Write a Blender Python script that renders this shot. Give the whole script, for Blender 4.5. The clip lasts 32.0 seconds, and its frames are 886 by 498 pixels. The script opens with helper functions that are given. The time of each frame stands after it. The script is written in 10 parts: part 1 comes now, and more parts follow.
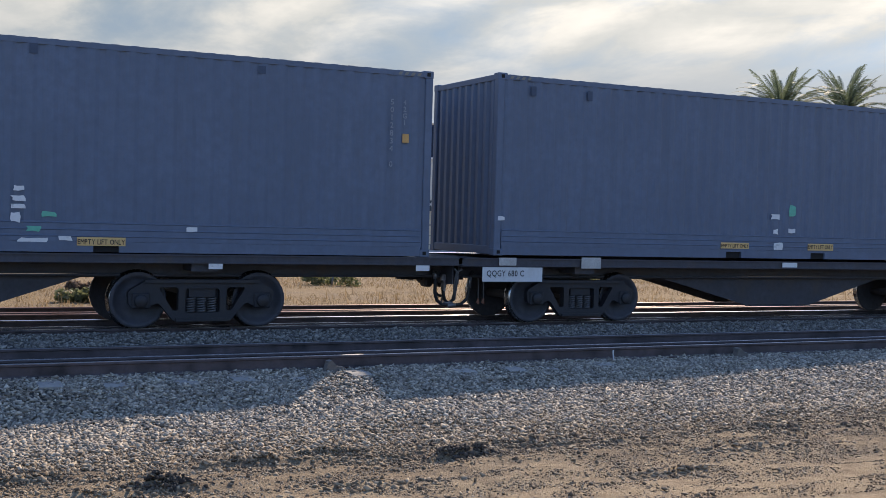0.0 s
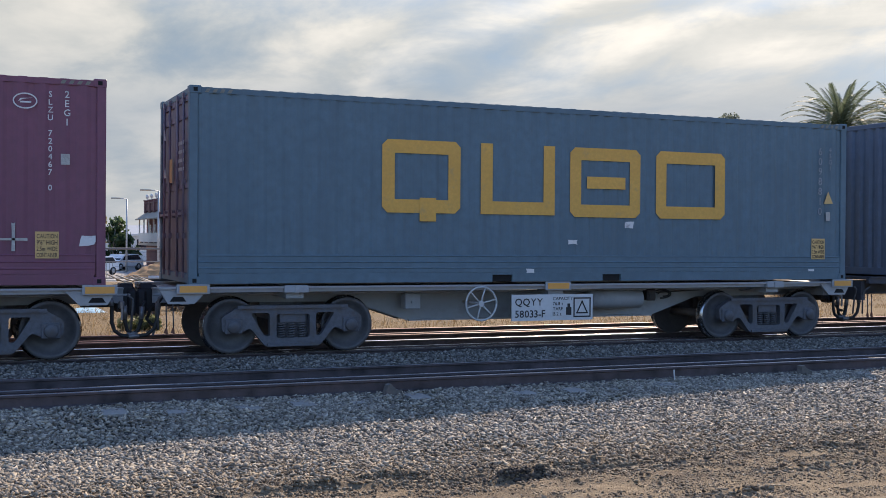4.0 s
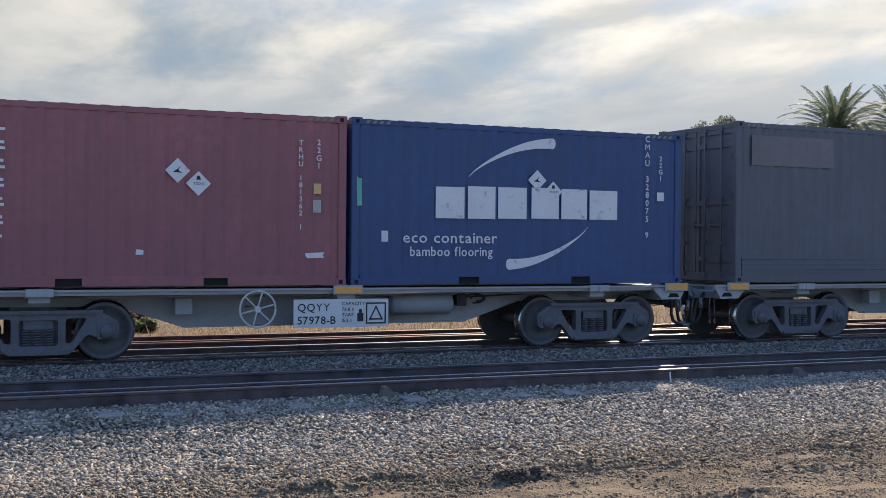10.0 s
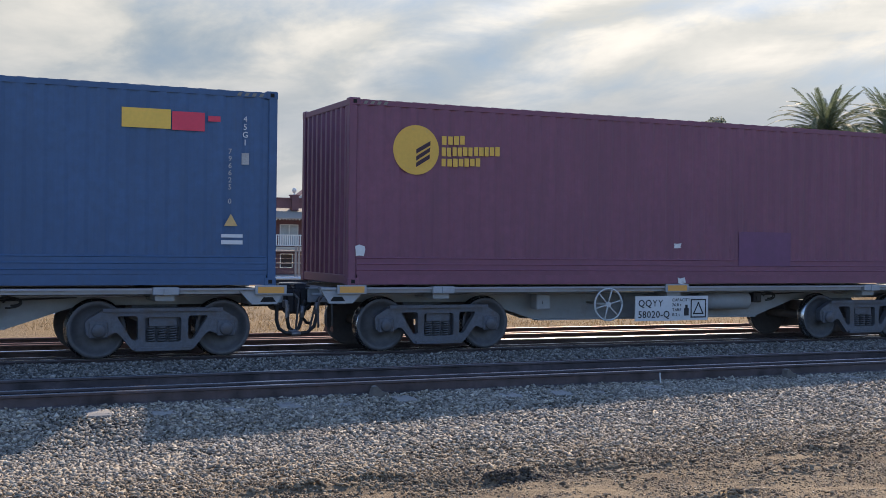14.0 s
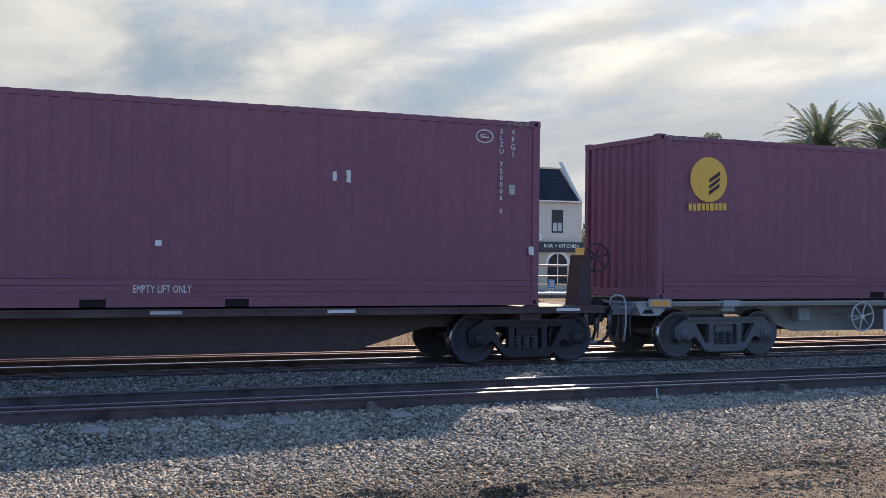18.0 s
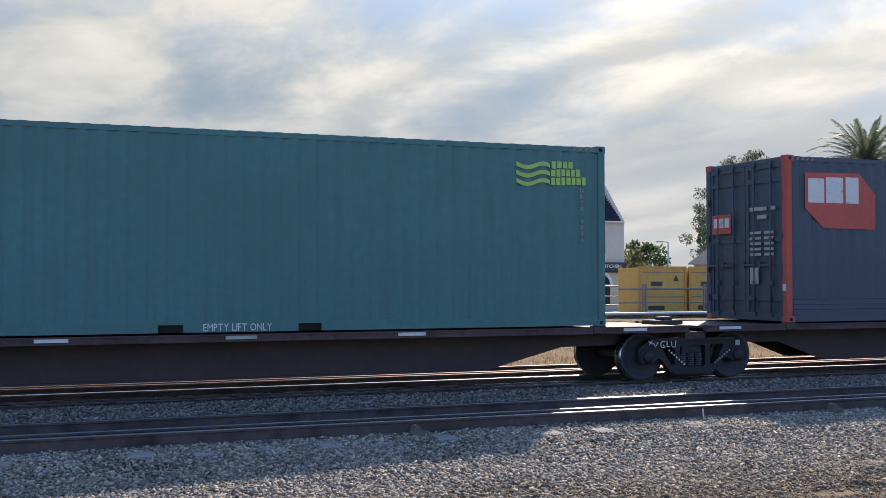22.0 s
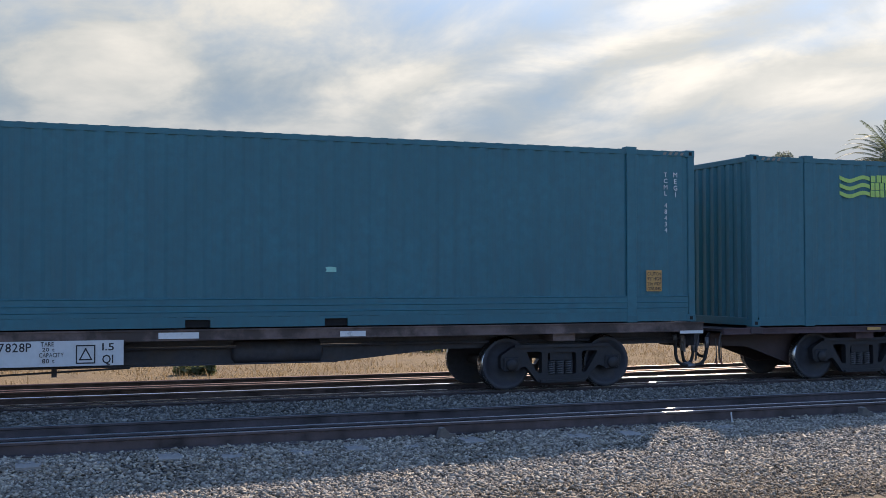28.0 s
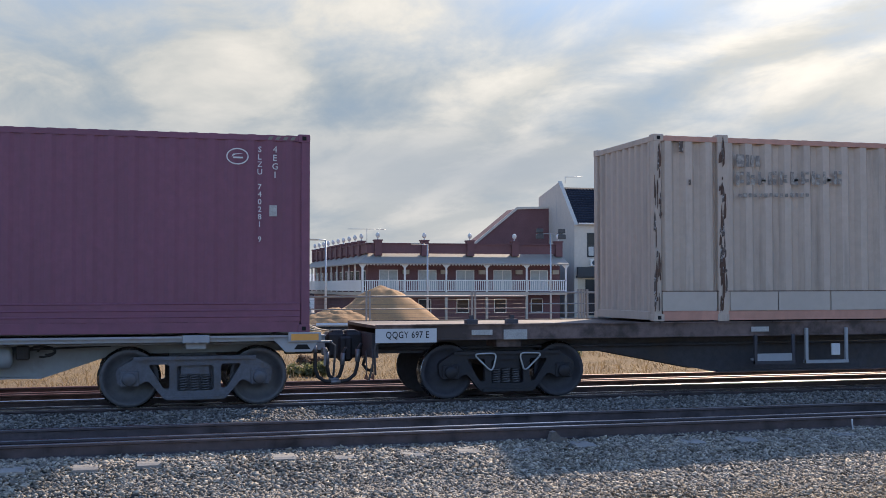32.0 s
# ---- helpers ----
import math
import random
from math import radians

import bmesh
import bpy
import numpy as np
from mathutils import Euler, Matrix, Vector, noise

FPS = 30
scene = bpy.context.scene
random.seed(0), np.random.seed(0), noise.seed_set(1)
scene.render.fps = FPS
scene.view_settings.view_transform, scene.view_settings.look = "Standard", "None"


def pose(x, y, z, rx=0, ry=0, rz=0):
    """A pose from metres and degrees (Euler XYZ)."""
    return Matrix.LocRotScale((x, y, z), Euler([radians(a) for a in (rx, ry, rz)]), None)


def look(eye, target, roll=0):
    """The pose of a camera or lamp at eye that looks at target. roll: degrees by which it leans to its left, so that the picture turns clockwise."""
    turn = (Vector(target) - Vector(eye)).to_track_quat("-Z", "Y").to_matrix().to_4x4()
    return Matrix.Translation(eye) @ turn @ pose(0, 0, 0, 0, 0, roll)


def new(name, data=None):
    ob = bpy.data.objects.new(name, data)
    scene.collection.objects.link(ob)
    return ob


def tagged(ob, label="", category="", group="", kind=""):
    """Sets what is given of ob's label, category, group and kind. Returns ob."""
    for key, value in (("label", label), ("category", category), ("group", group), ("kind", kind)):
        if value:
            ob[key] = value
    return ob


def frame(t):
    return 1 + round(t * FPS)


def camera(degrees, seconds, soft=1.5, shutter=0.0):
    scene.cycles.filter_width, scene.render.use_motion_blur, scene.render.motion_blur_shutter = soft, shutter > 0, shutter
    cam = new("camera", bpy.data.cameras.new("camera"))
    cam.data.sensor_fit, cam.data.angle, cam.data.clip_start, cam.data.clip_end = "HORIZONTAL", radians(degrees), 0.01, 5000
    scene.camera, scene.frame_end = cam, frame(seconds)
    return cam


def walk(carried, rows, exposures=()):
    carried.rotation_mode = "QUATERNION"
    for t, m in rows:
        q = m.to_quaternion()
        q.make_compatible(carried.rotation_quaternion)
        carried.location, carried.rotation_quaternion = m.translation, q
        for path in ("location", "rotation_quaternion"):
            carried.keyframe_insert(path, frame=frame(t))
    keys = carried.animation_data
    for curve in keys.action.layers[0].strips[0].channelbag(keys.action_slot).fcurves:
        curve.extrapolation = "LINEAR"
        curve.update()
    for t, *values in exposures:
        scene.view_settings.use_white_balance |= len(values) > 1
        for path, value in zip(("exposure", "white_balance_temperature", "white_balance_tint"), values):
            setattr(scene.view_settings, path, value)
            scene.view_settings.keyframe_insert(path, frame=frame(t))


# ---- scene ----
cam = camera(41.94, 32.0, soft=0.8)
EYE = 1.70
CAM_ROWS = [
    (0, -1.5, -1.62, -26.17), (0.5, -1.53, -1.62, -26.02), (1, -1.63, -1.7, -25.77), (1.5, -1.61, -1.54, -25.21), (2, -1.52, -1.19, -24.81),
    (2.5, -1.12, -0.75, -24.42), (4.5, -0.33, -0.48, -23.28), (5, -0.21, -0.45, -23.36), (5.5, -0.19, -0.51, -23.62), (6, -0.09, -0.45, -23.61),
    (6.5, -0.13, -0.54, -23.43), (7, -0.11, -0.6, -23.76), (7.5, -0.09, -0.64, -24.47), (8, -0.12, -0.6, -24.72), (8.5, -0.12, -0.55, -24.76),
    (9, -0.14, -0.57, -24.55), (9.5, -0.21, -0.47, -24.02), (10, -0.34, -0.51, -23.57), (10.5, -0.43, -0.54, -23.17), (11, -0.49, -0.56, -22.92),
    (11.5, -0.55, -0.67, -22.96), (12, -0.49, -0.64, -23.12), (12.5, -0.36, -0.57, -23.39), (13, -0.35, -0.66, -23.75), (13.5, -0.34, -0.73, -24.08),
    (15.5, -0.22, -0.86, -23.74), (16, -0.01, -0.82, -23.78), (16.5, 0.13, -0.71, -23.97), (17, 0.28, -0.66, -23.97), (17.5, 0.28, -0.7, -24.13),
    (18, 0.44, -0.7, -24.21), (18.5, 0.56, -0.7, -24.65), (19, 0.71, -0.61, -24.48), (19.5, 0.97, -0.46, -24.03), (20, 1.2, -0.43, -23.18),
    (20.5, 1.33, -0.5, -22.99), (21, 1.46, -0.34, -22.66), (21.5, 1.5, -0.19, -22.37), (22, 1.53, 0.06, -22.12), (22.5, 1.58, 0.18, -21.86),
    (23, 1.66, 0.35, -21.6), (23.5, 1.78, 0.33, -21.14), (24, 1.76, 0.28, -20.98), (24.5, 1.8, 0.26, -20.98), (25, 1.79, 0.02, -21.21),
    (25.5, 1.82, 0.12, -20.93), (27.5, 1.91, 0.28, -20.9), (28, 1.66, 0.06, -20.8), (28.5, 1.44, -0.14, -20.56), (29, 1.49, -0.25, -20.09),
    (29.5, 1.49, -0.4, -18.76), (30, 1.55, -0.37, -16.87), (30.5, 1.73, -0.2, -15.77), (31, 1.79, 0, -15.57), (31.5, 1.78, 0.04, -15.61),
    (32, 1.82, 0.06, -15.34),
]

walk(cam, [(t, pose(0, 0, EYE, 90 + p, r, y)) for t, p, r, y in CAM_ROWS],
     exposures=[(0, 0.45, 6650, 14), (32, 0.45, 6650, 14)])

# ---- sky and sun ----
SUN_AZ, SUN_EL = 38.3, 34.0        # degrees to the right of the track's normal, above the horizon
sun_dir = Vector((math.sin(radians(SUN_AZ)) * math.cos(radians(SUN_EL)),
                  math.cos(radians(SUN_AZ)) * math.cos(radians(SUN_EL)), math.sin(radians(SUN_EL))))
sun = new("sun", bpy.data.lights.new("sun", "SUN"))
sun.data.energy, sun.data.angle, sun.data.color = 5.0, radians(0.6), (1.0, 0.87, 0.68)
sun.matrix_world = look(sun_dir * 50, (0, 0, 0))

world = bpy.data.worlds.new("sky")
scene.world = world
world.use_nodes = True


class Nodes:
    """Short hand for building node trees."""

    def __init__(self, tree):
        self.tree = tree
        tree.nodes.clear()

    def n(self, kind, **put):
        node = self.tree.nodes.new(kind)
        for key, value in put.items():
            if key in node.inputs:
                node.inputs[key].default_value = value
        return node

    def link(self, a, b):
        self.tree.links.new(a, b)

    def put(self, value, socket):
        if isinstance(value, bpy.types.NodeSocket):
            self.link(value, socket)
        elif value is not None:
            socket.default_value = value

    def math(self, op, a, b=None, clamp=False):
        node = self.tree.nodes.new("ShaderNodeMath")
        node.operation, node.use_clamp = op, clamp
        self.put(a, node.inputs[0])
        self.put(b, node.inputs[1])
        return node.outputs[0]

    def vec(self, op, a, b=None):
        node = self.tree.nodes.new("ShaderNodeVectorMath")
        node.operation = op
        self.put(a, node.inputs[0])
        if op == "SCALE":
            self.put(b, node.inputs[3])
        else:
            self.put(b, node.inputs[1])
        return node.outputs["Value"] if op == "DOT_PRODUCT" else node.outputs[0]

    def noise(self, vector, scale, detail=4.0, rough=0.55, distort=0.0):
        node = self.tree.nodes.new("ShaderNodeTexNoise")
        self.put(vector, node.inputs["Vector"])
        node.inputs["Scale"].default_value, node.inputs["Detail"].default_value = scale, detail
        node.inputs["Roughness"].default_value, node.inputs["Distortion"].default_value = rough, distort
        return node.outputs["Fac"]

    def ramp(self, fac, stops):
        node = self.tree.nodes.new("ShaderNodeValToRGB")
        self.link(fac, node.inputs[0])
        el = node.color_ramp.elements
        while len(el) < len(stops):
            el.new(0.5)
        for e, (pos, col) in zip(el, stops):
            e.position = pos
            e.color = (col, col, col, 1) if isinstance(col, (int, float)) else (*col, 1)
        return node.outputs[0]

    def mix(self, fac, a, b, mode="MIX"):
        node = self.tree.nodes.new("ShaderNodeMix")
        node.data_type, node.blend_type = "RGBA", mode
        self.put(fac, node.inputs[0])
        for value, socket in ((a, node.inputs[6]), (b, node.inputs[7])):
            if isinstance(value, tuple):
                value = (*value[:3], 1)
            self.put(value, socket)
        return node.outputs[2]


def build_sky():
    w = Nodes(world.node_tree)
    tc = w.n("ShaderNodeTexCoord")
    d = tc.outputs["Generated"]
    sky = w.n("ShaderNodeTexSky")
    sky.sky_type, sky.sun_disc = "NISHITA", False
    sky.sun_elevation, sky.sun_rotation = radians(SUN_EL), radians(SUN_AZ)
    sky.air_density, sky.dust_density, sky.ozone_density = 1.0, 0.5, 2.0
    sep = w.n("ShaderNodeSeparateXYZ")
    w.link(d, sep.inputs[0])
    up = w.math("ADD", w.math("MAXIMUM", sep.outputs[2], 0.0), 0.20)
    com = w.n("ShaderNodeCombineXYZ")
    w.link(w.math("DIVIDE", sep.outputs[0], up), com.inputs[0])
    w.link(w.math("DIVIDE", sep.outputs[1], up), com.inputs[1])
    turn = w.n("ShaderNodeMapping")
    w.link(com.outputs[0], turn.inputs["Vector"])
    turn.inputs["Rotation"].default_value = (0, 0, radians(CLOUD_TURN))
    turn.inputs["Scale"].default_value = (1.5, 1.0, 1.0)
    turn.inputs["Location"].default_value = CLOUD_SHIFT
    big = w.noise(turn.outputs[0], 0.75, 3.0, 0.5, 0.4)
    fine = w.noise(turn.outputs[0], 1.9, 8.0, 0.58, 0.35)
    flat = w.n("ShaderNodeSeparateXYZ")
    w.link(com.outputs[0], flat.inputs[0])
    across = w.math("ADD", flat.outputs[0], w.math("MULTIPLY", flat.outputs[1], 0.2))
    sway = w.math("MULTIPLY", w.math("SUBTRACT", w.noise(com.outputs[0], 1.3, 6.0, 0.62, 0.5), 0.5), 0.62)
    wave = w.math("COSINE", w.math("MULTIPLY", w.math("ADD", w.math("SUBTRACT", across, 1.62), sway), 2 * math.pi / 0.31))
    wave = w.math("POWER", w.math("ADD", w.math("MULTIPLY", wave, 0.5), 0.5), 1.3)          # combed-out cloud bands towards the sun
    combed = w.math("MULTIPLY", w.ramp(w.math("DIVIDE", across, 4.0), [(0.31, 0.0), (0.39, 1.0), (0.47, 0.9), (0.55, 0.45)]), w.math("ADD", w.math("MULTIPLY", fine, 0.9), 0.05))
    high = w.math("MULTIPLY", w.math("SUBTRACT", sep.outputs[2], 0.17), 2.2, True)      # the cloud bank thins overhead
    behind = w.math("SUBTRACT", 0.5, w.math("MULTIPLY", sep.outputs[1], 0.5))             # and away from the sun
    cover = w.math("ADD", w.math("MULTIPLY", big, 0.60), w.math("MULTIPLY", fine, 0.52))
    cover = w.math("SUBTRACT", cover, w.math("ADD", w.math("MULTIPLY", high, 0.20), w.math("MULTIPLY", behind, 0.32)))
    cloud = w.ramp(cover, [(0.38, 0.0), (0.56, 1.0)])
    thick = w.ramp(w.math("ADD", w.math("MULTIPLY", fine, 0.62), w.math("MULTIPLY", big, 0.38)), [(0.34, 0.0), (0.62, 1.0)])
    thick = w.math("ADD", w.math("MULTIPLY", thick, w.math("SUBTRACT", 1.0, combed)), w.math("MULTIPLY", combed, wave))
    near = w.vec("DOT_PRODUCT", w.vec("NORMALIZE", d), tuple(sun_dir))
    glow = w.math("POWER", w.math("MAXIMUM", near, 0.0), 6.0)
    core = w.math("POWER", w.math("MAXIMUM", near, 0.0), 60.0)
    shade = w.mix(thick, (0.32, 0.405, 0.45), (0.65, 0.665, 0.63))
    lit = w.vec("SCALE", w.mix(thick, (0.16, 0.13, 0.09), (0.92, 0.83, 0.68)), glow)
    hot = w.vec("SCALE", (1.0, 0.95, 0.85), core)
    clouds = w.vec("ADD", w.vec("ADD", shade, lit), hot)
    haze = w.math("MULTIPLY", w.math("SUBTRACT", 1.0, behind), w.math("SUBTRACT", 1.0, high))
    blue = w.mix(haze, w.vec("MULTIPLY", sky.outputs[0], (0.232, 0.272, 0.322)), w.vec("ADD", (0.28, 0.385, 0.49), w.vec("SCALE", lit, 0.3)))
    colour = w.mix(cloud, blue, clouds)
    low = w.math("POWER", w.math("SUBTRACT", 1.0, w.math("MAXIMUM", sep.outputs[2], 0.0)), 14.0)
    colour = w.mix(w.math("MULTIPLY", low, 0.75), colour, (0.515, 0.555, 0.59))            # pale haze along the horizon
    belt = w.math("DIVIDE", w.math("SUBTRACT", sep.outputs[2], 0.102), 0.036)
    belt = w.math("POWER", math.e, w.math("MULTIPLY", w.math("MULTIPLY", belt, belt), -1.0))
    colour = w.mix(w.math("MULTIPLY", belt, w.ramp(big, [(0.30, 0.25), (0.60, 0.75)])), colour, (0.40, 0.475, 0.55))      # grey-blue belt of far cloud
    back = w.n("ShaderNodeBackground")
    w.link(colour, back.inputs[0])
    back.inputs[1].default_value = SKY_POWER
    out = w.n("ShaderNodeOutputWorld")
    w.link(back.outputs[0], out.inputs[0])


CLOUD_TURN, CLOUD_SHIFT, SKY_POWER = 24.0, (0.3, 0.2, 0.0), 0.72
build_sky()


# ---- materials ----
def material(name, base, rough=0.6, metal=0.0, vary=0.12, grain=18.0, bump=0.0, bump_scale=60.0, dirt=None, dirt_at=(0.55, 0.75),
             dirt_scale=1.6, streak=False, random_value=0.0, spec=0.4, stretch=(1, 1, 1), jitter=False):
    """A painted, stained or mineral surface: base colour, mottling at two scales, dirt patches or streaks, and fine relief."""
    mat = bpy.data.materials.new(name)
    mat.use_nodes = True
    w = Nodes(mat.node_tree)
    tc = w.n("ShaderNodeTexCoord")
    mp = w.n("ShaderNodeMapping")
    where = tc.outputs["Object"]
    if jitter:      # each piece takes its own stretch of the pattern
        where = w.vec("ADD", where, w.math("MULTIPLY", w.n("ShaderNodeObjectInfo").outputs["Random"], 60.0))
    w.link(where, mp.inputs["Vector"])
    mp.inputs["Scale"].default_value = stretch
    v = mp.outputs[0]
    small, large = w.noise(v, grain, 5.0, 0.6), w.noise(v, grain * 0.06 + 0.25, 3.0, 0.55)
    lo, hi = tuple(c * (1 - vary) for c in base), tuple(min(c * (1 + vary), 1) for c in base)
    col = w.mix(w.ramp(small, [(0.3, 0.0), (0.7, 1.0)]), lo, hi)
    col = w.mix(w.math("MULTIPLY", w.ramp(large, [(0.35, 0.0), (0.65, 1.0)]), 0.5), col, tuple(c * (1 - 1.6 * vary) for c in base))
    if random_value:
        info = w.n("ShaderNodeObjectInfo")
        k = w.math("ADD", w.math("MULTIPLY", info.outputs["Random"], 2 * random_value), 1 - random_value)
        col = w.vec("SCALE", col, k)
    if dirt:
        m2 = w.n("ShaderNodeMapping")
        w.link(where, m2.inputs["Vector"])
        m2.inputs["Scale"].default_value = (3.0, 3.0, 0.35) if streak else (1, 1, 1)
        mask = w.ramp(w.noise(m2.outputs[0], dirt_scale, 6.0, 0.62), [(dirt_at[0], 0.0), (dirt_at[1], 0.85)])
        col = w.mix(mask, col, dirt)
    bsdf = w.n("ShaderNodeBsdfPrincipled")
    w.link(col, bsdf.inputs["Base Color"])
    r = w.math("ADD", w.math("MULTIPLY", small, 0.2), rough - 0.1, True)
    w.link(r, bsdf.inputs["Roughness"])
    bsdf.inputs["Metallic"].default_value = metal
    bsdf.inputs["Specular IOR Level"].default_value = spec
    if bump:
        b = w.n("ShaderNodeBump")
        b.inputs["Strength"].default_value, b.inputs["Distance"].default_value = bump, 0.02
        w.link(w.noise(v, bump_scale, 6.0, 0.65), b.inputs["Height"])
        w.link(b.outputs[0], bsdf.inputs["Normal"])
    out = w.n("ShaderNodeOutputMaterial")
    w.link(bsdf.outputs[0], out.inputs[0])
    return mat


def islands(name, a, b, rough=0.9, through_light=0.0, dust=None):
    """Loose stones, leaves or grains: each island takes its own tone between a and b."""
    mat = bpy.data.materials.new(name)
    mat.use_nodes = True
    w = Nodes(mat.node_tree)
    geo = w.n("ShaderNodeNewGeometry")
    tc = w.n("ShaderNodeTexCoord")
    col = w.mix(w.math("POWER", geo.outputs["Random Per Island"], 1.5), a, b)
    col = w.mix(w.math("MULTIPLY", w.noise(tc.outputs["Object"], 40.0, 4.0, 0.6), 0.6), col, tuple(c * 0.55 for c in a))
    if dust:      # sandy dust trodden in from the verge
        sep = w.n("ShaderNodeSeparateXYZ")
        w.link(tc.outputs["Object"], sep.inputs[0])
        edge = w.math("ADD", sep.outputs[1], w.math("MULTIPLY", w.noise(tc.outputs["Object"], 1.1, 4.0, 0.6), 1.6))
        col = w.mix(w.math("MULTIPLY", w.ramp(w.math("DIVIDE", edge, 20.0), [(0.51, 1.0), (0.625, 0.0)]), 0.62), col, dust)
    bsdf = w.n("ShaderNodeBsdfPrincipled")
    w.link(col, bsdf.inputs["Base Color"])
    bsdf.inputs["Roughness"].default_value = rough
    bsdf.inputs["Specular IOR Level"].default_value = 0.3
    out = w.n("ShaderNodeOutputMaterial")
    surface = bsdf.outputs[0]
    if through_light:
        thin = w.n("ShaderNodeBsdfTranslucent")
        w.link(col, thin.inputs[0])
        both = w.n("ShaderNodeMixShader")
        both.inputs[0].default_value = through_light
        w.link(surface, both.inputs[1])
        w.link(thin.outputs[0], both.inputs[2])
        surface = both.outputs[0]
    w.link(surface, out.inputs[0])
    return mat


PAINTS = {}


def paint(name, base, rough=0.5, dirt=None, vary=0.13, at=(0.50, 0.78)):
    if name not in PAINTS:
        dirt = dirt or tuple(0.70 * c + 0.012 for c in base)
        PAINTS[name] = material(name, base, rough, 0.0, vary, 7.0, 0.06, 25.0, dirt, at, 1.3, True, jitter=True)
    return PAINTS[name]


white_vinyl = material("white_vinyl", (0.62, 0.62, 0.62), 0.55, vary=0.06, dirt=(0.25, 0.25, 0.26), dirt_at=(0.58, 0.7), dirt_scale=6)
yellow_vinyl = material("yellow_vinyl", (0.62, 0.40, 0.16), 0.55, vary=0.08, dirt=(0.35, 0.25, 0.12), dirt_at=(0.6, 0.75), dirt_scale=5)
amber_plate = material("amber_plate", (0.72, 0.33, 0.075), 0.4, vary=0.05)
ink = material("black_ink", (0.02, 0.02, 0.024), 0.6, vary=0.1)
black_steel = material("black_steel", (0.025, 0.025, 0.030), 0.6, 0.2, 0.2, 22, 0.25, 60, (0.05, 0.04, 0.034), (0.5, 0.75), 3)
hazard_paint = material("hazard_paint", (0.20, 0.19, 0.16), 0.55, vary=0.1)
cast_steel = material("cast_steel", (0.115, 0.118, 0.135), 0.65, 0.2, 0.2, 22, 0.25, 60, (0.10, 0.075, 0.055), (0.5, 0.75), 3)
wheel_steel = material("wheel_steel", (0.10, 0.098, 0.105), 0.6, 0.2, 0.2, 14, 0.1, 40)
tread_steel = material("tread_steel", (0.42, 0.42, 0.43), 0.25, 1.0, 0.1, 30)
black_frame = material("black_frame", (0.055, 0.055, 0.067), 0.7, 0.0, 0.25, 12, 0.2, 50, (0.075, 0.058, 0.048), (0.52, 0.75), 2)
wagon_grey = material("wagon_grey", (0.285, 0.305, 0.325), 0.55, 0.0, 0.08, 8, 0.08, 30, (0.16, 0.14, 0.13), (0.55, 0.8), 1.6)
flange_grey = material("flange_grey", (0.31, 0.325, 0.345), 0.5, 0.0, 0.08, 9, 0.06, 30, (0.2, 0.17, 0.15), (0.58, 0.8), 2)
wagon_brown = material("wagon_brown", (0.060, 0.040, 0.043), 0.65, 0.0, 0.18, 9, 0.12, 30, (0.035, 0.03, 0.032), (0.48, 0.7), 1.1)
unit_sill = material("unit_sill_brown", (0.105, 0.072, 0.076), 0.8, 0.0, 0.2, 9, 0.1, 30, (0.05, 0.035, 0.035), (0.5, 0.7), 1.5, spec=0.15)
deck_worn = material("deck_worn", (0.155, 0.108, 0.098), 0.65, 0.0, 0.28, 9, 0.15, 30, (0.04, 0.029, 0.026), (0.44, 0.56), 1.6)
rubber = material("hose_rubber", (0.018, 0.018, 0.02), 0.6, vary=0.15)
wheel_white = material("handwheel_white", (0.47, 0.47, 0.47), 0.5, 0.0, 0.08, 20)
sign_white = material("sign_white", (0.53, 0.54, 0.55), 0.5, vary=0.05, dirt=(0.4, 0.38, 0.36), dirt_at=(0.55, 0.8), dirt_scale=3)
galvanised = material("galvanised", (0.45, 0.46, 0.47), 0.45, 0.6, 0.12, 30)


# ---- mesh helpers ----
def box(bm, x0, x1, y0, y1, z0, z1, bevel=0.0):
    vs = [bm.verts.new((x, y, z)) for x in (x0, x1) for y in (y0, y1) for z in (z0, z1)]
    for a in ((0, 1, 3, 2), (4, 6, 7, 5), (0, 4, 5, 1), (2, 3, 7, 6), (0, 2, 6, 4), (1, 5, 7, 3)):
        bm.faces.new([vs[i] for i in a])
    if bevel:
        own = set(vs)
        bmesh.ops.bevel(bm, geom=[e for e in bm.edges if e.verts[0] in own and e.verts[1] in own], offset=bevel, segments=1, affect="EDGES")
    return bm


def boxes(*args):
    bm = bmesh.new()
    for a in args:
        box(bm, *a)
    return bm


def prism(bm, pts, y0, y1, axis="y"):
    """A polygon of (x, z) pairs drawn out from y0 to y1; axis 'x' takes (y, z) pairs, 'z' takes (x, y) pairs."""
    def at(p, d):
        return {"y": (p[0], d, p[1]), "x": (d, p[0], p[1]), "z": (p[0], p[1], d)}[axis]
    a, b = [bm.verts.new(at(p, y0)) for p in pts], [bm.verts.new(at(p, y1)) for p in pts]
    n = len(pts)
    bm.faces.new(a[::-1])
    bm.faces.new(b)
    for i in range(n):
        bm.faces.new((a[i], a[(i + 1) % n], b[(i + 1) % n], b[i]))
    return bm


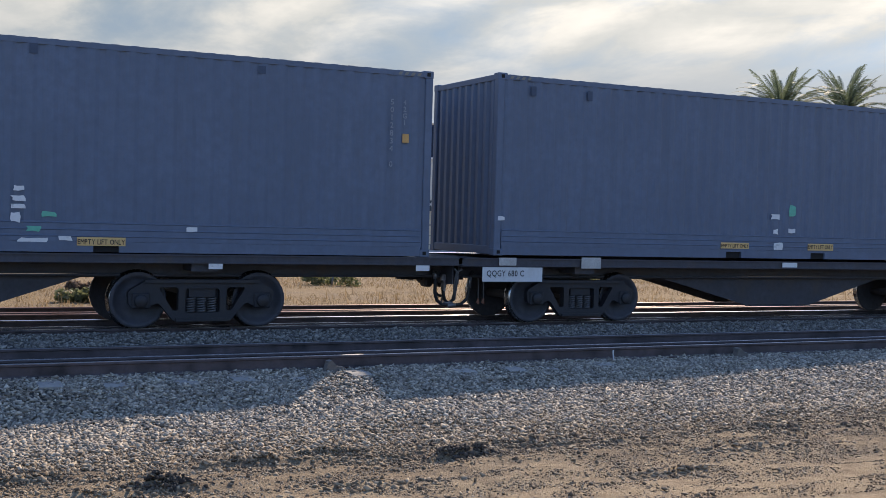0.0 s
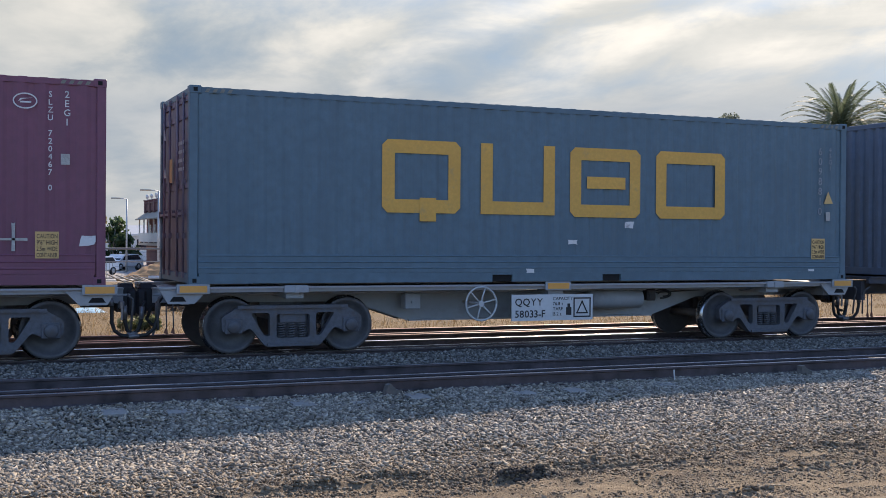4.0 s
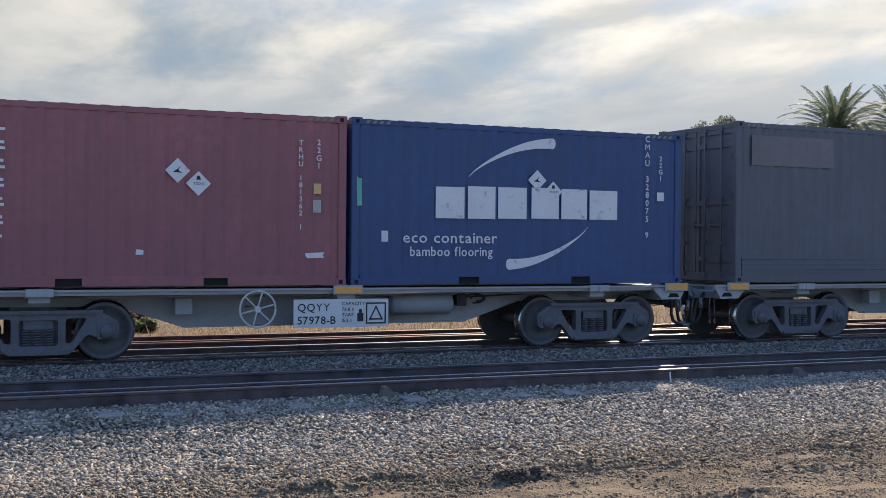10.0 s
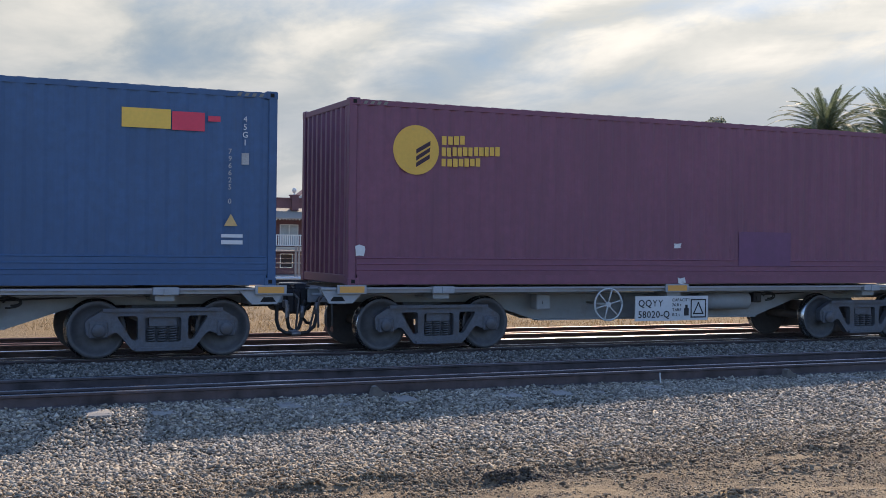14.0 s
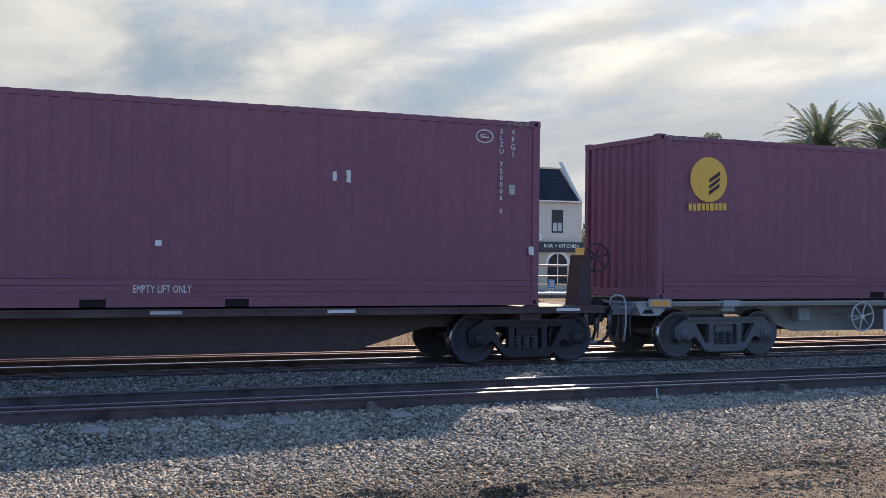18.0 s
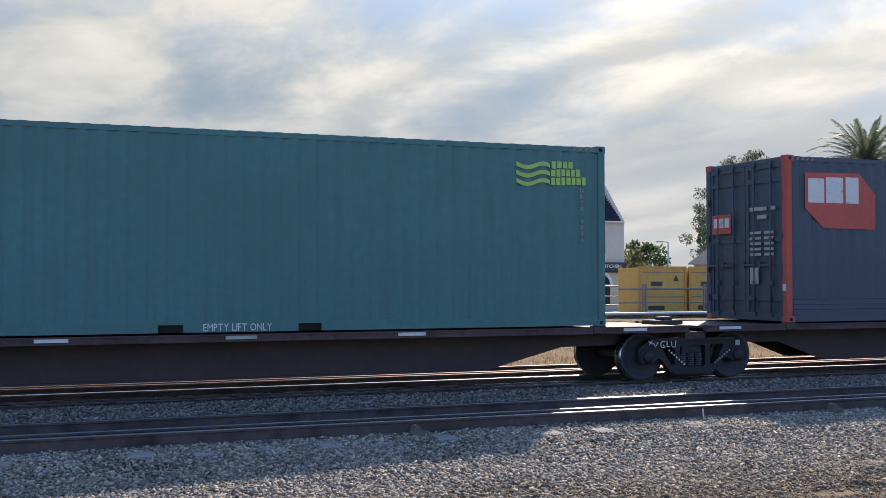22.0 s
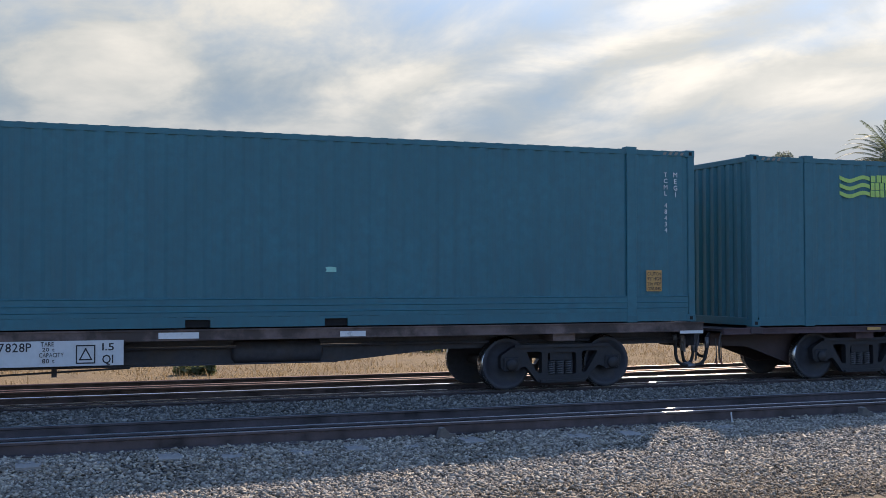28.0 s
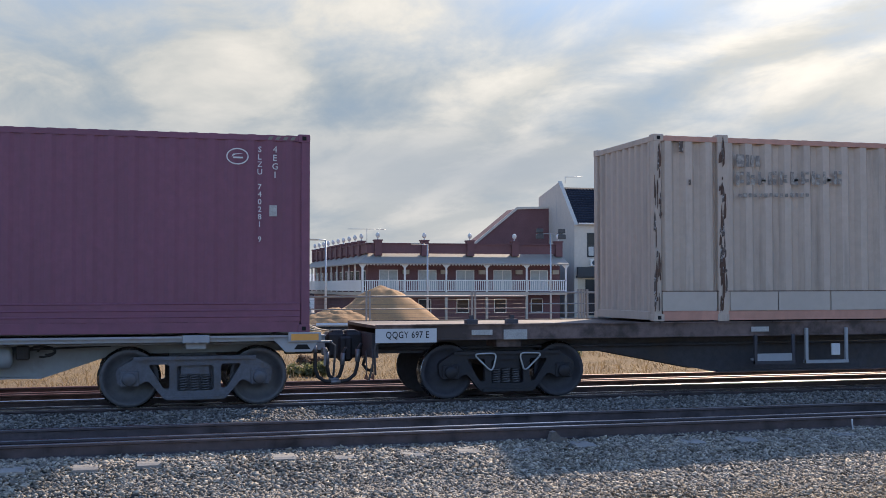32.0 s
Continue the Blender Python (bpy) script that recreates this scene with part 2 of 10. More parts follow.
def rod(bm, p, q, r, n=8, r2=None, caps=True):
    """A straight round bar from p to q."""
    p, q = Vector(p), Vector(q)
    d = (q - p).normalized()
    u = d.cross(Vector((0, 0, 1)) if abs(d.z) < 0.9 else Vector((1, 0, 0))).normalized()
    v = d.cross(u)
    rings = []
    for c, rr in ((p, r), (q, r if r2 is None else r2)):
        rings.append([bm.verts.new(c + (u * math.cos(2 * math.pi * i / n) + v * math.sin(2 * math.pi * i / n)) * rr) for i in range(n)])
    for i in range(n):
        f = bm.faces.new((rings[0][i], rings[0][(i + 1) % n], rings[1][(i + 1) % n], rings[1][i]))
        f.smooth = True
    if caps:
        bm.faces.new(rings[0][::-1])
        bm.faces.new(rings[1])
    return bm


def tube(bm, pts, r, n=7):
    """A bent round bar or hose through pts."""
    pts = [Vector(p) for p in pts]
    rings = []
    ref = Vector((0.3, 0.9, 0.2)).normalized()
    for i, p in enumerate(pts):
        d = (pts[min(i + 1, len(pts) - 1)] - pts[max(i - 1, 0)]).normalized()
        u = d.cross(ref).normalized()
        v = d.cross(u)
        rings.append([bm.verts.new(p + (u * math.cos(2 * math.pi * k / n) + v * math.sin(2 * math.pi * k / n)) * r) for k in range(n)])
    for a, b in zip(rings, rings[1:]):
        for k in range(n):
            bm.faces.new((a[k], a[(k + 1) % n], b[(k + 1) % n], b[k])).smooth = True
    bm.faces.new(rings[0][::-1])
    bm.faces.new(rings[-1])
    return bm


def lathe(bm, profile, centre, n=28, axis="y"):
    """Turns a profile of (radius, along) pairs round an axis through centre."""
    cx, cy, cz = centre
    rings = []
    for r, a in profile:
        ring = []
        for i in range(n):
            c, s = math.cos(2 * math.pi * i / n) * r, math.sin(2 * math.pi * i / n) * r
            ring.append(bm.verts.new((cx + c, cy + a, cz + s) if axis == "y" else ((cx + c, cy + s, cz + a) if axis == "z" else (cx + a, cy + c, cz + s))))
        rings.append(ring)
    for a, b in zip(rings, rings[1:]):
        for i in range(n):
            bm.faces.new((a[i], a[(i + 1) % n], b[(i + 1) % n], b[i])).smooth = True
    if profile[0][0] > 1e-6:
        bm.faces.new(rings[0][::-1])
    if profile[-1][0] > 1e-6:
        bm.faces.new(rings[-1])
    return bm


def to_mesh(name, bm, mat):
    bmesh.ops.recalc_face_normals(bm, faces=bm.faces)
    me = bpy.data.meshes.new(name)
    bm.to_mesh(me)
    bm.free()
    me.materials.append(mat)
    return me


def part(name, bm, mat, parent, label=""):
    if name in ("emblem", "oval_mark", "warning_symbol", "outline", "hazard_marking"):
        bmesh.ops.remove_doubles(bm, verts=bm.verts, dist=2e-4)
    ob = new(name, to_mesh(name, bm, mat))
    ob.parent = parent
    return tagged(ob, label) if label else ob


def thing(name, label, category, m=None, group="", kind=""):
    ob = new(name)
    ob.empty_display_size = 0.3
    ob.matrix_basis = m or Matrix()
    return tagged(ob, label, category, group, kind)


TEXTS, GLYPHS = {}, {}


def make_glyphs(chars):
    """Meshes of single characters of unit size, upright in the x-z plane."""
    obs = []
    for ch in chars:
        cu = bpy.data.curves.new("glyph", "FONT")
        cu.body, cu.size, cu.resolution_u, cu.extrude, cu.offset = ch, 1.0, 2, 0.001, 0.0 if ch in "MNWVAKYXZ4" else 0.010
        obs.append(new("glyph", cu))
    dg = bpy.context.evaluated_depsgraph_get()
    dg.update()
    for ch, ob in zip(chars, obs):
        me = bpy.data.meshes.new_from_object(ob.evaluated_get(dg))
        me.transform(Matrix.Rotation(radians(90), 4, "X"))
        xs = [v.co.x for v in me.vertices]
        GLYPHS[ch] = (me, min(xs), max(xs))
    for ob in obs:
        cu = ob.data
        bpy.data.objects.remove(ob)
        bpy.data.curves.remove(cu)


make_glyphs("ABCDEFGHIJKLMNOPQRSTUVWXYZabcdefghiklmnoprst0123456789-+/.'\"")


def letters(text, size):
    """A flat mesh of lettering in the x-z plane, facing -y, its lower left at the origin."""
    key = (text, size)
    if key not in TEXTS:
        bm, x = bmesh.new(), 0.0
        for ch in text:
            if ch == " ":
                x += 0.32
                continue
            src, a, b = GLYPHS[ch]
            me = src.copy()
            me.transform(Matrix.Translation((x - a, 0, 0)))
            bm.from_mesh(me)
            bpy.data.meshes.remove(me)
            x += b - a + 0.09
        me = bpy.data.meshes.new("lettering")
        bm.to_mesh(me)
        bm.free()
        me.transform(Matrix.Diagonal((size, 1, size, 1)))
        TEXTS[key] = me
    return TEXTS[key]


def lettering(parent, text, x, z, size, mat, y=-0.006, width=None, name="lettering"):
    """Lettering on the face y, its lower left at x, z; width: squeezes or widens it to that length."""
    me = letters(text, size).copy()
    xs = [v.co.x for v in me.vertices]
    if xs and width:
        k = width / max(max(xs) - min(xs), 1e-4)
        me.transform(Matrix.Diagonal((k, 1, 1, 1)))
    me.transform(Matrix.Translation((x, y, z)))
    me.materials.clear()
    me.materials.append(mat)
    ob = new(name, me)
    ob.parent = parent
    return ob


def down_letters(parent, text, x, z, size, mat, y=-0.006, step=1.25):
    """Characters set one under the other, as one part."""
    bm = bmesh.new()
    for i, ch in enumerate(text):
        if ch == " ":
            continue
        me = letters(ch, size).copy()
        xs = [v.co.x for v in me.vertices]
        me.transform(Matrix.Translation((x - (min(xs) + max(xs)) / 2, y, z - i * size * step)))
        bm.from_mesh(me)
        bpy.data.meshes.remove(me)
    return part("lettering", bm, mat, parent)


def patch(parent, x0, x1, z0, z1, mat, y=-0.004, name="sticker", t=0.003):
    return part(name, boxes((x0, x1, y - t, y, z0, z1)), mat, parent)


def disc(parent, x, z, r, mat, y=-0.004, name="emblem", n=36):
    return part(name, prism(bmesh.new(), [(x + r * math.cos(2 * math.pi * i / n), z + r * math.sin(2 * math.pi * i / n)) for i in range(n)], y - 0.003, y), mat, parent)


def poly(parent, pts, mat, y=-0.004, name="emblem"):
    return part(name, prism(bmesh.new(), pts, y - 0.003, y), mat, parent)


# ---- plan ----
FACE = 16.81                      # y of the containers' near side
RAILS = (17.29, 17.66, 18.725)    # the train's dual-gauge track
SIDING = (13.24, 13.61, 14.675)   # the empty track before it
BEYOND = (20.70, 21.07, 22.135)   # the rusty track behind it
SHIFT = [-0.0, 8.24, 16.51, 24.81, 33.12, 41.45, 49.78, 58.1, 66.4, 74.69, 82.98, 91.25, 99.49, 107.7, 115.87, 124.0, 132.08, 140.14,
         148.19, 156.25, 164.31, 172.35, 180.36, 188.33, 196.27, 204.18, 212.06, 219.91, 227.75, 235.58, 243.41, 251.21, 259.0]
RAIL_Z = -0.04                   # the railhead under the train
TRAIN, WHEELS = [], []


def shift(t):
    i = min(int(t), 31)
    return SHIFT[i] + (SHIFT[i + 1] - SHIFT[i]) * (t - i)


def on_train(name, label, category, x0, group):
    ob = thing(name, label, category, pose(x0, FACE, 0), group)
    TRAIN.append((ob, x0))
    return ob


# ---- ground ----
RIDGES = [(4.75, 9.18, 0.30, 0.07, 0.15), (2.0, 8.72, 0.30, 0.08, 0.13), (1.5, 8.55, 0.3, 0.06, 0.09), (6.6, 9.25, 0.45, 0.06, 0.07), (6.2, 8.05, 0.36, 0.05, 0.075), (2.9, 9.45, 0.4, 0.06, 0.08), (8.4, 9.4, 0.6, 0.06, 0.06),
          (1.0, 9.4, 0.5, 0.07, 0.07), (5.6, 9.55, 0.7, 0.06, 0.06), (3.7, 9.6, 0.4, 0.06, 0.07), (7.6, 8.6, 0.6, 0.05, 0.05), (3.6, 8.35, 0.5, 0.05, 0.05), (9.7, 9.25, 0.25, 0.06, 0.06)]


def ground_z(x, y):
    tilt = 0.022 * max(-6.0, min(x - 4.7, 8.0))
    pts = [(-60, 0.0), (1.0, 0.0), (6.0, -0.40), (9.3, -0.43), (10.5, -0.415 + 0.3 * tilt), (11.3, -0.385 + 0.8 * tilt), (11.9, -0.335 + tilt), (12.35, -0.26 + 0.7 * tilt), (12.7, -0.215 + 0.1 * tilt), (13.0, -0.195), (13.2, -0.17), (13.35, -0.21),
           (19.2, -0.22), (20.2, -0.345), (23.0, -0.345), (24.6, -0.42), (30, -0.40), (60, -0.62), (68, -0.75), (88, -1.28), (98, -1.40), (6000, -1.40)]
    for (a, za), (b, zb) in zip(pts, pts[1:]):
        if y <= b:
            k = (y - a) / (b - a)
            z = za + (zb - za) * k
            break
    if y < 12.9:
        amp = 0.018 if y > 9.4 else 0.03
        z += amp * noise.noise((x * 0.9, y * 0.9, 0)) + 0.012 * noise.noise((x * 3.1, y * 3.1, 3))
        if 7.5 < y < 10.2:     # scraped-up ridges
            for cx, cy, w, d, h in RIDGES:
                u, v = (x - cx) / w, (y - cy + 0.05 * noise.noise((x * 4, 2, cx))) / d
                if u * u + v * v < 9:
                    z += h * math.exp(-u * u - v * v) * (0.75 + 0.7 * noise.noise((x * 9, y * 9, 5)))
        if 6.0 < y < 9.4:      # wheel ruts and scrapes in the dirt
            z += 0.045 * noise.noise((x * 0.35, y * 2.2, 7)) + 0.02 * noise.noise((x * 1.5, y * 5.0, 9))
    elif 14.85 < y < 17.1:     # ballast heaped between the two tracks
        z += 0.145 * min(1.0, (y - 14.85) / 0.25, (17.1 - y) / 0.3) + 0.012 * noise.noise((x * 2.0, y * 2.0, 1))
    elif 23.5 < y < 60:
        z += 0.05 * noise.noise((x * 0.4, y * 0.4, 5))
    return z


def axis_lines(far, a, b, step):
    out = [-far, -far * 0.3, -far * 0.1, -far * 0.04]
    out = [v for v in out if v < a - 1]
    n = int((b - a) / step)
    out += [a + (b - a) * i / n for i in range(n + 1)]
    out += [v for v in (36, 40, 45, 50, 55, 60, 64, 68, 74, 80, 88, 98, 120, 160, 220, 400, 900, far) if v > b + 1]
    return out


def ground_material():
    mat = bpy.data.materials.new("earth_ballast_grass")
    mat.use_nodes = True
    w = Nodes(mat.node_tree)
    tc = w.n("ShaderNodeTexCoord")
    p = tc.outputs["Object"]
    sep = w.n("ShaderNodeSeparateXYZ")
    w.link(p, sep.inputs[0])
    wob = w.math("ADD", sep.outputs[1], w.math("MULTIPLY", w.math("SUBTRACT", w.noise(p, 0.8, 4.0), 0.5), 2.2))
    fine, mid, big = w.noise(p, 45.0, 5.0, 0.7), w.noise(p, 6.0, 5.0, 0.6), w.noise(p, 0.5, 3.0)
    dirt = w.mix(w.ramp(fine, [(0.3, 0.0), (0.7, 1.0)]), (0.265, 0.187, 0.108), (0.42, 0.323, 0.205))
    dirt = w.mix(w.math("MULTIPLY", w.ramp(mid, [(0.42, 0.0), (0.62, 1.0)]), 0.55), dirt, (0.19, 0.13, 0.08))
    # bed under the ballast, darkened for the shade in the gaps between stones
    stone = w.mix(w.ramp(fine, [(0.35, 0.0), (0.65, 1.0)]), (0.04, 0.038, 0.036), (0.12, 0.115, 0.105))
    grass = w.mix(w.ramp(w.noise(p, 12.0, 5.0, 0.7), [(0.3, 0.0), (0.7, 1.0)]), (0.155, 0.10, 0.05), (0.31, 0.215, 0.112))
    grass = w.mix(w.math("MULTIPLY", w.ramp(big, [(0.4, 0.0), (0.6, 1.0)]), 0.5), grass, (0.185, 0.135, 0.09))
    paved = w.mix(mid, (0.27, 0.25, 0.235), (0.40, 0.37, 0.34))

    def step(a, b):
        return w.ramp(w.math("DIVIDE", wob, 80.0), [(a / 80.0, 0.0), (b / 80.0, 1.0)])
    churned = w.math("MULTIPLY", step(7.6, 9.2), w.ramp(w.noise(p, 3.0, 6.0, 0.65), [(0.36, 0.25), (0.58, 1.0)]))
    dirt = w.mix(churned, dirt, w.mix(fine, (0.085, 0.06, 0.04), (0.24, 0.175, 0.115)))
    col = w.mix(step(9.6, 11.2), dirt, stone)
    col = w.mix(step(23.4, 24.6), col, grass)
    col = w.mix(step(62.0, 66.0), col, paved)
    bsdf = w.n("ShaderNodeBsdfPrincipled")
    w.link(col, bsdf.inputs["Base Color"])
    bsdf.inputs["Roughness"].default_value = 0.95
    bsdf.inputs["Specular IOR Level"].default_value = 0.15
    b = w.n("ShaderNodeBump")
    b.inputs["Strength"].default_value, b.inputs["Distance"].default_value = 0.9, 0.035
    w.link(w.math("ADD", w.math("MULTIPLY", mid, 1.3), fine), b.inputs["Height"])
    w.link(b.outputs[0], bsdf.inputs["Normal"])
    out = w.n("ShaderNodeOutputMaterial")
    w.link(bsdf.outputs[0], out.inputs[0])
    return mat


def build_ground():
    xs, ys = axis_lines(2500, -10, 40, 0.16), axis_lines(2500, 0, 32, 0.18)
    ys = sorted([y for y in ys if not 7.5 < y < 10.2] + [7.5 + 0.05 * i for i in range(55)])
    verts = [(x, y, ground_z(x, y)) for y in ys for x in xs]
    n = len(xs)
    faces = [(j * n + i, j * n + i + 1, (j + 1) * n + i + 1, (j + 1) * n + i) for j in range(len(ys) - 1) for i in range(n - 1)]
    me = bpy.data.meshes.new("ground")
    me.from_pydata(verts, [], faces)
    me.polygons.foreach_set("use_smooth", [True] * len(faces))
    me.materials.append(ground_material())
    tagged(new("ground", me), "sandy dirt verge, railway formation and dry grass", "ground", kind="structure")


build_ground()


def scatter(name, label, places, mat, category, flat=0.6):
    """Many small broken stones or clods in one mesh: places are (x, y, z, size)."""
    rng = np.random.default_rng(7)
    base = np.array([(-1, 0, 0), (1, 0, 0), (0, -1, 0), (0, 1, 0), (0, 0, -1), (0, 0, 1)], float)
    tris = np.array([(5, 0, 2), (5, 2, 1), (5, 1, 3), (5, 3, 0), (4, 2, 0), (4, 1, 2), (4, 3, 1), (4, 0, 3)])
    p = np.array(places)
    m = len(p)
    v = (base[None] + 1.1 * (rng.random((m, 6, 3)) - 0.5)) * p[:, None, 3:4] * (0.7 + 0.8 * rng.random((m, 1, 3)))
    v[:, :, 2] *= flat
    a, b = rng.random(m) * 6.28, (rng.random(m) - 0.5) * 1.5
    ca, sa, cb, sb = (f(x)[:, None] for x in (a, b) for f in (np.cos, np.sin))
    x, y, z = v[:, :, 0], v[:, :, 1], v[:, :, 2]
    y, z = y * cb - z * sb, y * sb + z * cb
    x, y = x * ca - y * sa, x * sa + y * ca
    v = np.stack([x, y, z], 2) + p[:, None, :3]
    me = bpy.data.meshes.new(name)
    me.vertices.add(m * 6)
    me.vertices.foreach_set("co", v.ravel())
    me.loops.add(m * 24)
    me.loops.foreach_set("vertex_index", (tris[None] + (np.arange(m) * 6)[:, None, None]).ravel().astype(np.int32))
    me.polygons.add(m * 8)
    me.polygons.foreach_set("loop_start", np.arange(m * 8, dtype=np.int32) * 3)
    me.update(calc_edges=True)
    me.materials.append(mat)
    return tagged(new(name, me), label, category, kind="stuff")


def stones(x0, x1, y0, y1, count, lo, hi, seed, lift=0.0, fade=None, patchy=0.0):
    rng = random.Random(seed)
    out = []
    while len(out) < count:
        x, y = rng.uniform(x0, x1), rng.uniform(y0, y1)
        if fade and rng.random() > min(1, max(0, (y - fade[0]) / (fade[1] - fade[0]))) ** 1.4 * (1.0 + 0.9 * noise.noise((x * 0.9, y * 0.9, 2))):
            continue
        if patchy and rng.random() > 0.45 + patchy * noise.noise((x * 1.6, y * 4.0, 8)):
            continue
        s = rng.uniform(lo, hi)
        out.append((x, y, ground_z(x, y) + s * rng.uniform(-0.1, 0.75) + lift, s))
    return out


ballast = islands("ballast_stone", (0.165, 0.141, 0.118), (0.66, 0.575, 0.455), dust=(0.33, 0.25, 0.16))
# darker ballast for the tracks: dirt, plus the train's shade put into its colour
dirty_shaded_ballast = islands("dirt_and_shade_ballast", (0.12, 0.108, 0.098), (0.44, 0.395, 0.335))
scatter("ballast", "grey crushed-stone railway ballast shoulder beside the track",
        stones(-3, 16, 9.2, 13.2, 98000, 0.013, 0.030, 1, 0.003, (9.5, 10.9)) + stones(-3, 16, 9.0, 13.2, 46000, 0.006, 0.014, 11, 0.002, (9.2, 10.6)), ballast, "ballast", 0.55)
scatter("ballast", "grey crushed-stone ballast between the rails and sleepers",
        stones(-4, 24, 13.2, 14.9, 8000, 0.014, 0.028, 2, 0.0) + stones(-4, 24, 14.8, 17.15, 26000, 0.014, 0.03, 6, 0.0) + stones(-4, 30, 17.1, 23.2, 9000, 0.02, 0.035, 3, 0.0), dirty_shaded_ballast, "ballast")


def clod_heaps(heaps):
    """Scraped-up ridges of clods and churned patches along the verge."""
    rng = random.Random(21)
    out = []
    for cx, cy, w, d, n, big in heaps:
        for i in range(n):
            x, y = cx + rng.gauss(0, w), cy + rng.gauss(0, d)
            s = rng.uniform(0.006, 0.65 * big)
            out.append((x, y, ground_z(x, y) + s * 0.05, s))
    return out


CLODS = [(cx, cy - 0.02, 0.8 * w, 0.09, int(500 * w), 0.045) for cx, cy, w, d, h in RIDGES] + [
    (9.75, 9.3, 0.10, 0.04, 30, 0.07), (3.2, 9.7, 0.7, 0.12, 300, 0.035), (5.2, 9.85, 1.2, 0.12, 380, 0.035), (8.0, 9.65, 1.2, 0.12, 360, 0.035), (1.2, 9.9, 0.8, 0.2, 300, 0.035), (3.6, 8.5, 0.9, 0.12, 260, 0.03), (7.4, 8.3, 1.0, 0.1, 240, 0.03)]
# heaps of clods in a darker tone than the rest
DARK_SPOTS = ((4.75, 9.16, 0.16, 0.05, 420, 0.045), (4.98, 9.2, 0.12, 0.035, 260, 0.04), (5.2, 9.24, 0.05, 0.03, 60, 0.04), (4.62, 9.75, 0.09, 0.05, 120, 0.05), (2.0, 8.72, 0.14, 0.05, 300, 0.04), (6.3, 10.05, 0.3, 0.05, 240, 0.045))
clod = islands("dirt_clod", (0.13, 0.092, 0.06), (0.46, 0.36, 0.24))
scatter("dirt_clods", "loose clods and pebbles on the sandy verge",
        stones(-2, 14, 6.8, 10.4, 46000, 0.003, 0.011, 4, -0.001, None, 1.3) + stones(-2, 14, 7.0, 10.2, 900, 0.010, 0.024, 5, 0.0, None, 1.2) + stones(-2, 14, 8.6, 11.0, 46000, 0.005, 0.022, 8, -0.002, (8.6, 9.8), 0.9) + clod_heaps(CLODS), clod, "dirt", 0.7)
dark_clod = islands("dark_dirt_clod", (0.035, 0.028, 0.024), (0.14, 0.11, 0.085))
scatter("dirt_clods", "dark clods turned up in the sandy verge", clod_heaps(DARK_SPOTS), dark_clod, "dirt", 0.8)


pebble = islands("pale_pebble", (0.28, 0.22, 0.15), (0.62, 0.53, 0.40))
scatter("pebbles", "fine pale grit strewn over the sandy verge", stones(-2, 14, 7.0, 10.2, 34000, 0.002, 0.007, 14, 0.001, None, 0.8), pebble, "grit", 0.7)


# ---- tracks ----
rail_side = material("rail_rust", (0.10, 0.076, 0.078), 0.85, 0.0, 0.3, 12, 0.2, 60, (0.02, 0.017, 0.017), (0.5, 0.7), 3)
rail_top = material("rail_polished", (0.40, 0.39, 0.38), 0.27, 1.0, 0.08, 20, 0.0, 30, stretch=(0.1, 4, 4))
rail_worn = material("rail_worn", (0.24, 0.225, 0.215), 0.27, 1.0, 0.12, 20, 0.0, 30, stretch=(0.1, 4, 4))
rail_dull = material("rail_dull", (0.16, 0.07, 0.05), 0.5, 0.4, 0.2, 10)
concrete = material("sleeper_concrete", (0.27, 0.25, 0.225), 0.9, 0.0, 0.12, 20, 0.3, 60, (0.22, 0.19, 0.16), (0.5, 0.75), 3, random_value=0.12)
HALF = [(-0.07, -0.172), (0.07, -0.172), (0.07, -0.160), (0.0085, -0.138), (0.0085, -0.045), (0.034, -0.036), (0.036, -0.014), (0.020, -0.0078), (-0.020, -0.0078),
        (-0.036, -0.014), (-0.034, -0.036), (-0.0085, -0.045), (-0.0085, -0.138), (-0.07, -0.160)]
CROWN = [(-0.030, -0.016), (-0.030, -0.0096), (-0.021, -0.0050), (-0.010, -0.0013), (0.0, 0.0), (0.014, -0.0014), (0.022, -0.004), (0.022, -0.012)]


def long_bar(profile, xs):
    """A bar along x with the given y-z profile, in lengths between the places xs."""
    bm = bmesh.new()
    rings = [[bm.verts.new((x, a, b)) for a, b in profile] for x in xs]
    for p, q in zip(rings, rings[1:]):
        for i in range(len(profile)):
            bm.faces.new((p[i - 1], p[i], q[i], q[i - 1]))
    bm.faces.new(rings[0][::-1])
    bm.faces.new(rings[-1])
    bmesh.ops.recalc_face_normals(bm, faces=bm.faces)
    return bm


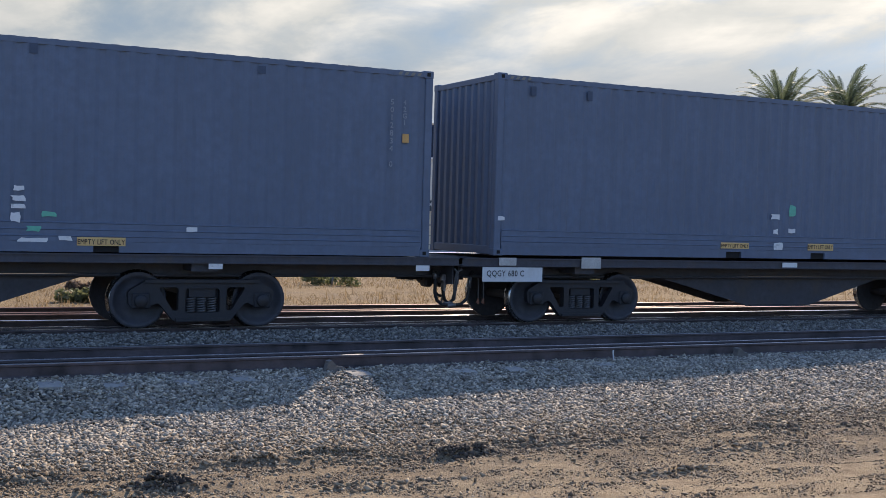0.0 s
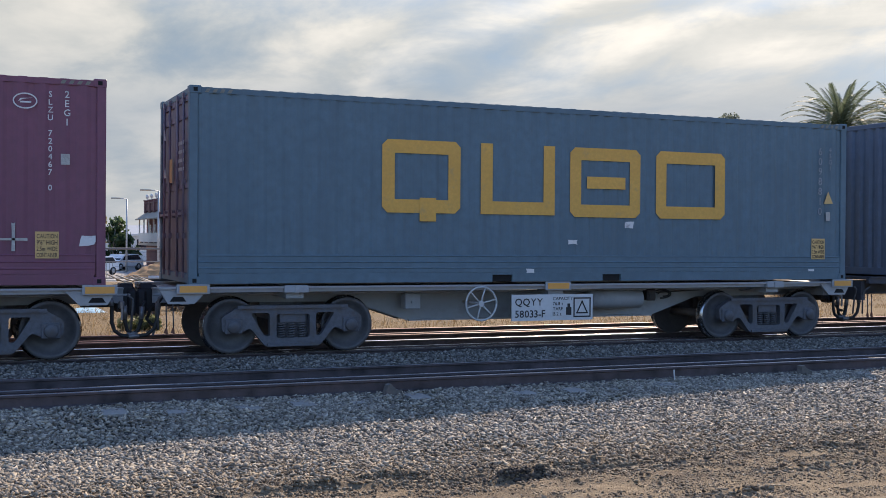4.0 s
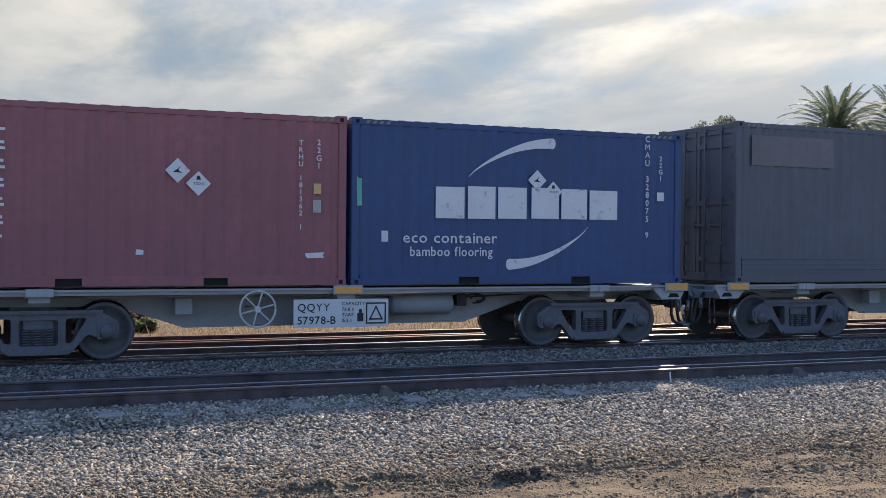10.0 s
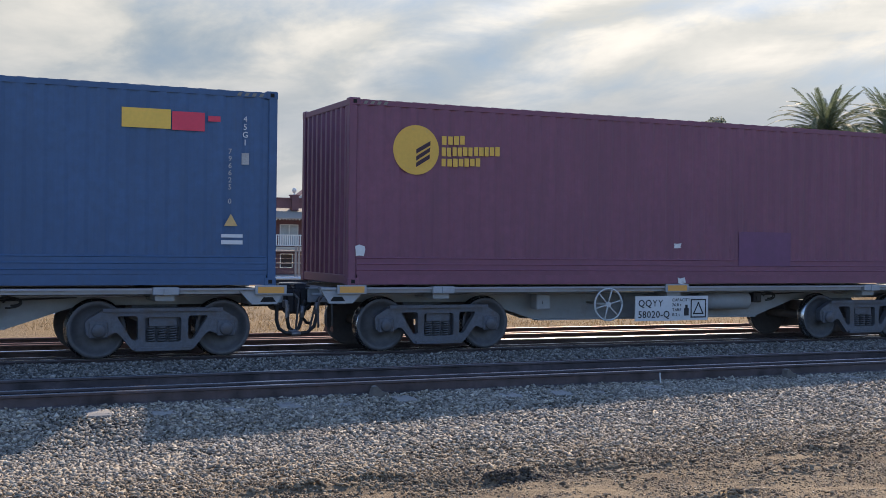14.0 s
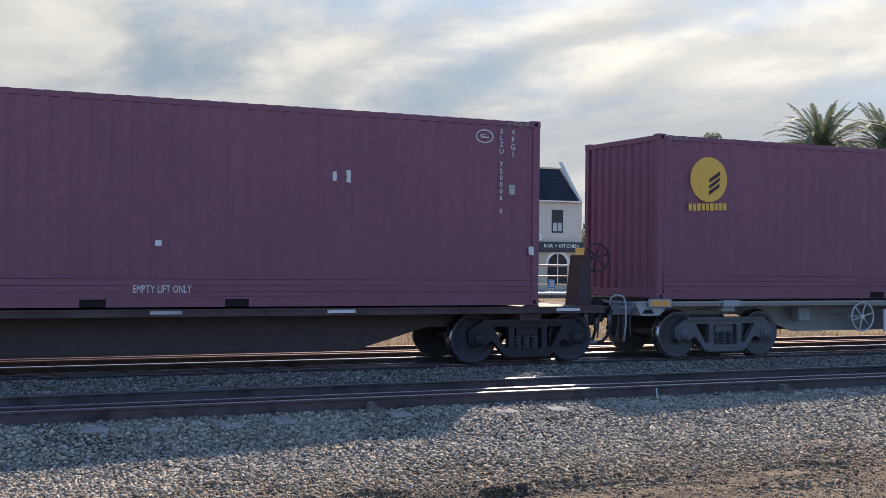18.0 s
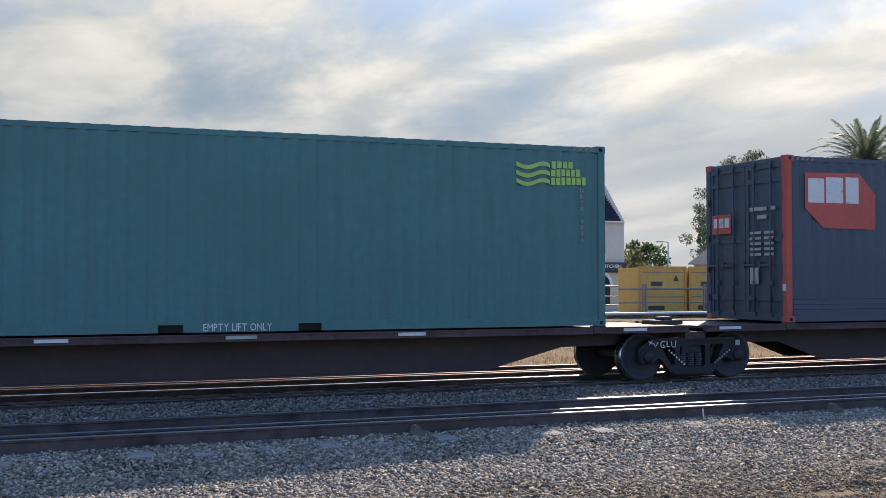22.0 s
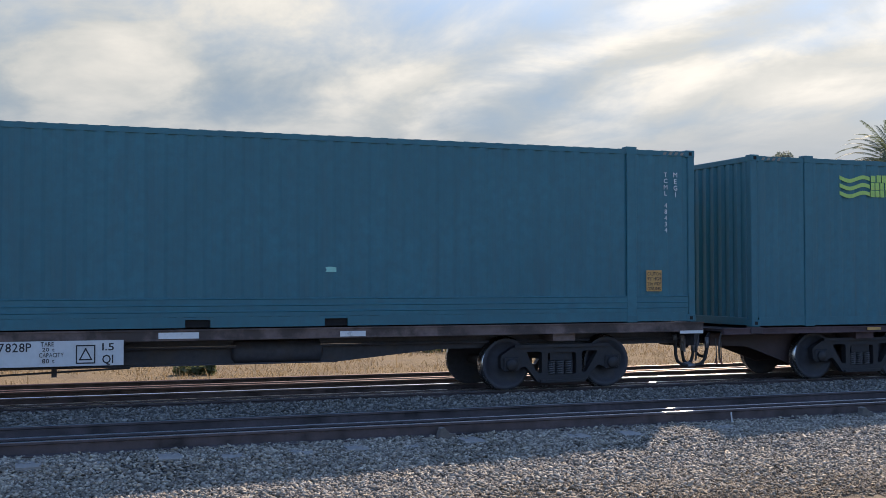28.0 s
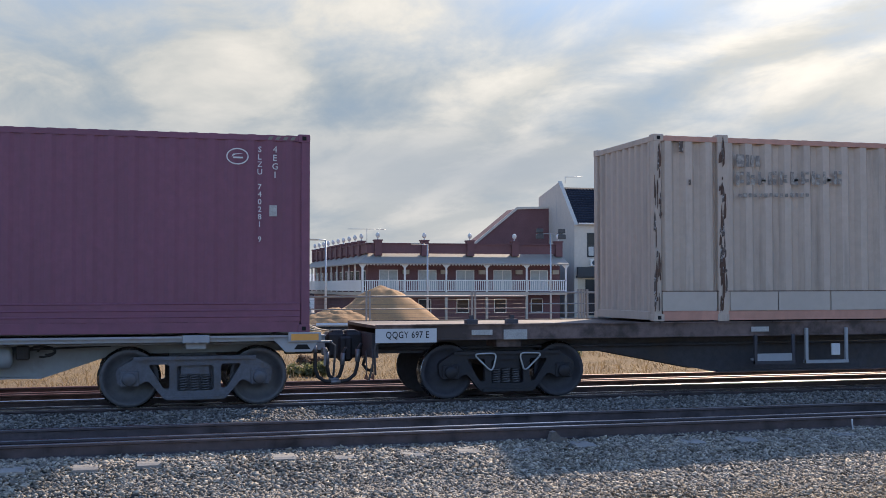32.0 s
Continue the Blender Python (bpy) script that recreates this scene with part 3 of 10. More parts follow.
def track(rails, z, label, head, x0=-160, x1=420, tie0=-9.0, ties=60):
    tr = thing("railway_track", label, "railway track", pose(0, rails[0], z), "railway tracks", "structure")
    for y in rails:
        rail = part("rail", prism(bmesh.new(), [(y - rails[0] + a, b) for a, b in HALF], x0, x1, "x"), rail_side, tr)
        hd = part("rail_head", long_bar([(y - rails[0] + u, v) for u, v in CROWN], [x0, -40] + [-20 + 2.0 * k for k in range(36)] + [80, 150, x1]), head, rail)
        hd.data.polygons.foreach_set("use_smooth", [f.normal.z > 0.5 for f in hd.data.polygons])
    y0, y1 = -0.58, rails[-1] - rails[0] + 0.55
    bm = bmesh.new()
    prism(bm, [(y0, -0.40), (y1, -0.40), (y1, -0.190), (y1 - 0.06, -0.172), (y0 + 0.06, -0.172), (y0, -0.190)], -0.125, 0.125, "x")
    tie = to_mesh("sleeper", bm, concrete)
    clip_bm = bmesh.new()
    for y in rails:
        for s in (-1, 1):
            tube(clip_bm, [(0.05, y - rails[0] + s * 0.075, -0.160), (0.05, y - rails[0] + s * 0.13, -0.145), (-0.05, y - rails[0] + s * 0.13, -0.145),
                           (-0.05, y - rails[0] + s * 0.075, -0.155)], 0.010, 5)
    clips = to_mesh("rail_clip", clip_bm, rail_side)
    for i in range(ties):
        ob = new("sleeper", tie)
        ob.parent, ob.location = tr, (tie0 + 0.703 * i + 0.035 * math.sin(i * 2.3), 0.045 * math.sin(i * 5.1), -0.012 * (1 + math.sin(i * 3.7)))
        c = new("rail_clip", clips)
        c.parent = ob
    return tr


track(SIDING, 0.0, "empty dual-gauge railway track on concrete sleepers", rail_worn, tie0=-8.85, ties=64)
track(RAILS, RAIL_Z, "dual-gauge railway track under the freight train", rail_top, tie0=-9.1, ties=64)
track(BEYOND, -0.12, "dual-gauge railway track behind the train", rail_dull, tie0=-9.3, ties=64)


oily_concrete = material("oil_stained_concrete", (0.16, 0.14, 0.125), 0.9, 0.0, 0.2, 20, 0.3, 60)


def rail_lump(x, label):
    """A broken lump of concrete lying against the near rail's foot."""
    rng = random.Random(int(x * 10))
    bm = bmesh.new()
    for dx, w, h in ((0.0, 0.10, 0.13), (0.10, 0.10, 0.07), (-0.02, 0.06, 0.17)):
        pts = [(dx - w, -0.22), (dx + w, -0.22), (dx + w * 0.9, -0.20 + h * 0.7), (dx + w * 0.3, -0.20 + h), (dx - w * 0.7, -0.20 + h * 0.9)]
        prism(bm, [(a + rng.uniform(-0.01, 0.01), b) for a, b in pts], -0.05 - 0.2 * h, 0.06)
    ob = new("concrete_lump", to_mesh("concrete_lump", bm, oily_concrete))
    ob.scale = (0.75, 0.75, 0.75)
    ob.location = (x, SIDING[0] - 0.15, -0.02)
    tagged(ob, label, "rubble", "rubble by the rail")


rail_lump(4.97, "grey lump of broken concrete against the siding rail")
rail_lump(11.26, "grey lump of broken concrete against the siding rail")
bm = tube(bmesh.new(), [(0, 0, -0.08), (-0.02, 0, 0.0), (-0.03, 0, 0.09), (-0.025, 0, 0.11)], 0.010, 6)
bent = new("marker_stake", to_mesh("marker_stake", bm, sign_white))
bent.location = (9.06, SIDING[0] - 0.22, -0.13)
tagged(bent, "bent white plastic stake in the ballast beside the rail", "stake")


# ---- containers ----
def corrugated(bm, a, b, z0, z1, out, deep, axis="x", pitch=0.278, side=-1):
    """A trapezoid-corrugated sheet from a to b: ridges at 'out', hollows 'deep' further in (side -1: ridges towards smaller values)."""
    n = max(1, round((b - a) / pitch))
    p = (b - a) / n
    pts = []
    for i in range(n):
        for k, d in ((0.0, 1), (0.20, 0), (0.52, 0), (0.72, 1)):
            pts.append((a + (i + k) * p, out - side * deep * d))
    pts.append((b, out - side * deep))
    lo, hi = [], []
    for u, d in pts:
        c = (u, d) if axis == "x" else (d, u)
        lo.append(bm.verts.new((*c, z0)))
        hi.append(bm.verts.new((*c, z1)))
    for i in range(len(pts) - 1):
        bm.faces.new((lo[i], lo[i + 1], hi[i + 1], hi[i]))
    return bm


dark_hole = material("dark_recess", (0.012, 0.012, 0.013), 0.9)
zinc_rod = material("zinc_rod", (0.20, 0.20, 0.22), 0.4, 0.5, 0.15, 20)


def container(x0, L, H, zb, mat, label, end="panel", W=2.44, rail_mat=None, post_mat=None, posts40=False, pocket=1.03, door_mat=None, hazard=True, group="containers on the train",
              ridge=0.278, deep=0.021, low_rail=0.16, kick=False):
    c = on_train("shipping_container", label, "shipping container", x0, group)
    rail_mat, post_mat, door_mat = rail_mat or mat, post_mat or mat, door_mat or mat
    zt = zb + H
    bm = bmesh.new()
    corrugated(bm, 0.13, L - 0.13, zb + low_rail - 0.01, zt - 0.09, 0.008, deep, "x", ridge)
    part("side_panel", bm, mat, c)
    bm = bmesh.new()
    corrugated(bm, 0.13, L - 0.13, zb + low_rail - 0.01, zt - 0.09, W - 0.008, deep, "x", ridge, 1)
    part("side_panel", bm, mat, c)
    bm = bmesh.new()
    corrugated(bm, 0.13, W - 0.13, zb + 0.15, zt - 0.1, L - 0.01, 0.045, "y", 0.25, 1)
    part("end_panel", bm, mat, c)
    if end == "panel":
        bm = bmesh.new()
        corrugated(bm, 0.13, W - 0.13, zb + 0.15, zt - 0.1, 0.01, 0.045, "y", 0.25)
        part("end_panel", bm, mat, c)
    else:
        for y0, y1 in ((0.11, W / 2 - 0.01), (W / 2 + 0.01, W - 0.11)):
            bm = boxes((0.05, 0.09, y0, y1, zb + 0.14, zt - 0.12))
            for z in (0.14, 0.50, 0.86, H - 0.12):
                zz = zb + z * (H - 0.0) if z < 1 else zt - 0.12
                box(bm, 0.02, 0.055, y0, y1, min(zz, zt - 0.16) - 0.04, min(zz, zt - 0.16) + 0.05)
            for y in (y0, y1 - 0.09):
                box(bm, 0.025, 0.055, y, y + 0.09, zb + 0.14, zt - 0.12)
            leaf = part("door_leaf", bm, door_mat, c)
            for k in (0.30, 0.74):
                y = y0 + (y1 - y0) * k
                bm = rod(bmesh.new(), (0.0, y, zb + 0.1), (0.0, y, zt - 0.08), 0.019, 6)
                for z in (zb + 0.12, zb + 0.7, zb + 1.5, zt - 0.12):
                    box(bm, -0.02, 0.03, y - 0.035, y + 0.035, z - 0.03, z + 0.05)
                part("locking_rod", bm, door_mat, leaf)
                part("door_handle", boxes((-0.022, -0.004, y, y + 0.30, zb + 1.02, zb + 1.06), (-0.03, 0.02, y + 0.28, y + 0.34, zb + 0.99, zb + 1.1)), door_mat, leaf)
        for y in (0.1, W - 0.13):
            for z in (0.35, 0.9, 1.5, 2.2):
                part("hinge", boxes((0.0, 0.05, y, y + 0.05, zb + z, zb + z + 0.13)), mat, c)
    n = round((L - 0.3) / 0.278)
    outline = [(0.02, zt - 0.05), (0.02, zt - 0.03)]
    for i in range(n):
        a = 0.15 + i * (L - 0.3) / n
        outline += [(a + 0.03, zt - 0.03), (a + 0.09, zt - 0.013), (a + 0.19, zt - 0.013), (a + 0.25, zt - 0.03)]
    bm = prism(bmesh.new(), outline + [(L - 0.02, zt - 0.03), (L - 0.02, zt - 0.05)], 0.055, W - 0.055)
    part("roof", bm, mat, c)
    part("floor", boxes((0.05, L - 0.05, 0.06, W - 0.06, zb + 0.03, zb + 0.14)), black_frame, c)
    for y0, y1 in ((0.004, 0.06), (W - 0.06, W - 0.004)):
        part("top_rail", boxes((0.1, L - 0.1, y0, y1, zt - 0.105, zt - 0.025)), rail_mat, c)
        line = [(0.15, zb + 0.012)]
        for q in ((-pocket, pocket) if pocket else ()):
            line += [(L / 2 + q - 0.18, zb + 0.012), (L / 2 + q - 0.18, zb + 0.125), (L / 2 + q + 0.18, zb + 0.125), (L / 2 + q + 0.18, zb + 0.012)]
        line += [(L - 0.15, zb + 0.012), (L - 0.15, zb + low_rail), (0.15, zb + low_rail)]
        bm = prism(bmesh.new(), line, y0, y1)
        part("bottom_rail", bm, rail_mat, c)
    if pocket:
        for q in (-pocket, pocket):
            part("forklift_pocket", boxes((L / 2 + q - 0.185, L / 2 + q + 0.185, 0.05, 0.12, zb + 0.015, zb + 0.13)), dark_hole, c)
    for x in ((0.004 if end == "panel" else 0.013), L - 0.104):
        part("end_header", boxes((x, x + 0.1, 0.15, W - 0.15, zt - 0.118, zt - 0.021, 0.008)), mat, c)
        part("end_sill", boxes((x, x + 0.1, 0.15, W - 0.15, zb + 0.016, zb + 0.156, 0.008)), mat, c)
    for x in (0.0, L - 0.13):
        for y in (0.0, W - 0.13):
            part("corner_post", boxes((x, x + 0.13, y, y + 0.13, zb + 0.1, zt - 0.1, 0.012)), post_mat if y < 1 else mat, c)
    for x0_, x1_ in ((-0.004, 0.174), (L - 0.174, L + 0.004)):
        for y0, y1 in ((-0.006, 0.156), (W - 0.156, W + 0.006)):
            for z0, z1 in ((zb, zb + 0.118), (zt - 0.118, zt)):
                cc = part("corner_casting", boxes((x0_, x1_, y0, y1, z0, z1, 0.01)), post_mat, c)
                if y0 < 0:
                    xm = (x0_ + x1_) / 2
                    part("slot", boxes((xm - 0.03, xm + 0.03, -0.0085, 0.0, z0 + 0.03, z1 - 0.03)), dark_hole, cc)
    if posts40:
        for x in (1.22, L - 1.22):
            part("corner_post", boxes((x - 0.09, x + 0.09, -0.004, 0.12, zb + 0.02, zt - 0.02, 0.01)), post_mat, c)
            part("corner_casting", boxes((x - 0.1, x + 0.1, -0.008, 0.15, zt - 0.11, zt + 0.02, 0.008)), post_mat, c)
            part("corner_casting", boxes((x - 0.1, x + 0.1, -0.008, 0.15, zb - 0.006, zb + 0.11, 0.008)), post_mat, c)
    if kick:
        k = part("kick_panel", boxes((0.14, L - 0.14, 0.004, 0.03, zb + low_rail + 0.005, zb + 0.44)), mat, c)
        for z in (0.24, 0.33, 0.425):
            part("rib", prism(bmesh.new(), [(0.004, zb + z - 0.014), (-0.0035, zb + z - 0.004), (-0.0035, zb + z + 0.004), (0.004, zb + z + 0.014)], 0.15, L - 0.15, "x"), mat, k)
    if hazard:
        for a in (0.22, L - 0.62):
            bm = bmesh.new()
            for i in range(4):
                u = a + i * 0.11
                prism(bm, [(u, zt - 0.092), (u + 0.055, zt - 0.092), (u + 0.085, zt - 0.042), (u + 0.03, zt - 0.042)], -0.002, 0.003)
            part("hazard_marking", bm, hazard_paint, c)
    return c


# ---- wagons ----
BOGIE_Y = 1.1975       # from the containers' side to the track's middle


def wheelset_mesh():
    bm = bmesh.new()
    for s in (-1, 1):
        y = s * 0.7175
        prof = [(0.05, s * 0.14), (0.10, s * 0.13), (0.11, s * 0.08), (0.20, s * 0.03), (0.33, s * 0.05), (0.355, s * 0.115), (0.415, s * 0.12), (0.42, s * 0.02), (0.448, s * -0.01),
                (0.448, s * -0.03), (0.40, s * -0.03), (0.34, s * -0.02), (0.10, s * -0.05)]
        lathe(bm, prof, (0, y, 0), 30)
        for k in range(3):
            a = 2 * math.pi * k / 3
            rod(bm, (0.065 * math.cos(a), y + s * 0.13, 0.065 * math.sin(a)), (0.065 * math.cos(a), y + s * 0.155, 0.065 * math.sin(a)), 0.016, 6)
    rod(bm, (0, -0.95, 0), (0, 0.95, 0), 0.075, 12)
    me = to_mesh("wheelset", bm, wheel_steel)
    me.materials.append(tread_steel)
    for f in me.polygons:
        r = math.hypot(f.center.x, f.center.z)
        if r > 0.395 and abs(f.normal.y) < 0.75:
            f.material_index = 1
    return me


WHEELSET = wheelset_mesh()
DARK_WHEELSET = WHEELSET.copy()
DARK_WHEELSET.materials[0] = black_frame


def rounded(pts, r, n=4):
    """A polygon with its corners rounded off."""
    out = []
    for i, p in enumerate(pts):
        p, a, b = Vector(p), Vector(pts[i - 1]), Vector(pts[(i + 1) % len(pts)])
        u, v = (a - p), (b - p)
        k = min(r, 0.45 * u.length, 0.45 * v.length)
        u, v = p + u.normalized() * k, p + v.normalized() * k
        for j in range(n + 1):
            t = j / n
            out.append((u * (1 - t) ** 2 + p * 2 * t * (1 - t) + v * t * t))
    return out


def pierced(bm, outer, holes, y0, y1):
    """A plate in the x-z plane with openings through it, from y0 to y1."""
    loops = [rounded(outer, 0.06)] + [rounded(h, 0.05) for h in holes]
    edges, rings = [], []
    for y in (y0, y1):
        edges, ring = [], []
        for loop in loops:
            vs = [bm.verts.new((p.x, y, p.y)) for p in loop]
            ring.append(vs)
            edges += [bm.edges.new((vs[i - 1], vs[i])) for i in range(len(vs))]
        bmesh.ops.triangle_fill(bm, use_beauty=True, use_dissolve=False, edges=edges)
        rings.append(ring)
    for a, b in zip(*rings):
        for i in range(len(a)):
            bm.faces.new((a[i - 1], a[i], b[i], b[i - 1]))


def frame_bm():
    """One cast side frame in its own space, its outer face towards -y."""
    bm = bmesh.new()
    outer = [(-1.08, 0.34), (-1.10, 0.56), (-0.80, 0.735), (0.80, 0.735), (1.10, 0.56), (1.08, 0.34), (0.80, 0.33), (0.66, 0.40), (0.42, 0.11), (-0.42, 0.11), (-0.66, 0.40), (-0.80, 0.33)]
    holes = [[(s * 0.66, 0.62), (s * 0.36, 0.62), (s * 0.36, 0.27), (s * 0.44, 0.27)][::s] for s in (-1, 1)] + [[(-0.26, 0.24), (-0.26, 0.60), (0.26, 0.60), (0.26, 0.24)]]
    pierced(bm, outer, holes, -0.06, 0.06)
    for s in (-1, 1):
        box(bm, s * 0.915 - 0.13, s * 0.915 + 0.13, -0.09, -0.055, 0.31, 0.54, 0.015)
    box(bm, -0.86, 0.86, -0.095, -0.055, 0.685, 0.733)
    box(bm, -0.40, 0.40, -0.095, -0.055, 0.115, 0.16)
    box(bm, -0.30, 0.30, 0.055, 0.09, 0.20, 0.64)
    return bm


FRAME, DARK_FRAME = (to_mesh("side_frame", frame_bm(), m) for m in (cast_steel, black_steel))
BOLSTER, DARK_BOLSTER = (to_mesh("bolster", boxes((-0.2, 0.2, -0.98, 0.98, 0.47, 0.66), (-0.34, 0.34, -0.30, 0.30, 0.60, 0.76)), m) for m in (cast_steel, black_steel))


def spring_mesh():
    pts = [(0.06 * math.cos(a), 0.045 * math.sin(a), 0.235 + 0.22 * a / 37.7) for a in [i * 0.7854 for i in range(49)]]
    return to_mesh("coil_spring", tube(bmesh.new(), pts, 0.014, 4), wheel_steel)


SPRINGS = spring_mesh()
CAP = [(0.0, -0.05), (0.085, -0.05), (0.10, -0.03), (0.10, 0.03)]
AXLE_CAP, DARK_CAP = (to_mesh("axle_cap", lathe(bmesh.new(), CAP, (0, 0, 0), 16), m) for m in (cast_steel, black_steel))
BRAKE = to_mesh("brake_beam", boxes((-0.04, 0.04, -0.75, 0.75, 0.32, 0.40)), cast_steel)


def bogie(wagon, x, x0, dark=False):
    """A three-piece bogie with its two wheelsets under the wagon at x; x0: the wagon's place in the train."""
    b = new("bogie", DARK_BOLSTER if dark else BOLSTER)
    b.parent, b.location = wagon, (x, BOGIE_Y, RAIL_Z)
    for s in (-1, 1):
        f = new("side_frame", DARK_FRAME if dark else FRAME)
        f.parent, f.location, f.rotation_euler = b, (0, s * 0.96, 0), (0, 0, 0 if s < 0 else math.pi)
    for s in (-1, 1):
        w = new("wheelset", DARK_WHEELSET if dark else WHEELSET)
        w.parent, w.location = b, (s * 0.915, 0, 0.42)
        WHEELS.append((w, s * 0.915, x0 + x))
        for y in (-1.04, 1.04):
            c = new("axle_cap", DARK_CAP if dark else AXLE_CAP)
            c.parent, c.location = b, (s * 0.915, y, 0.42)
    for dx, dy in [(dx, dy) for dx in (-0.16, 0.0, 0.16) for dy in (-0.95, 0.95)]:
        o = new("coil_spring", SPRINGS)
        o.parent, o.location = b, (dx, dy, 0)
    for dx in (-0.54, 0.54):
        o = new("brake_beam", BRAKE)
        o.parent, o.location = b, (dx, 0, 0)
    return b


def handwheel(wagon, x, z, r, mat, spokes=6, y=-0.02, brace=True):
    bm = bmesh.new()
    tube(bm, [(x + r * math.cos(a), y, z + r * math.sin(a)) for a in [2 * math.pi * i / 28 for i in range(29)]], 0.017, 6)
    w = part("handbrake_wheel", bm, mat, wagon)
    for i in range(spokes):
        a = 2 * math.pi * (i + 0.25) / spokes
        part("spoke", rod(bmesh.new(), (x, y + 0.02, z), (x + r * math.cos(a), y, z + r * math.sin(a)), 0.014, 5), mat, w)
    part("hub", lathe(bmesh.new(), [(0.05, -0.01), (0.05, 0.05)], (x, y, z), 12), mat, w)
    part("shaft", rod(bmesh.new(), (x, y, z), (x, y + 0.7, z), 0.022, 6), mat, w)


# places along the train where couplers reach further out, and by how much
LONG_COUPLERS = ((-255.99, 0.16), (-255.41, 0.16), (-236.0, 0.28), (-235.17, 0.28), (-216.62, 0.08), (-216.2, 0.08), (-137.58, 0.17), (-136.97, 0.17))


def coupling(wagon, x, s, z=0.78):
    """Knuckle coupler, its shank and the brake hoses at a wagon's end; s: +1 at the front end, -1 at the rear."""
    y = BOGIE_Y

    def span(a, b):
        return tuple(sorted((x + s * a, x + s * b)))
    at = x + next(x0 for ob, x0 in TRAIN if ob is wagon)
    r = next((r for p, r in LONG_COUPLERS if abs(p - at) < 0.06), 0.0)
    bm = boxes((*span(-0.62, r - 0.1), y - 0.12, y + 0.12, z - 0.13, z + 0.1))
    part("coupler_shank", bm, black_steel, wagon)
    bm = boxes((*span(r - 0.16, r + 0.14), y - 0.22, y + 0.2, z - 0.2, z + 0.2, 0.04), (*span(r + 0.02, r + 0.17), y - 0.26, y - 0.02, z - 0.25, z + 0.14, 0.035))
    box(bm, *span(r - 0.08, r + 0.12), y - 0.18, y + 0.1, z + 0.16, z + 0.23, 0.02)
    part("coupler", bm, black_steel, wagon)
    if s > 0:
        loops = ([(-0.34, 0.84), (-0.28, 0.80), (-0.26, 0.68), (-0.26, 0.46), (-0.22, 0.34), (-0.12, 0.27), (0.06, 0.25), (0.24, 0.27), (0.35, 0.36), (0.39, 0.5), (0.40, 0.74), (0.46, 0.82)],
                 [(-0.10, 0.76), (-0.07, 0.70), (-0.06, 0.46), (-0.03, 0.34), (0.05, 0.28), (0.13, 0.33), (0.17, 0.45), (0.19, 0.68), (0.24, 0.76)])
        for k, loop in enumerate(loops):
            pts = [(x + u, y - 0.72 + 0.10 * k + 0.05 * i / len(loop), v) for i, (u, v) in enumerate(loop)]
            hose = part("brake_hose", tube(bmesh.new(), pts, 0.029, 8), rubber, wagon)
            for i in (1, len(pts) - 2):
                p, q = Vector(pts[i]), Vector(pts[i + 1] if i == 1 else pts[i - 1])
                part("hose_fitting", rod(bmesh.new(), p, p.lerp(q, 0.8), 0.038, 8), zinc_rod, hose)
            p = Vector(pts[len(pts) // 2])
            part("hose_coupling", rod(bmesh.new(), p + Vector((-0.08, 0, 0.0)), p + Vector((0.07, 0, 0.01)), 0.04, 8, 0.03), zinc_rod, hose)
        part("angle_cock", boxes((x - 0.17, x - 0.09, y - 0.78, y - 0.68, 0.66, 0.78, 0.02), (x - 0.145, x - 0.115, y - 0.80, y - 0.78, 0.50, 0.70)), zinc_rod, wagon)
        for u in (0.50, 0.60):
            ch = part("chain", rod(bmesh.new(), (x + u, y - 0.8, 0.72), (x + u + 0.01, y - 0.8, 0.36), 0.010, 5), wheel_steel, wagon)
            part("tag", prism(bmesh.new(), [(x + u - 0.03, 0.30), (x + u + 0.03, 0.27), (x + u + 0.02, 0.36), (x + u, 0.38)], y - 0.81, y - 0.79), rail_dull, ch)
    else:
        pts = [(x + 0.10, y - 0.30, z - 0.10), (x + 0.02, y - 0.32, z - 0.16), (x - 0.03, y - 0.33, z - 0.30), (x + 0.03, y - 0.34, z - 0.38), (x + 0.12, y - 0.34, z - 0.40)]
        part("brake_hose", tube(bmesh.new(), pts, 0.026, 7), rubber, wagon)
        bm = bmesh.new()
        for i in range(9):
            a = (x + 0.14 - 0.012 * i, y - 0.45, z - 0.12 - 0.05 * i)
            box(bm, a[0] - 0.014, a[0] + 0.014, a[1] - 0.014, a[1] + 0.014, a[2] - 0.028, a[2] + 0.028)
        part("chain", bm, wheel_steel, wagon)
    part("uncoupling_lever", tube(bmesh.new(), [(x - s * 0.10, 0.1, z + 0.10), (x - s * 0.02, 0.14, z + 0.04), (x - s * 0.01, 0.2, z - 0.1), (x - s * 0.03, 0.22, z - 0.42)], 0.017, 6), wheel_steel, wagon)


def warning_box(parent, x, z, s, mat, y):
    w = s * 0.07
    bm = boxes((x, x + s, y - 0.003, y, z, z + w), (x, x + s, y - 0.003, y, z + s - w, z + s), (x, x + w, y - 0.003, y, z + w, z + s - w), (x + s - w, x + s, y - 0.003, y, z + w, z + s - w))
    a, b, c = (x + 0.2 * s, z + 0.22 * s), (x + 0.8 * s, z + 0.22 * s), (x + 0.5 * s, z + 0.8 * s)
    for p, q in ((a, b), (b, c), (c, a)):
        d = Vector((q[0] - p[0], 0, q[1] - p[1])).normalized() * (w * 0.5)
        nx, nz = -d.z, d.x
        prism(bm, [(p[0] - d.x + nx, p[1] - d.z + nz), (p[0] - d.x - nx, p[1] - d.z - nz), (q[0] + d.x - nx, q[1] + d.z - nz), (q[0] + d.x + nx, q[1] + d.z + nz)], y - 0.003, y)
    return part("warning_symbol", bm, ink, parent)


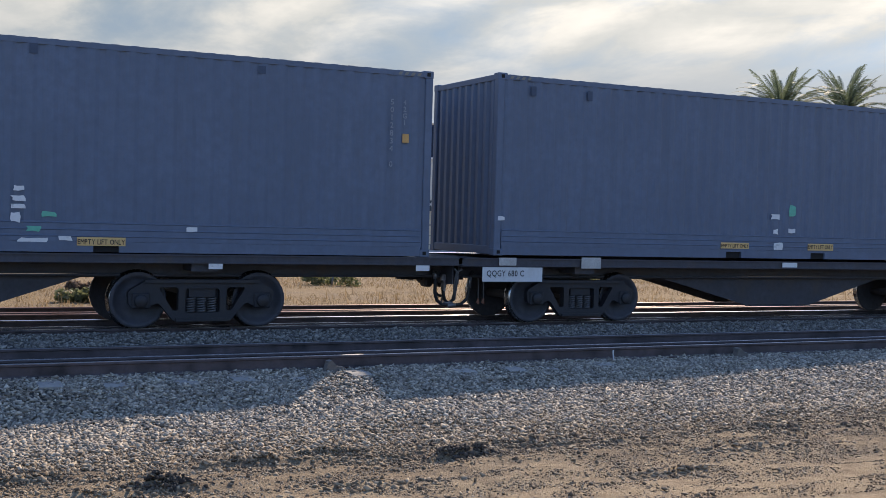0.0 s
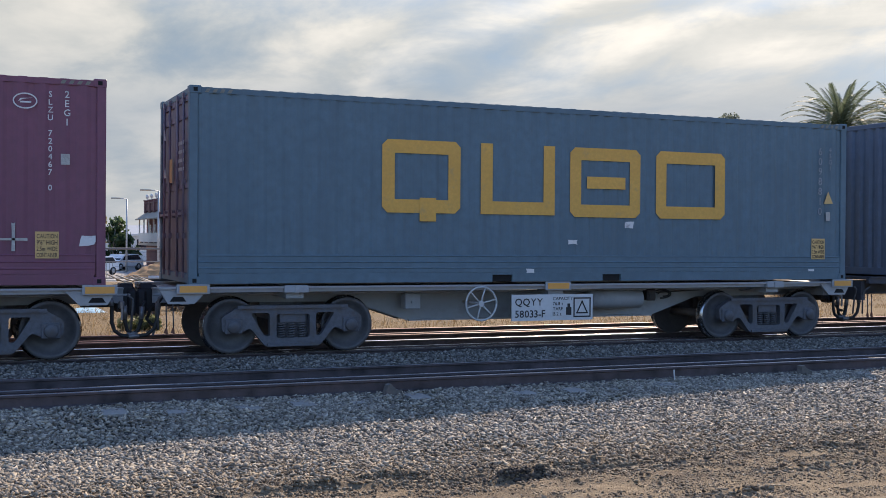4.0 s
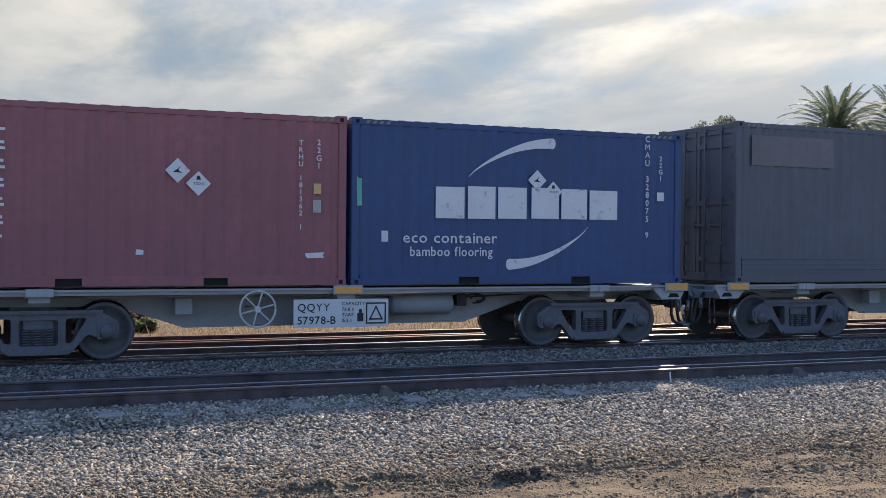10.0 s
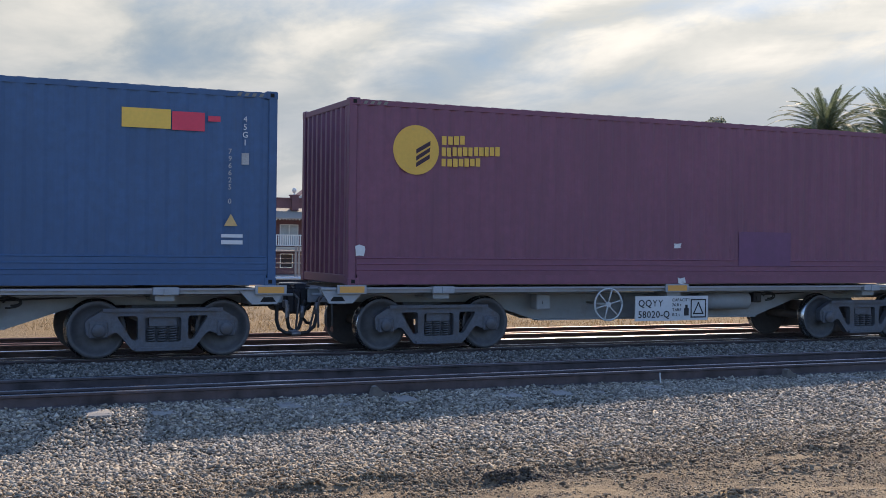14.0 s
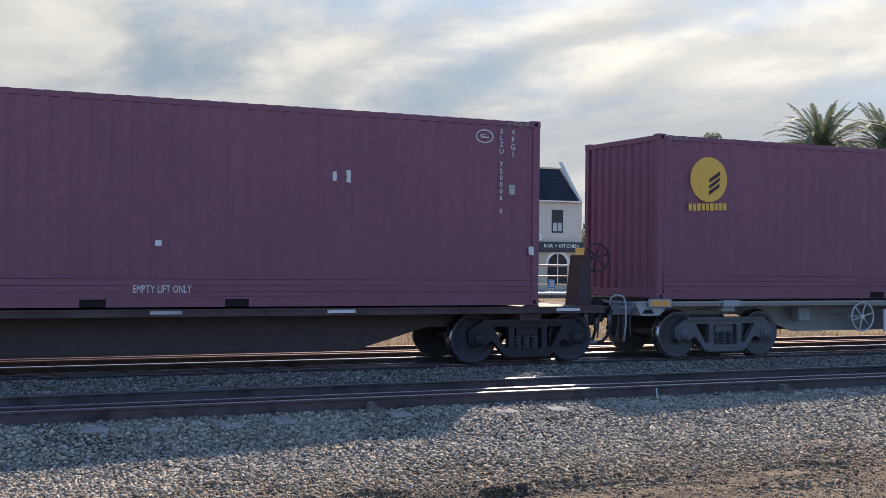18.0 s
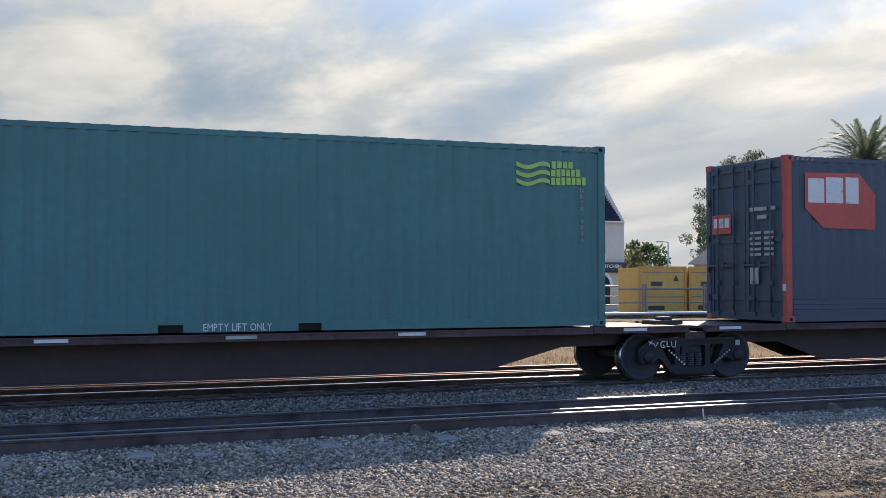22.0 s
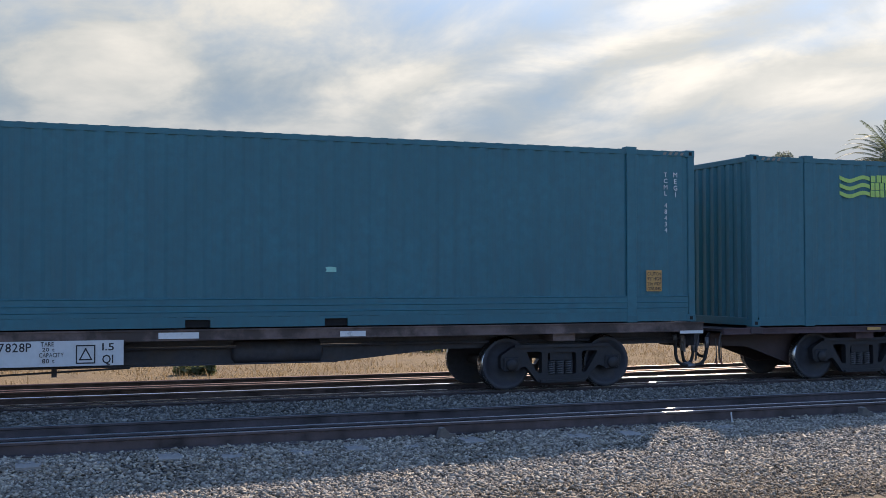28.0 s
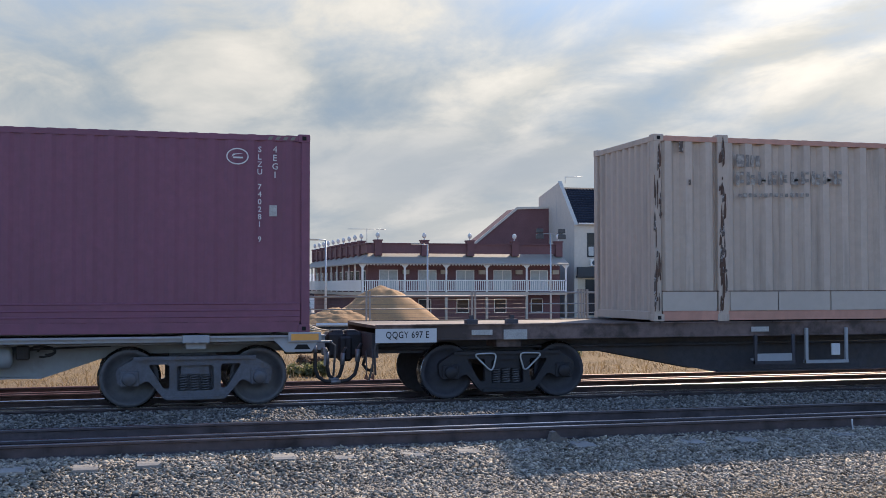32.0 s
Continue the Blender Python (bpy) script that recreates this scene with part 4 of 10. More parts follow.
def grey_wagon(x0, number, flip=False, L=12.192):
    """A 40-foot grey skeletal wagon; x0 is the rear end of its load."""
    w = on_train("container_wagon", "grey skeletal container wagon with yellow reflectors and white data panel", "rail wagon", x0, "container wagons")
    a, b, nose = -0.42, L + 0.42, L + 0.18
    for y0, y1 in ((0.02, 0.17), (2.19, 2.34)):
        part("side_sill", prism(bmesh.new(), [(y0, 0.955), (y0 + 0.06, 0.955), (y0 + 0.06, 0.90), (y0 + 0.075, 0.90), (y0 + 0.075, 0.955), (y1, 0.955), (y1, 0.985), (y0, 0.985)], a, nose, "x"), flange_grey, w)
    belly = [(a + 0.05, 0.95), (a + 0.05, 0.72), (2.75, 0.70), (3.75, 0.37), (8.45, 0.37), (9.45, 0.70), (b - 0.05, 0.72), (b - 0.05, 0.95)]
    bm = bmesh.new()
    for y0 in (0.86, 1.40):
        prism(bm, belly, y0, y0 + 0.03)
        prism(bm, [(3.75, 0.37), (8.45, 0.37), (8.45, 0.395), (3.75, 0.395)], y0 - 0.08, y0 + 0.11)
    box(bm, a + 0.05, b - 0.05, 0.78, 1.52, 0.93, 0.952)
    part("centre_sill", bm, wagon_grey, w)
    for x in (1.62, L / 2, L - 1.62):
        part("bolster", boxes((x - 0.14, x + 0.14, 0.1, 2.26, 0.80, 0.95)), wagon_grey, w)
        for y0 in (0.0, 2.18):
            part("container_pedestal", boxes((x - 0.19, x + 0.19, y0 - 0.01 + 0.02 * (x == L / 2), y0 + 0.18, 0.885, 1.0, 0.012), *([] if x == L / 2 else [(x - 0.03, x + 0.03, y0 - 0.025, y0, 0.89, 0.995)])), flange_grey, w)
    for x0_, s in ((a, 1), (nose, -1)):
        lo, hi = sorted((x0_ + s * 0.36, x0_ + s * 0.48))
        part("headstock", boxes((lo, hi, 0.25, 2.1, 0.72, 0.95)), wagon_grey, w)
        part("end_bracket", prism(bmesh.new(), [(x0_ + s * 0.02, 0.94), (x0_ + s * 0.72, 0.94), (x0_ + s * 0.66, 0.88), (x0_ + s * 0.52, 0.74), (x0_ + s * 0.14, 0.74)][::s], 0.05, 0.12), flange_grey, w)
        u0, u1 = sorted((x0_ + s * 0.16, x0_ + s * 0.40))
        part("lifting_hole", prism(bmesh.new(), [(u0, 0.775), (u1, 0.775), (u1 - 0.05, 0.845), (u0 + 0.05, 0.845)], 0.046, 0.06), dark_hole, w)
    for x in (0.07, L / 2, L - 0.07):
        up = 0.885
        pl = part("reflector_plate", boxes((x - 0.24, x + 0.24, -0.012, 0.02, up, up + 0.14, 0.006)), flange_grey, w)
        part("reflector", boxes((x - 0.2, x + 0.2, -0.018, -0.011, up + 0.022, up + 0.118)), amber_plate, pl, "amber reflector")
    m = L / 2
    pl = part("data_panel", boxes((m - 0.86, m + 0.66, 0.0, 0.02, 0.385, 0.815)), sign_white, w)
    lettering(pl, "QQYY", m - 0.80, 0.635, 0.17, ink, -0.004)
    lettering(pl, number, m - 0.80, 0.44, 0.17, ink, -0.004)
    for i, line in enumerate(("CAPACITY", "76.8 t", "TARE", "15.2 t")):
        lettering(pl, line, m - 0.10, 0.72 - 0.085 * i, 0.075, ink, -0.004)
    part("padlock_symbol", boxes((m + 0.15, m + 0.25, -0.004, -0.001, 0.47, 0.6), (m + 0.175, m + 0.225, -0.004, -0.001, 0.6, 0.66)), ink, pl)
    warning_box(pl, m + 0.29, 0.43, 0.33, ink, -0.001)
    at = (lambda x: L - x) if flip else (lambda x: x)
    handwheel(w, at(4.68), 0.68, 0.27, wheel_white)
    part("air_reservoir", lathe(bmesh.new(), [(0.0, -0.03), (0.1, -0.02), (0.17, 0.03), (0.17, 1.02), (0.1, 1.07), (0.0, 1.08)], (at(7.0) - (1.05 if flip else 0), 0.55, 0.70), 18, "x"), wagon_grey, w)
    x = at(3.685)
    part("valve_box", boxes((x - 0.135, x + 0.135, 0.45, 0.65, 0.58, 0.84, 0.015), (x - 0.03, x + 0.01, 0.43, 0.46, 0.68, 0.72)), wagon_grey, w)
    x = at(8.21)
    part("brake_valve", boxes((x - 0.09, x + 0.09, 0.42, 0.6, 0.66, 0.86, 0.02), (x - 0.05, x + 0.05, 0.40, 0.43, 0.70, 0.78)), black_steel, w)
    for k, (cx, r) in enumerate(((8.46, 0.15), (8.52, 0.09))):
        pts = [(at(cx + r * math.cos(t) * 1.25), 0.48 + 0.03 * k, 0.775 + 0.5 * r * math.sin(t)) for t in [3.3 - 0.36 * i for i in range(15)]]
        part("brake_pipe", tube(bmesh.new(), pts, 0.014, 6), rubber, w)
    part("brake_pipe", rod(bmesh.new(), (at(8.3), 0.5, 0.80), (at(9.4), 0.55, 0.84), 0.014, 6), rubber, w)
    part("train_pipe", rod(bmesh.new(), (a, 0.5, 0.86), (b, 0.5, 0.86), 0.02, 6), wagon_grey, w)
    for x in (1.62, L - 1.62):
        bogie(w, x, x0)
    coupling(w, b, 1)
    coupling(w, a, -1)
    return w


def slab_wagon(x0, a, b, bogies, label, mat, belly_z, taper, deck=(0.88, 1.06), belly_mat=None, name="container_wagon"):
    """A flat container wagon with deep side sills from a to b; taper: where the fish belly begins and ends."""
    w = on_train(name, label, "rail wagon", x0, "container wagons")
    z0, z1 = deck
    for y0, y1 in ((0.03, 0.09), (2.26, 2.32)):
        s = -0.02 if y0 < 1 else 0.0
        part("side_sill", prism(bmesh.new(), [(y0 + s, z0), (y1, z0), (y1, z1), (y0 + s, z1), (y0 + s, z1 - 0.022), (y0, z1 - 0.022), (y0, z0 + 0.022), (y0 + s, z0 + 0.022)], a, b, "x"), mat, w)
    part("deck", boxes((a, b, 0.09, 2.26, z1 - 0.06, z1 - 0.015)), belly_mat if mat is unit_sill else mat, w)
    (p0, p1), (p2, p3) = taper
    belly = [(a + 0.1, z0), (a + 0.1, z0 - 0.22), (p0, z0 - 0.24), (p1, belly_z), (p2, belly_z), (p3, z0 - 0.24), (b - 0.1, z0 - 0.22), (b - 0.1, z0)]
    bm = bmesh.new()
    for y0 in (0.62, 1.68):
        prism(bm, belly, y0, y0 + 0.04)
        prism(bm, [(p1, belly_z), (p2, belly_z), (p2, belly_z + 0.025), (p1, belly_z + 0.025)], y0 - 0.07, y0 + 0.11)
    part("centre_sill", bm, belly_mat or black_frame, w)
    for x in bogies:
        bogie(w, x, x0, True)
        part("bolster", boxes((x - 0.2, x + 0.2, 0.1, 2.2, z0 - 0.12, z0)), mat, w)
    return w


# ---- the train ----
HC, STD, TALL = 2.896, 2.591, 2.98
slate = paint("slate_blue_paint", (0.092, 0.122, 0.182))
qube_blue = paint("teal_grey_paint", (0.092, 0.152, 0.195))
plum = paint("plum_paint", (0.19, 0.068, 0.108))
plum2 = paint("plum_paint_faded", (0.20, 0.084, 0.132))
olive = paint("charcoal_paint", (0.10, 0.104, 0.122))
navy = paint("navy_paint", (0.034, 0.058, 0.12))
royal = paint("royal_blue_paint", (0.030, 0.066, 0.165))
brick_red = paint("brick_red_paint", (0.27, 0.095, 0.105))
brick_red2 = paint("oxide_red_paint", (0.235, 0.09, 0.115))
wine = paint("wine_red_paint", (0.20, 0.075, 0.10))
sea_blue = paint("sea_blue_paint", (0.043, 0.10, 0.205))
graphite = paint("graphite_blue_paint", (0.052, 0.074, 0.108))
scf_red = paint("signal_red_paint", (0.50, 0.085, 0.065))
teal = paint("teal_paint", (0.055, 0.170, 0.174))
teal2 = paint("deep_teal_paint", (0.023, 0.128, 0.165))
cream = paint("weathered_cream_paint", (0.49, 0.395, 0.32), 0.6, (0.29, 0.235, 0.19), 0.08, (0.52, 0.74))
salmon = paint("salmon_rail_paint", (0.50, 0.255, 0.19))
offwhite = paint("offwhite_paint", (0.43, 0.39, 0.36), 0.55, (0.25, 0.205, 0.17), 0.08, (0.55, 0.75))
ZQ, ZU, ZM = 1.02, 0.93, 1.075

C1 = container(9.21, 12.192, 3.03, ZM + 0.04, slate, "slate-blue steel shipping container on a black flat wagon", kick=True)
C2 = container(-4.17, 12.192, TALL, ZM, slate, "slate-blue steel shipping container with torn white labels", kick=True)
C3 = container(-16.5, 12.192, TALL, ZM, slate, "slate-blue steel shipping container with yellow lift labels", kick=True)
CQ = container(-29.86, 12.192, HC, ZQ, qube_blue, "blue-grey shipping container with orange lettering blocks", "door", kick=True, door_mat=paint("brown_violet_door_paint", (0.17, 0.13, 0.165)))
CA = container(-37.08, 6.058, HC, ZQ, plum, "plum twenty-foot container with yellow round emblem", kick=True)
CM = container(-50.44, 6.058, STD, ZQ, navy, "navy twenty-foot container with white lettering blocks and arcs")
TR = container(-56.60, 6.058, STD, ZQ, brick_red, "brick-red twenty-foot container with white upright lettering blocks")
DK = container(-69.95, 12.192, HC, ZQ, olive, "charcoal-grey forty-foot container with worn paint", "door", kick=True)
CM2 = container(-77.18, 6.058, STD, ZQ, royal, "royal-blue twenty-foot container with white lettering blocks and arcs")
# T2 and SG have doors in a greyer tone than their sides
T2 = container(-83.32, 6.058, STD, ZQ, brick_red, "brick-red twenty-foot container with double doors at its end", "door", door_mat=paint("greyed_red_door_paint", (0.25, 0.145, 0.155)))
FC = container(-90.49, 6.058, STD, ZQ, brick_red2, "oxide-red twenty-foot container with blue square emblem")
SG = container(-96.63, 6.058, STD, ZQ, wine, "wine-red twenty-foot container with hazard diamonds", "door", door_mat=paint("greyed_wine_door_paint", (0.21, 0.115, 0.13)))
P9 = container(-109.97, 12.192, HC, ZQ, plum, "plum forty-foot container with yellow round emblem", kick=True, pocket=None)
SE = container(-123.30, 12.192, HC, ZQ, sea_blue, "deep-blue forty-foot container with yellow lettering blocks", kick=True)
P11 = container(-136.55, 12.192, HC, ZQ, plum, "plum forty-foot container with round emblem, on a grey wagon", kick=True)
U1 = container(-151.08, 12.192, 3.05, ZU, plum, "plum forty-foot container on an articulated wagon", kick=True)
U2 = container(-166.90, 12.192, 3.01, ZU, graphite, "graphite-blue container with red corner posts and red emblem", "door", post_mat=scf_red, kick=True)
U3 = container(-182.80, 12.192, 2.99, ZU, teal, "teal forty-foot container with yellow-green flag emblem", "door")
U4 = container(-198.63, 12.192, HC, ZU, plum2, "faded plum forty-foot container with pale round emblem", "door", kick=True, pocket=None)
U5 = container(-215.65, 14.63, 2.99, ZU, teal2, "deep-teal forty-eight-foot container with flag emblem", posts40=True)
X13 = container(-231.42, 14.63, HC, 1.04, teal2, "deep-teal forty-eight-foot container with grey door end", "door", kick=True, posts40=True, door_mat=paint("sooty_teal_paint", (0.055, 0.095, 0.11)))
X14 = container(-250.91, 14.63, 2.99, 1.13, cream, "weathered cream forty-eight-foot container streaked with rust", rail_mat=salmon, posts40=True, hazard=False, ridge=0.36, deep=0.075)
X15 = container(-268.60, 12.192, HC, ZQ, plum, "plum forty-foot container at the end of the string", kick=True)
WH = container(-43.22, 6.058, 2.98, ZQ, offwhite, "dirty white side-opening twenty-foot container")

for x, num in ((-29.86, "58033-F"), (-43.22, "58021-C"), (-56.60, "58065-B"), (-69.95, "57988-J"), (-83.32, "57978-B"), (-96.63, "58022-L"), (-109.97, "58020-Q"),
               (-123.30, "58040-J"), (-136.55, "58029-F"), (-268.60, "58047-K")):
    grey_wagon(x, num, num in ("58065-B", "58021-C", "58022-L"))

W1 = slab_wagon(9.21, -0.62, 14.0, (1.87, 11.5), "black flat container wagon with white number plate", black_frame, 0.18, ((4.0, 6.0), (7.5, 9.3)), (0.93, 1.07))
W2 = slab_wagon(-16.5, -0.57, 25.15, (3.57, 20.9), "long black container wagon carrying two containers", black_frame, 0.24, ((4.9, 6.3), (17.8, 19.2)), (0.94, 1.07))
for i, x in enumerate((-151.08, -166.90, -182.80, -198.63, -215.65)):
    length = 12.192 if i < 4 else 14.63
    ends = {0: (-1.75, 13.45), 4: (-0.55, 16.3)}.get(i, (-1.85, 13.95))
    bog = {0: (-1.86, 12.1), 4: (1.5,)}.get(i, (-1.88,))
    if i == 4:
        bog = (2.5,)
    a, b = (-1.72, 13.5) if i == 0 else ((-0.55, 16.35) if i == 4 else (-1.72, 13.85))
    fore = (length - 3.0, length - 1.75) if i == 0 else (length - 1.9, length - 0.5)
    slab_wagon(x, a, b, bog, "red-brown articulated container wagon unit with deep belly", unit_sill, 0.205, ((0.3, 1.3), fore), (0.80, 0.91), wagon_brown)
W13 = slab_wagon(-231.42, -3.75, 14.8, (-1.33, 12.2), "black container wagon with a long white data panel", deck_worn, 0.47, ((0.9, 1.3), (8.5, 10.2)), (0.87, 1.03), black_frame)
W14 = slab_wagon(-250.91, -4.5, 14.91, (-2.4, 12.77), "worn brown flat wagon with white number plate", deck_worn, 0.26, ((-0.6, 1.4), (9.1, 10.8)), (0.88, 1.12), black_frame)


# ---- markings, labels and scars on the containers and wagons ----
green_vinyl = material("green_vinyl", (0.12, 0.42, 0.30), 0.6, vary=0.15)
mint_vinyl = material("mint_vinyl", (0.25, 0.55, 0.48), 0.6, vary=0.1)
orange_vinyl = material("orange_vinyl", (0.52, 0.30, 0.10), 0.6, vary=0.12, dirt=(0.25, 0.15, 0.08), dirt_at=(0.55, 0.7), dirt_scale=9)
pink_vinyl = material("pink_vinyl", (0.75, 0.28, 0.36), 0.6)
pale_ink = material("pale_label", (0.42, 0.41, 0.39), 0.6, vary=0.25, grain=60)
faint_ink = material("worn_white_ink", (0.26, 0.28, 0.31), 0.6, vary=0.3, grain=30)
orange_paint = material("orange_lettering_paint", (0.66, 0.36, 0.075), 0.55, vary=0.1, dirt=(0.42, 0.28, 0.12), dirt_at=(0.58, 0.75), dirt_scale=4)
emblem_yellow = material("emblem_yellow", (0.70, 0.41, 0.07), 0.5, vary=0.06, dirt=(0.5, 0.36, 0.12), dirt_at=(0.6, 0.75), dirt_scale=5)
emblem_pale = material("emblem_pale_yellow", (0.50, 0.42, 0.22), 0.55, vary=0.08, dirt=(0.2, 0.13, 0.12), dirt_at=(0.62, 0.68), dirt_scale=4)
slash_ink = material("emblem_slash", (0.045, 0.022, 0.035), 0.6)
sign_dark_navy = material("dark_navy_sticker", (0.03, 0.035, 0.06), 0.5)
emblem_blue = material("emblem_blue", (0.04, 0.10, 0.24), 0.5)
emblem_dark = material("emblem_dark_green", (0.03, 0.08, 0.09), 0.5)
seaco_yellow = material("lettering_yellow", (0.78, 0.48, 0.08), 0.5, vary=0.06)
seaco_red = material("lettering_red", (0.65, 0.05, 0.09), 0.5, vary=0.06)
lime_paint = material("lime_paint", (0.34, 0.53, 0.13), 0.55, vary=0.1, dirt=(0.12, 0.28, 0.2), dirt_at=(0.62, 0.75), dirt_scale=6)
faded_ink = material("faded_brown_lettering", (0.21, 0.185, 0.165), 0.7, vary=0.15, dirt=(0.40, 0.36, 0.31), dirt_at=(0.46, 0.58), dirt_scale=11)
vent_slate = material("slate_vent", (0.045, 0.065, 0.105), 0.6)
rust_hole = material("rust_scar", (0.13, 0.10, 0.085), 0.8, vary=0.4, grain=40, dirt=(0.5, 0.48, 0.46), dirt_at=(0.55, 0.62), dirt_scale=20)
patched_plum = paint("patched_plum_paint", (0.15, 0.058, 0.125))
patched_red = paint("patched_red_paint", (0.185, 0.06, 0.085))
patched_brown = paint("patched_brown_paint", (0.15, 0.135, 0.14))
scorched = paint("scorched_red_paint", (0.17, 0.06, 0.07))
repaint_teal = paint("brown_teal_paint", (0.22, 0.17, 0.12))
RNG = random.Random(11)


def torn(parent, x0, x1, z0, z1, mat):
    """What is left of a torn sticker: an uneven outline."""
    pts = []
    for u, v in ((0, 0), (0.5, 0), (1, 0), (1, 0.5), (1, 1), (0.45, 1), (0, 1), (0, 0.5)):
        pts.append((x0 + (x1 - x0) * min(1, max(0, u + RNG.uniform(-0.16, 0.16))), z0 + (z1 - z0) * min(1, max(0, v + RNG.uniform(-0.2, 0.2)))))
    return part("torn_label", prism(bmesh.new(), pts, -0.006, -0.003), mat, parent)


def frame_line(parent, x0, z0, x1, z1, mat=None, w=0.03, y=-0.004):
    bm = boxes((x0, x1, y - 0.003, y, z0, z0 + w), (x0, x1, y - 0.003, y, z1 - w, z1), (x0, x0 + w, y - 0.003, y, z0 + w, z1 - w), (x1 - w, x1, y - 0.003, y, z0 + w, z1 - w))
    return part("outline", bm, mat or white_vinyl, parent)


def ring_block(parent, x0, z0, x1, z1):
    """A squared ring with clipped corners."""
    w, c = 0.21, 0.09
    out = [(x0 + c, z0), (x1 - c, z0), (x1, z0 + c), (x1, z1 - c), (x1 - c, z1), (x0 + c, z1), (x0, z1 - c), (x0, z0 + c)]
    inn = [(x0 + w, z0 + w), (x1 - w, z0 + w), (x1 - w, z0 + w), (x1 - w, z1 - w), (x1 - w, z1 - w), (x0 + w, z1 - w), (x0 + w, z1 - w), (x0 + w, z0 + w)]
    bm = bmesh.new()
    for i in range(8):
        j = (i + 1) % 8
        quad = [out[i], out[j], inn[j], inn[i]]
        if inn[i] == inn[j]:
            quad.pop()
        prism(bm, quad, -0.007, -0.004)
    return part("emblem", bm, orange_paint, parent)


def u_block(parent, x0, z0, x1, z1):
    w = 0.21
    return part("emblem", boxes((x0, x0 + w, -0.007, -0.004, z0, z1), (x1 - w, x1, -0.007, -0.004, z0, z1), (x0 + w, x1 - w, -0.007, -0.004, z0, z0 + w)), orange_paint, parent)


def oval_mark(parent, x, z, x1, z1):
    rx, rz, bm = x1 - x, z1 - z, bmesh.new()
    ring = [(math.cos(2 * math.pi * i / 28), math.sin(2 * math.pi * i / 28)) for i in range(28)]
    for a, b in zip(ring, ring[1:] + ring[:1]):
        prism(bm, [(x + rx * a[0], z + rz * a[1]), (x + rx * b[0], z + rz * b[1]), (x + (rx - 0.018) * b[0], z + (rz - 0.018) * b[1]), (x + (rx - 0.018) * a[0], z + (rz - 0.018) * a[1])], -0.007, -0.004)
    prism(bm, [(x - 0.55 * rx, z - 0.1 * rz), (x - 0.4 * rx, z + 0.3 * rz), (x + 0.6 * rx, z + 0.4 * rz), (x - 0.2 * rx, z + 0.2 * rz)], -0.007, -0.004)
    box(bm, x - 0.4 * rx, x + 0.5 * rx, -0.007, -0.004, z - 0.25 * rz, z - 0.05 * rz)
    return part("oval_mark", bm, white_vinyl, parent)


def swoosh(parent, x0, z0, x1, z1, s):
    """A tapering arc from a point to its broad end."""
    n, up, lo = 16, [], []
    for i in range(n + 1):
        u = i / n
        x = x0 + (x1 - x0) * u
        z = z0 + (z1 - z0) * (math.sin(u * math.pi / 2) ** 0.8)
        w = 0.005 + 0.085 * u
        up.append((x, z + w))
        lo.append((x, z - w))
    (xe, ze), sx = (x1, (up[-1][1] + lo[-1][1]) / 2), (1 if x1 > x0 else -1)
    cap = [(xe + sx * 0.06 * math.sin(a), ze + 0.09 * math.cos(a)) for a in (0.5, 1.0, 1.57, 2.14, 2.64)]
    bm = prism(bmesh.new(), up + cap + lo[::-1], -0.007, -0.004)
    return part("emblem", bm, white_vinyl, parent)


def hazard_diamond(parent, x, z, r, word):
    d = poly(parent, [(x - r, z), (x, z - r), (x + r, z), (x, z + r)], white_vinyl, -0.0085, "hazard_diamond")
    if word:
        lettering(d, word, x - 0.42 * r, z - 0.12 * r, 0.3 * r, ink, -0.0135)
        part("symbol", prism(bmesh.new(), [(x - 0.18 * r, z + 0.3 * r), (x + 0.18 * r, z + 0.3 * r), (x + 0.12 * r, z + 0.62 * r), (x - 0.12 * r, z + 0.62 * r)], -0.0145, -0.0115), ink, d)
    else:
        part("symbol", prism(bmesh.new(), [(x - 0.4 * r, z - 0.12 * r), (x + 0.4 * r, z - 0.2 * r), (x + 0.05 * r, z + 0.02 * r), (x + 0.22 * r, z + 0.38 * r), (x - 0.05 * r, z + 0.1 * r)], -0.0145, -0.0115), ink, d)
    return d


def leaf_mark(parent, x0, z0, x1, z1):
    w, h = x1 - x0, z1 - z0
    for k in (0.0, 0.32):
        poly(parent, [(x0 + 0.1 * w, z0 + (0.05 + 0.0) * h), (x0 + (0.3 + k) * w, z0 + 0.35 * h), (x0 + 0.95 * w, z0 + (0.55 + k) * h), (x0 + 0.5 * w, z0 + (0.62 + 0.8 * k) * h), (x0 + 0.2 * w, z0 + (0.4 + k) * h)],
             lime_paint if k else yellow_vinyl, -0.009)


def flag_mark(parent, x0, z0, x1, z1):
    """Three waving stripes in two columns."""
    w, h = x1 - x0, z1 - z0
    for i in range(3):
        bm = bmesh.new()
        zc = z0 + h * (0.12 + 0.34 * i)
        wave = [(x0 + w * k / 12, zc + 0.09 * h * math.sin(k / 12 * 2 * math.pi * 1.05 + 2.6)) for k in range(13)]
        for (a, za), (b, zb) in zip(wave, wave[1:]):
            if not x0 + 0.48 * w < (a + b) / 2 < x0 + 0.52 * w:
                prism(bm, [(a, za - 0.085 * h), (b, zb - 0.085 * h), (b, zb + 0.085 * h), (a, za + 0.085 * h)], -0.007, -0.004)
        part("emblem", bm, lime_paint, parent)


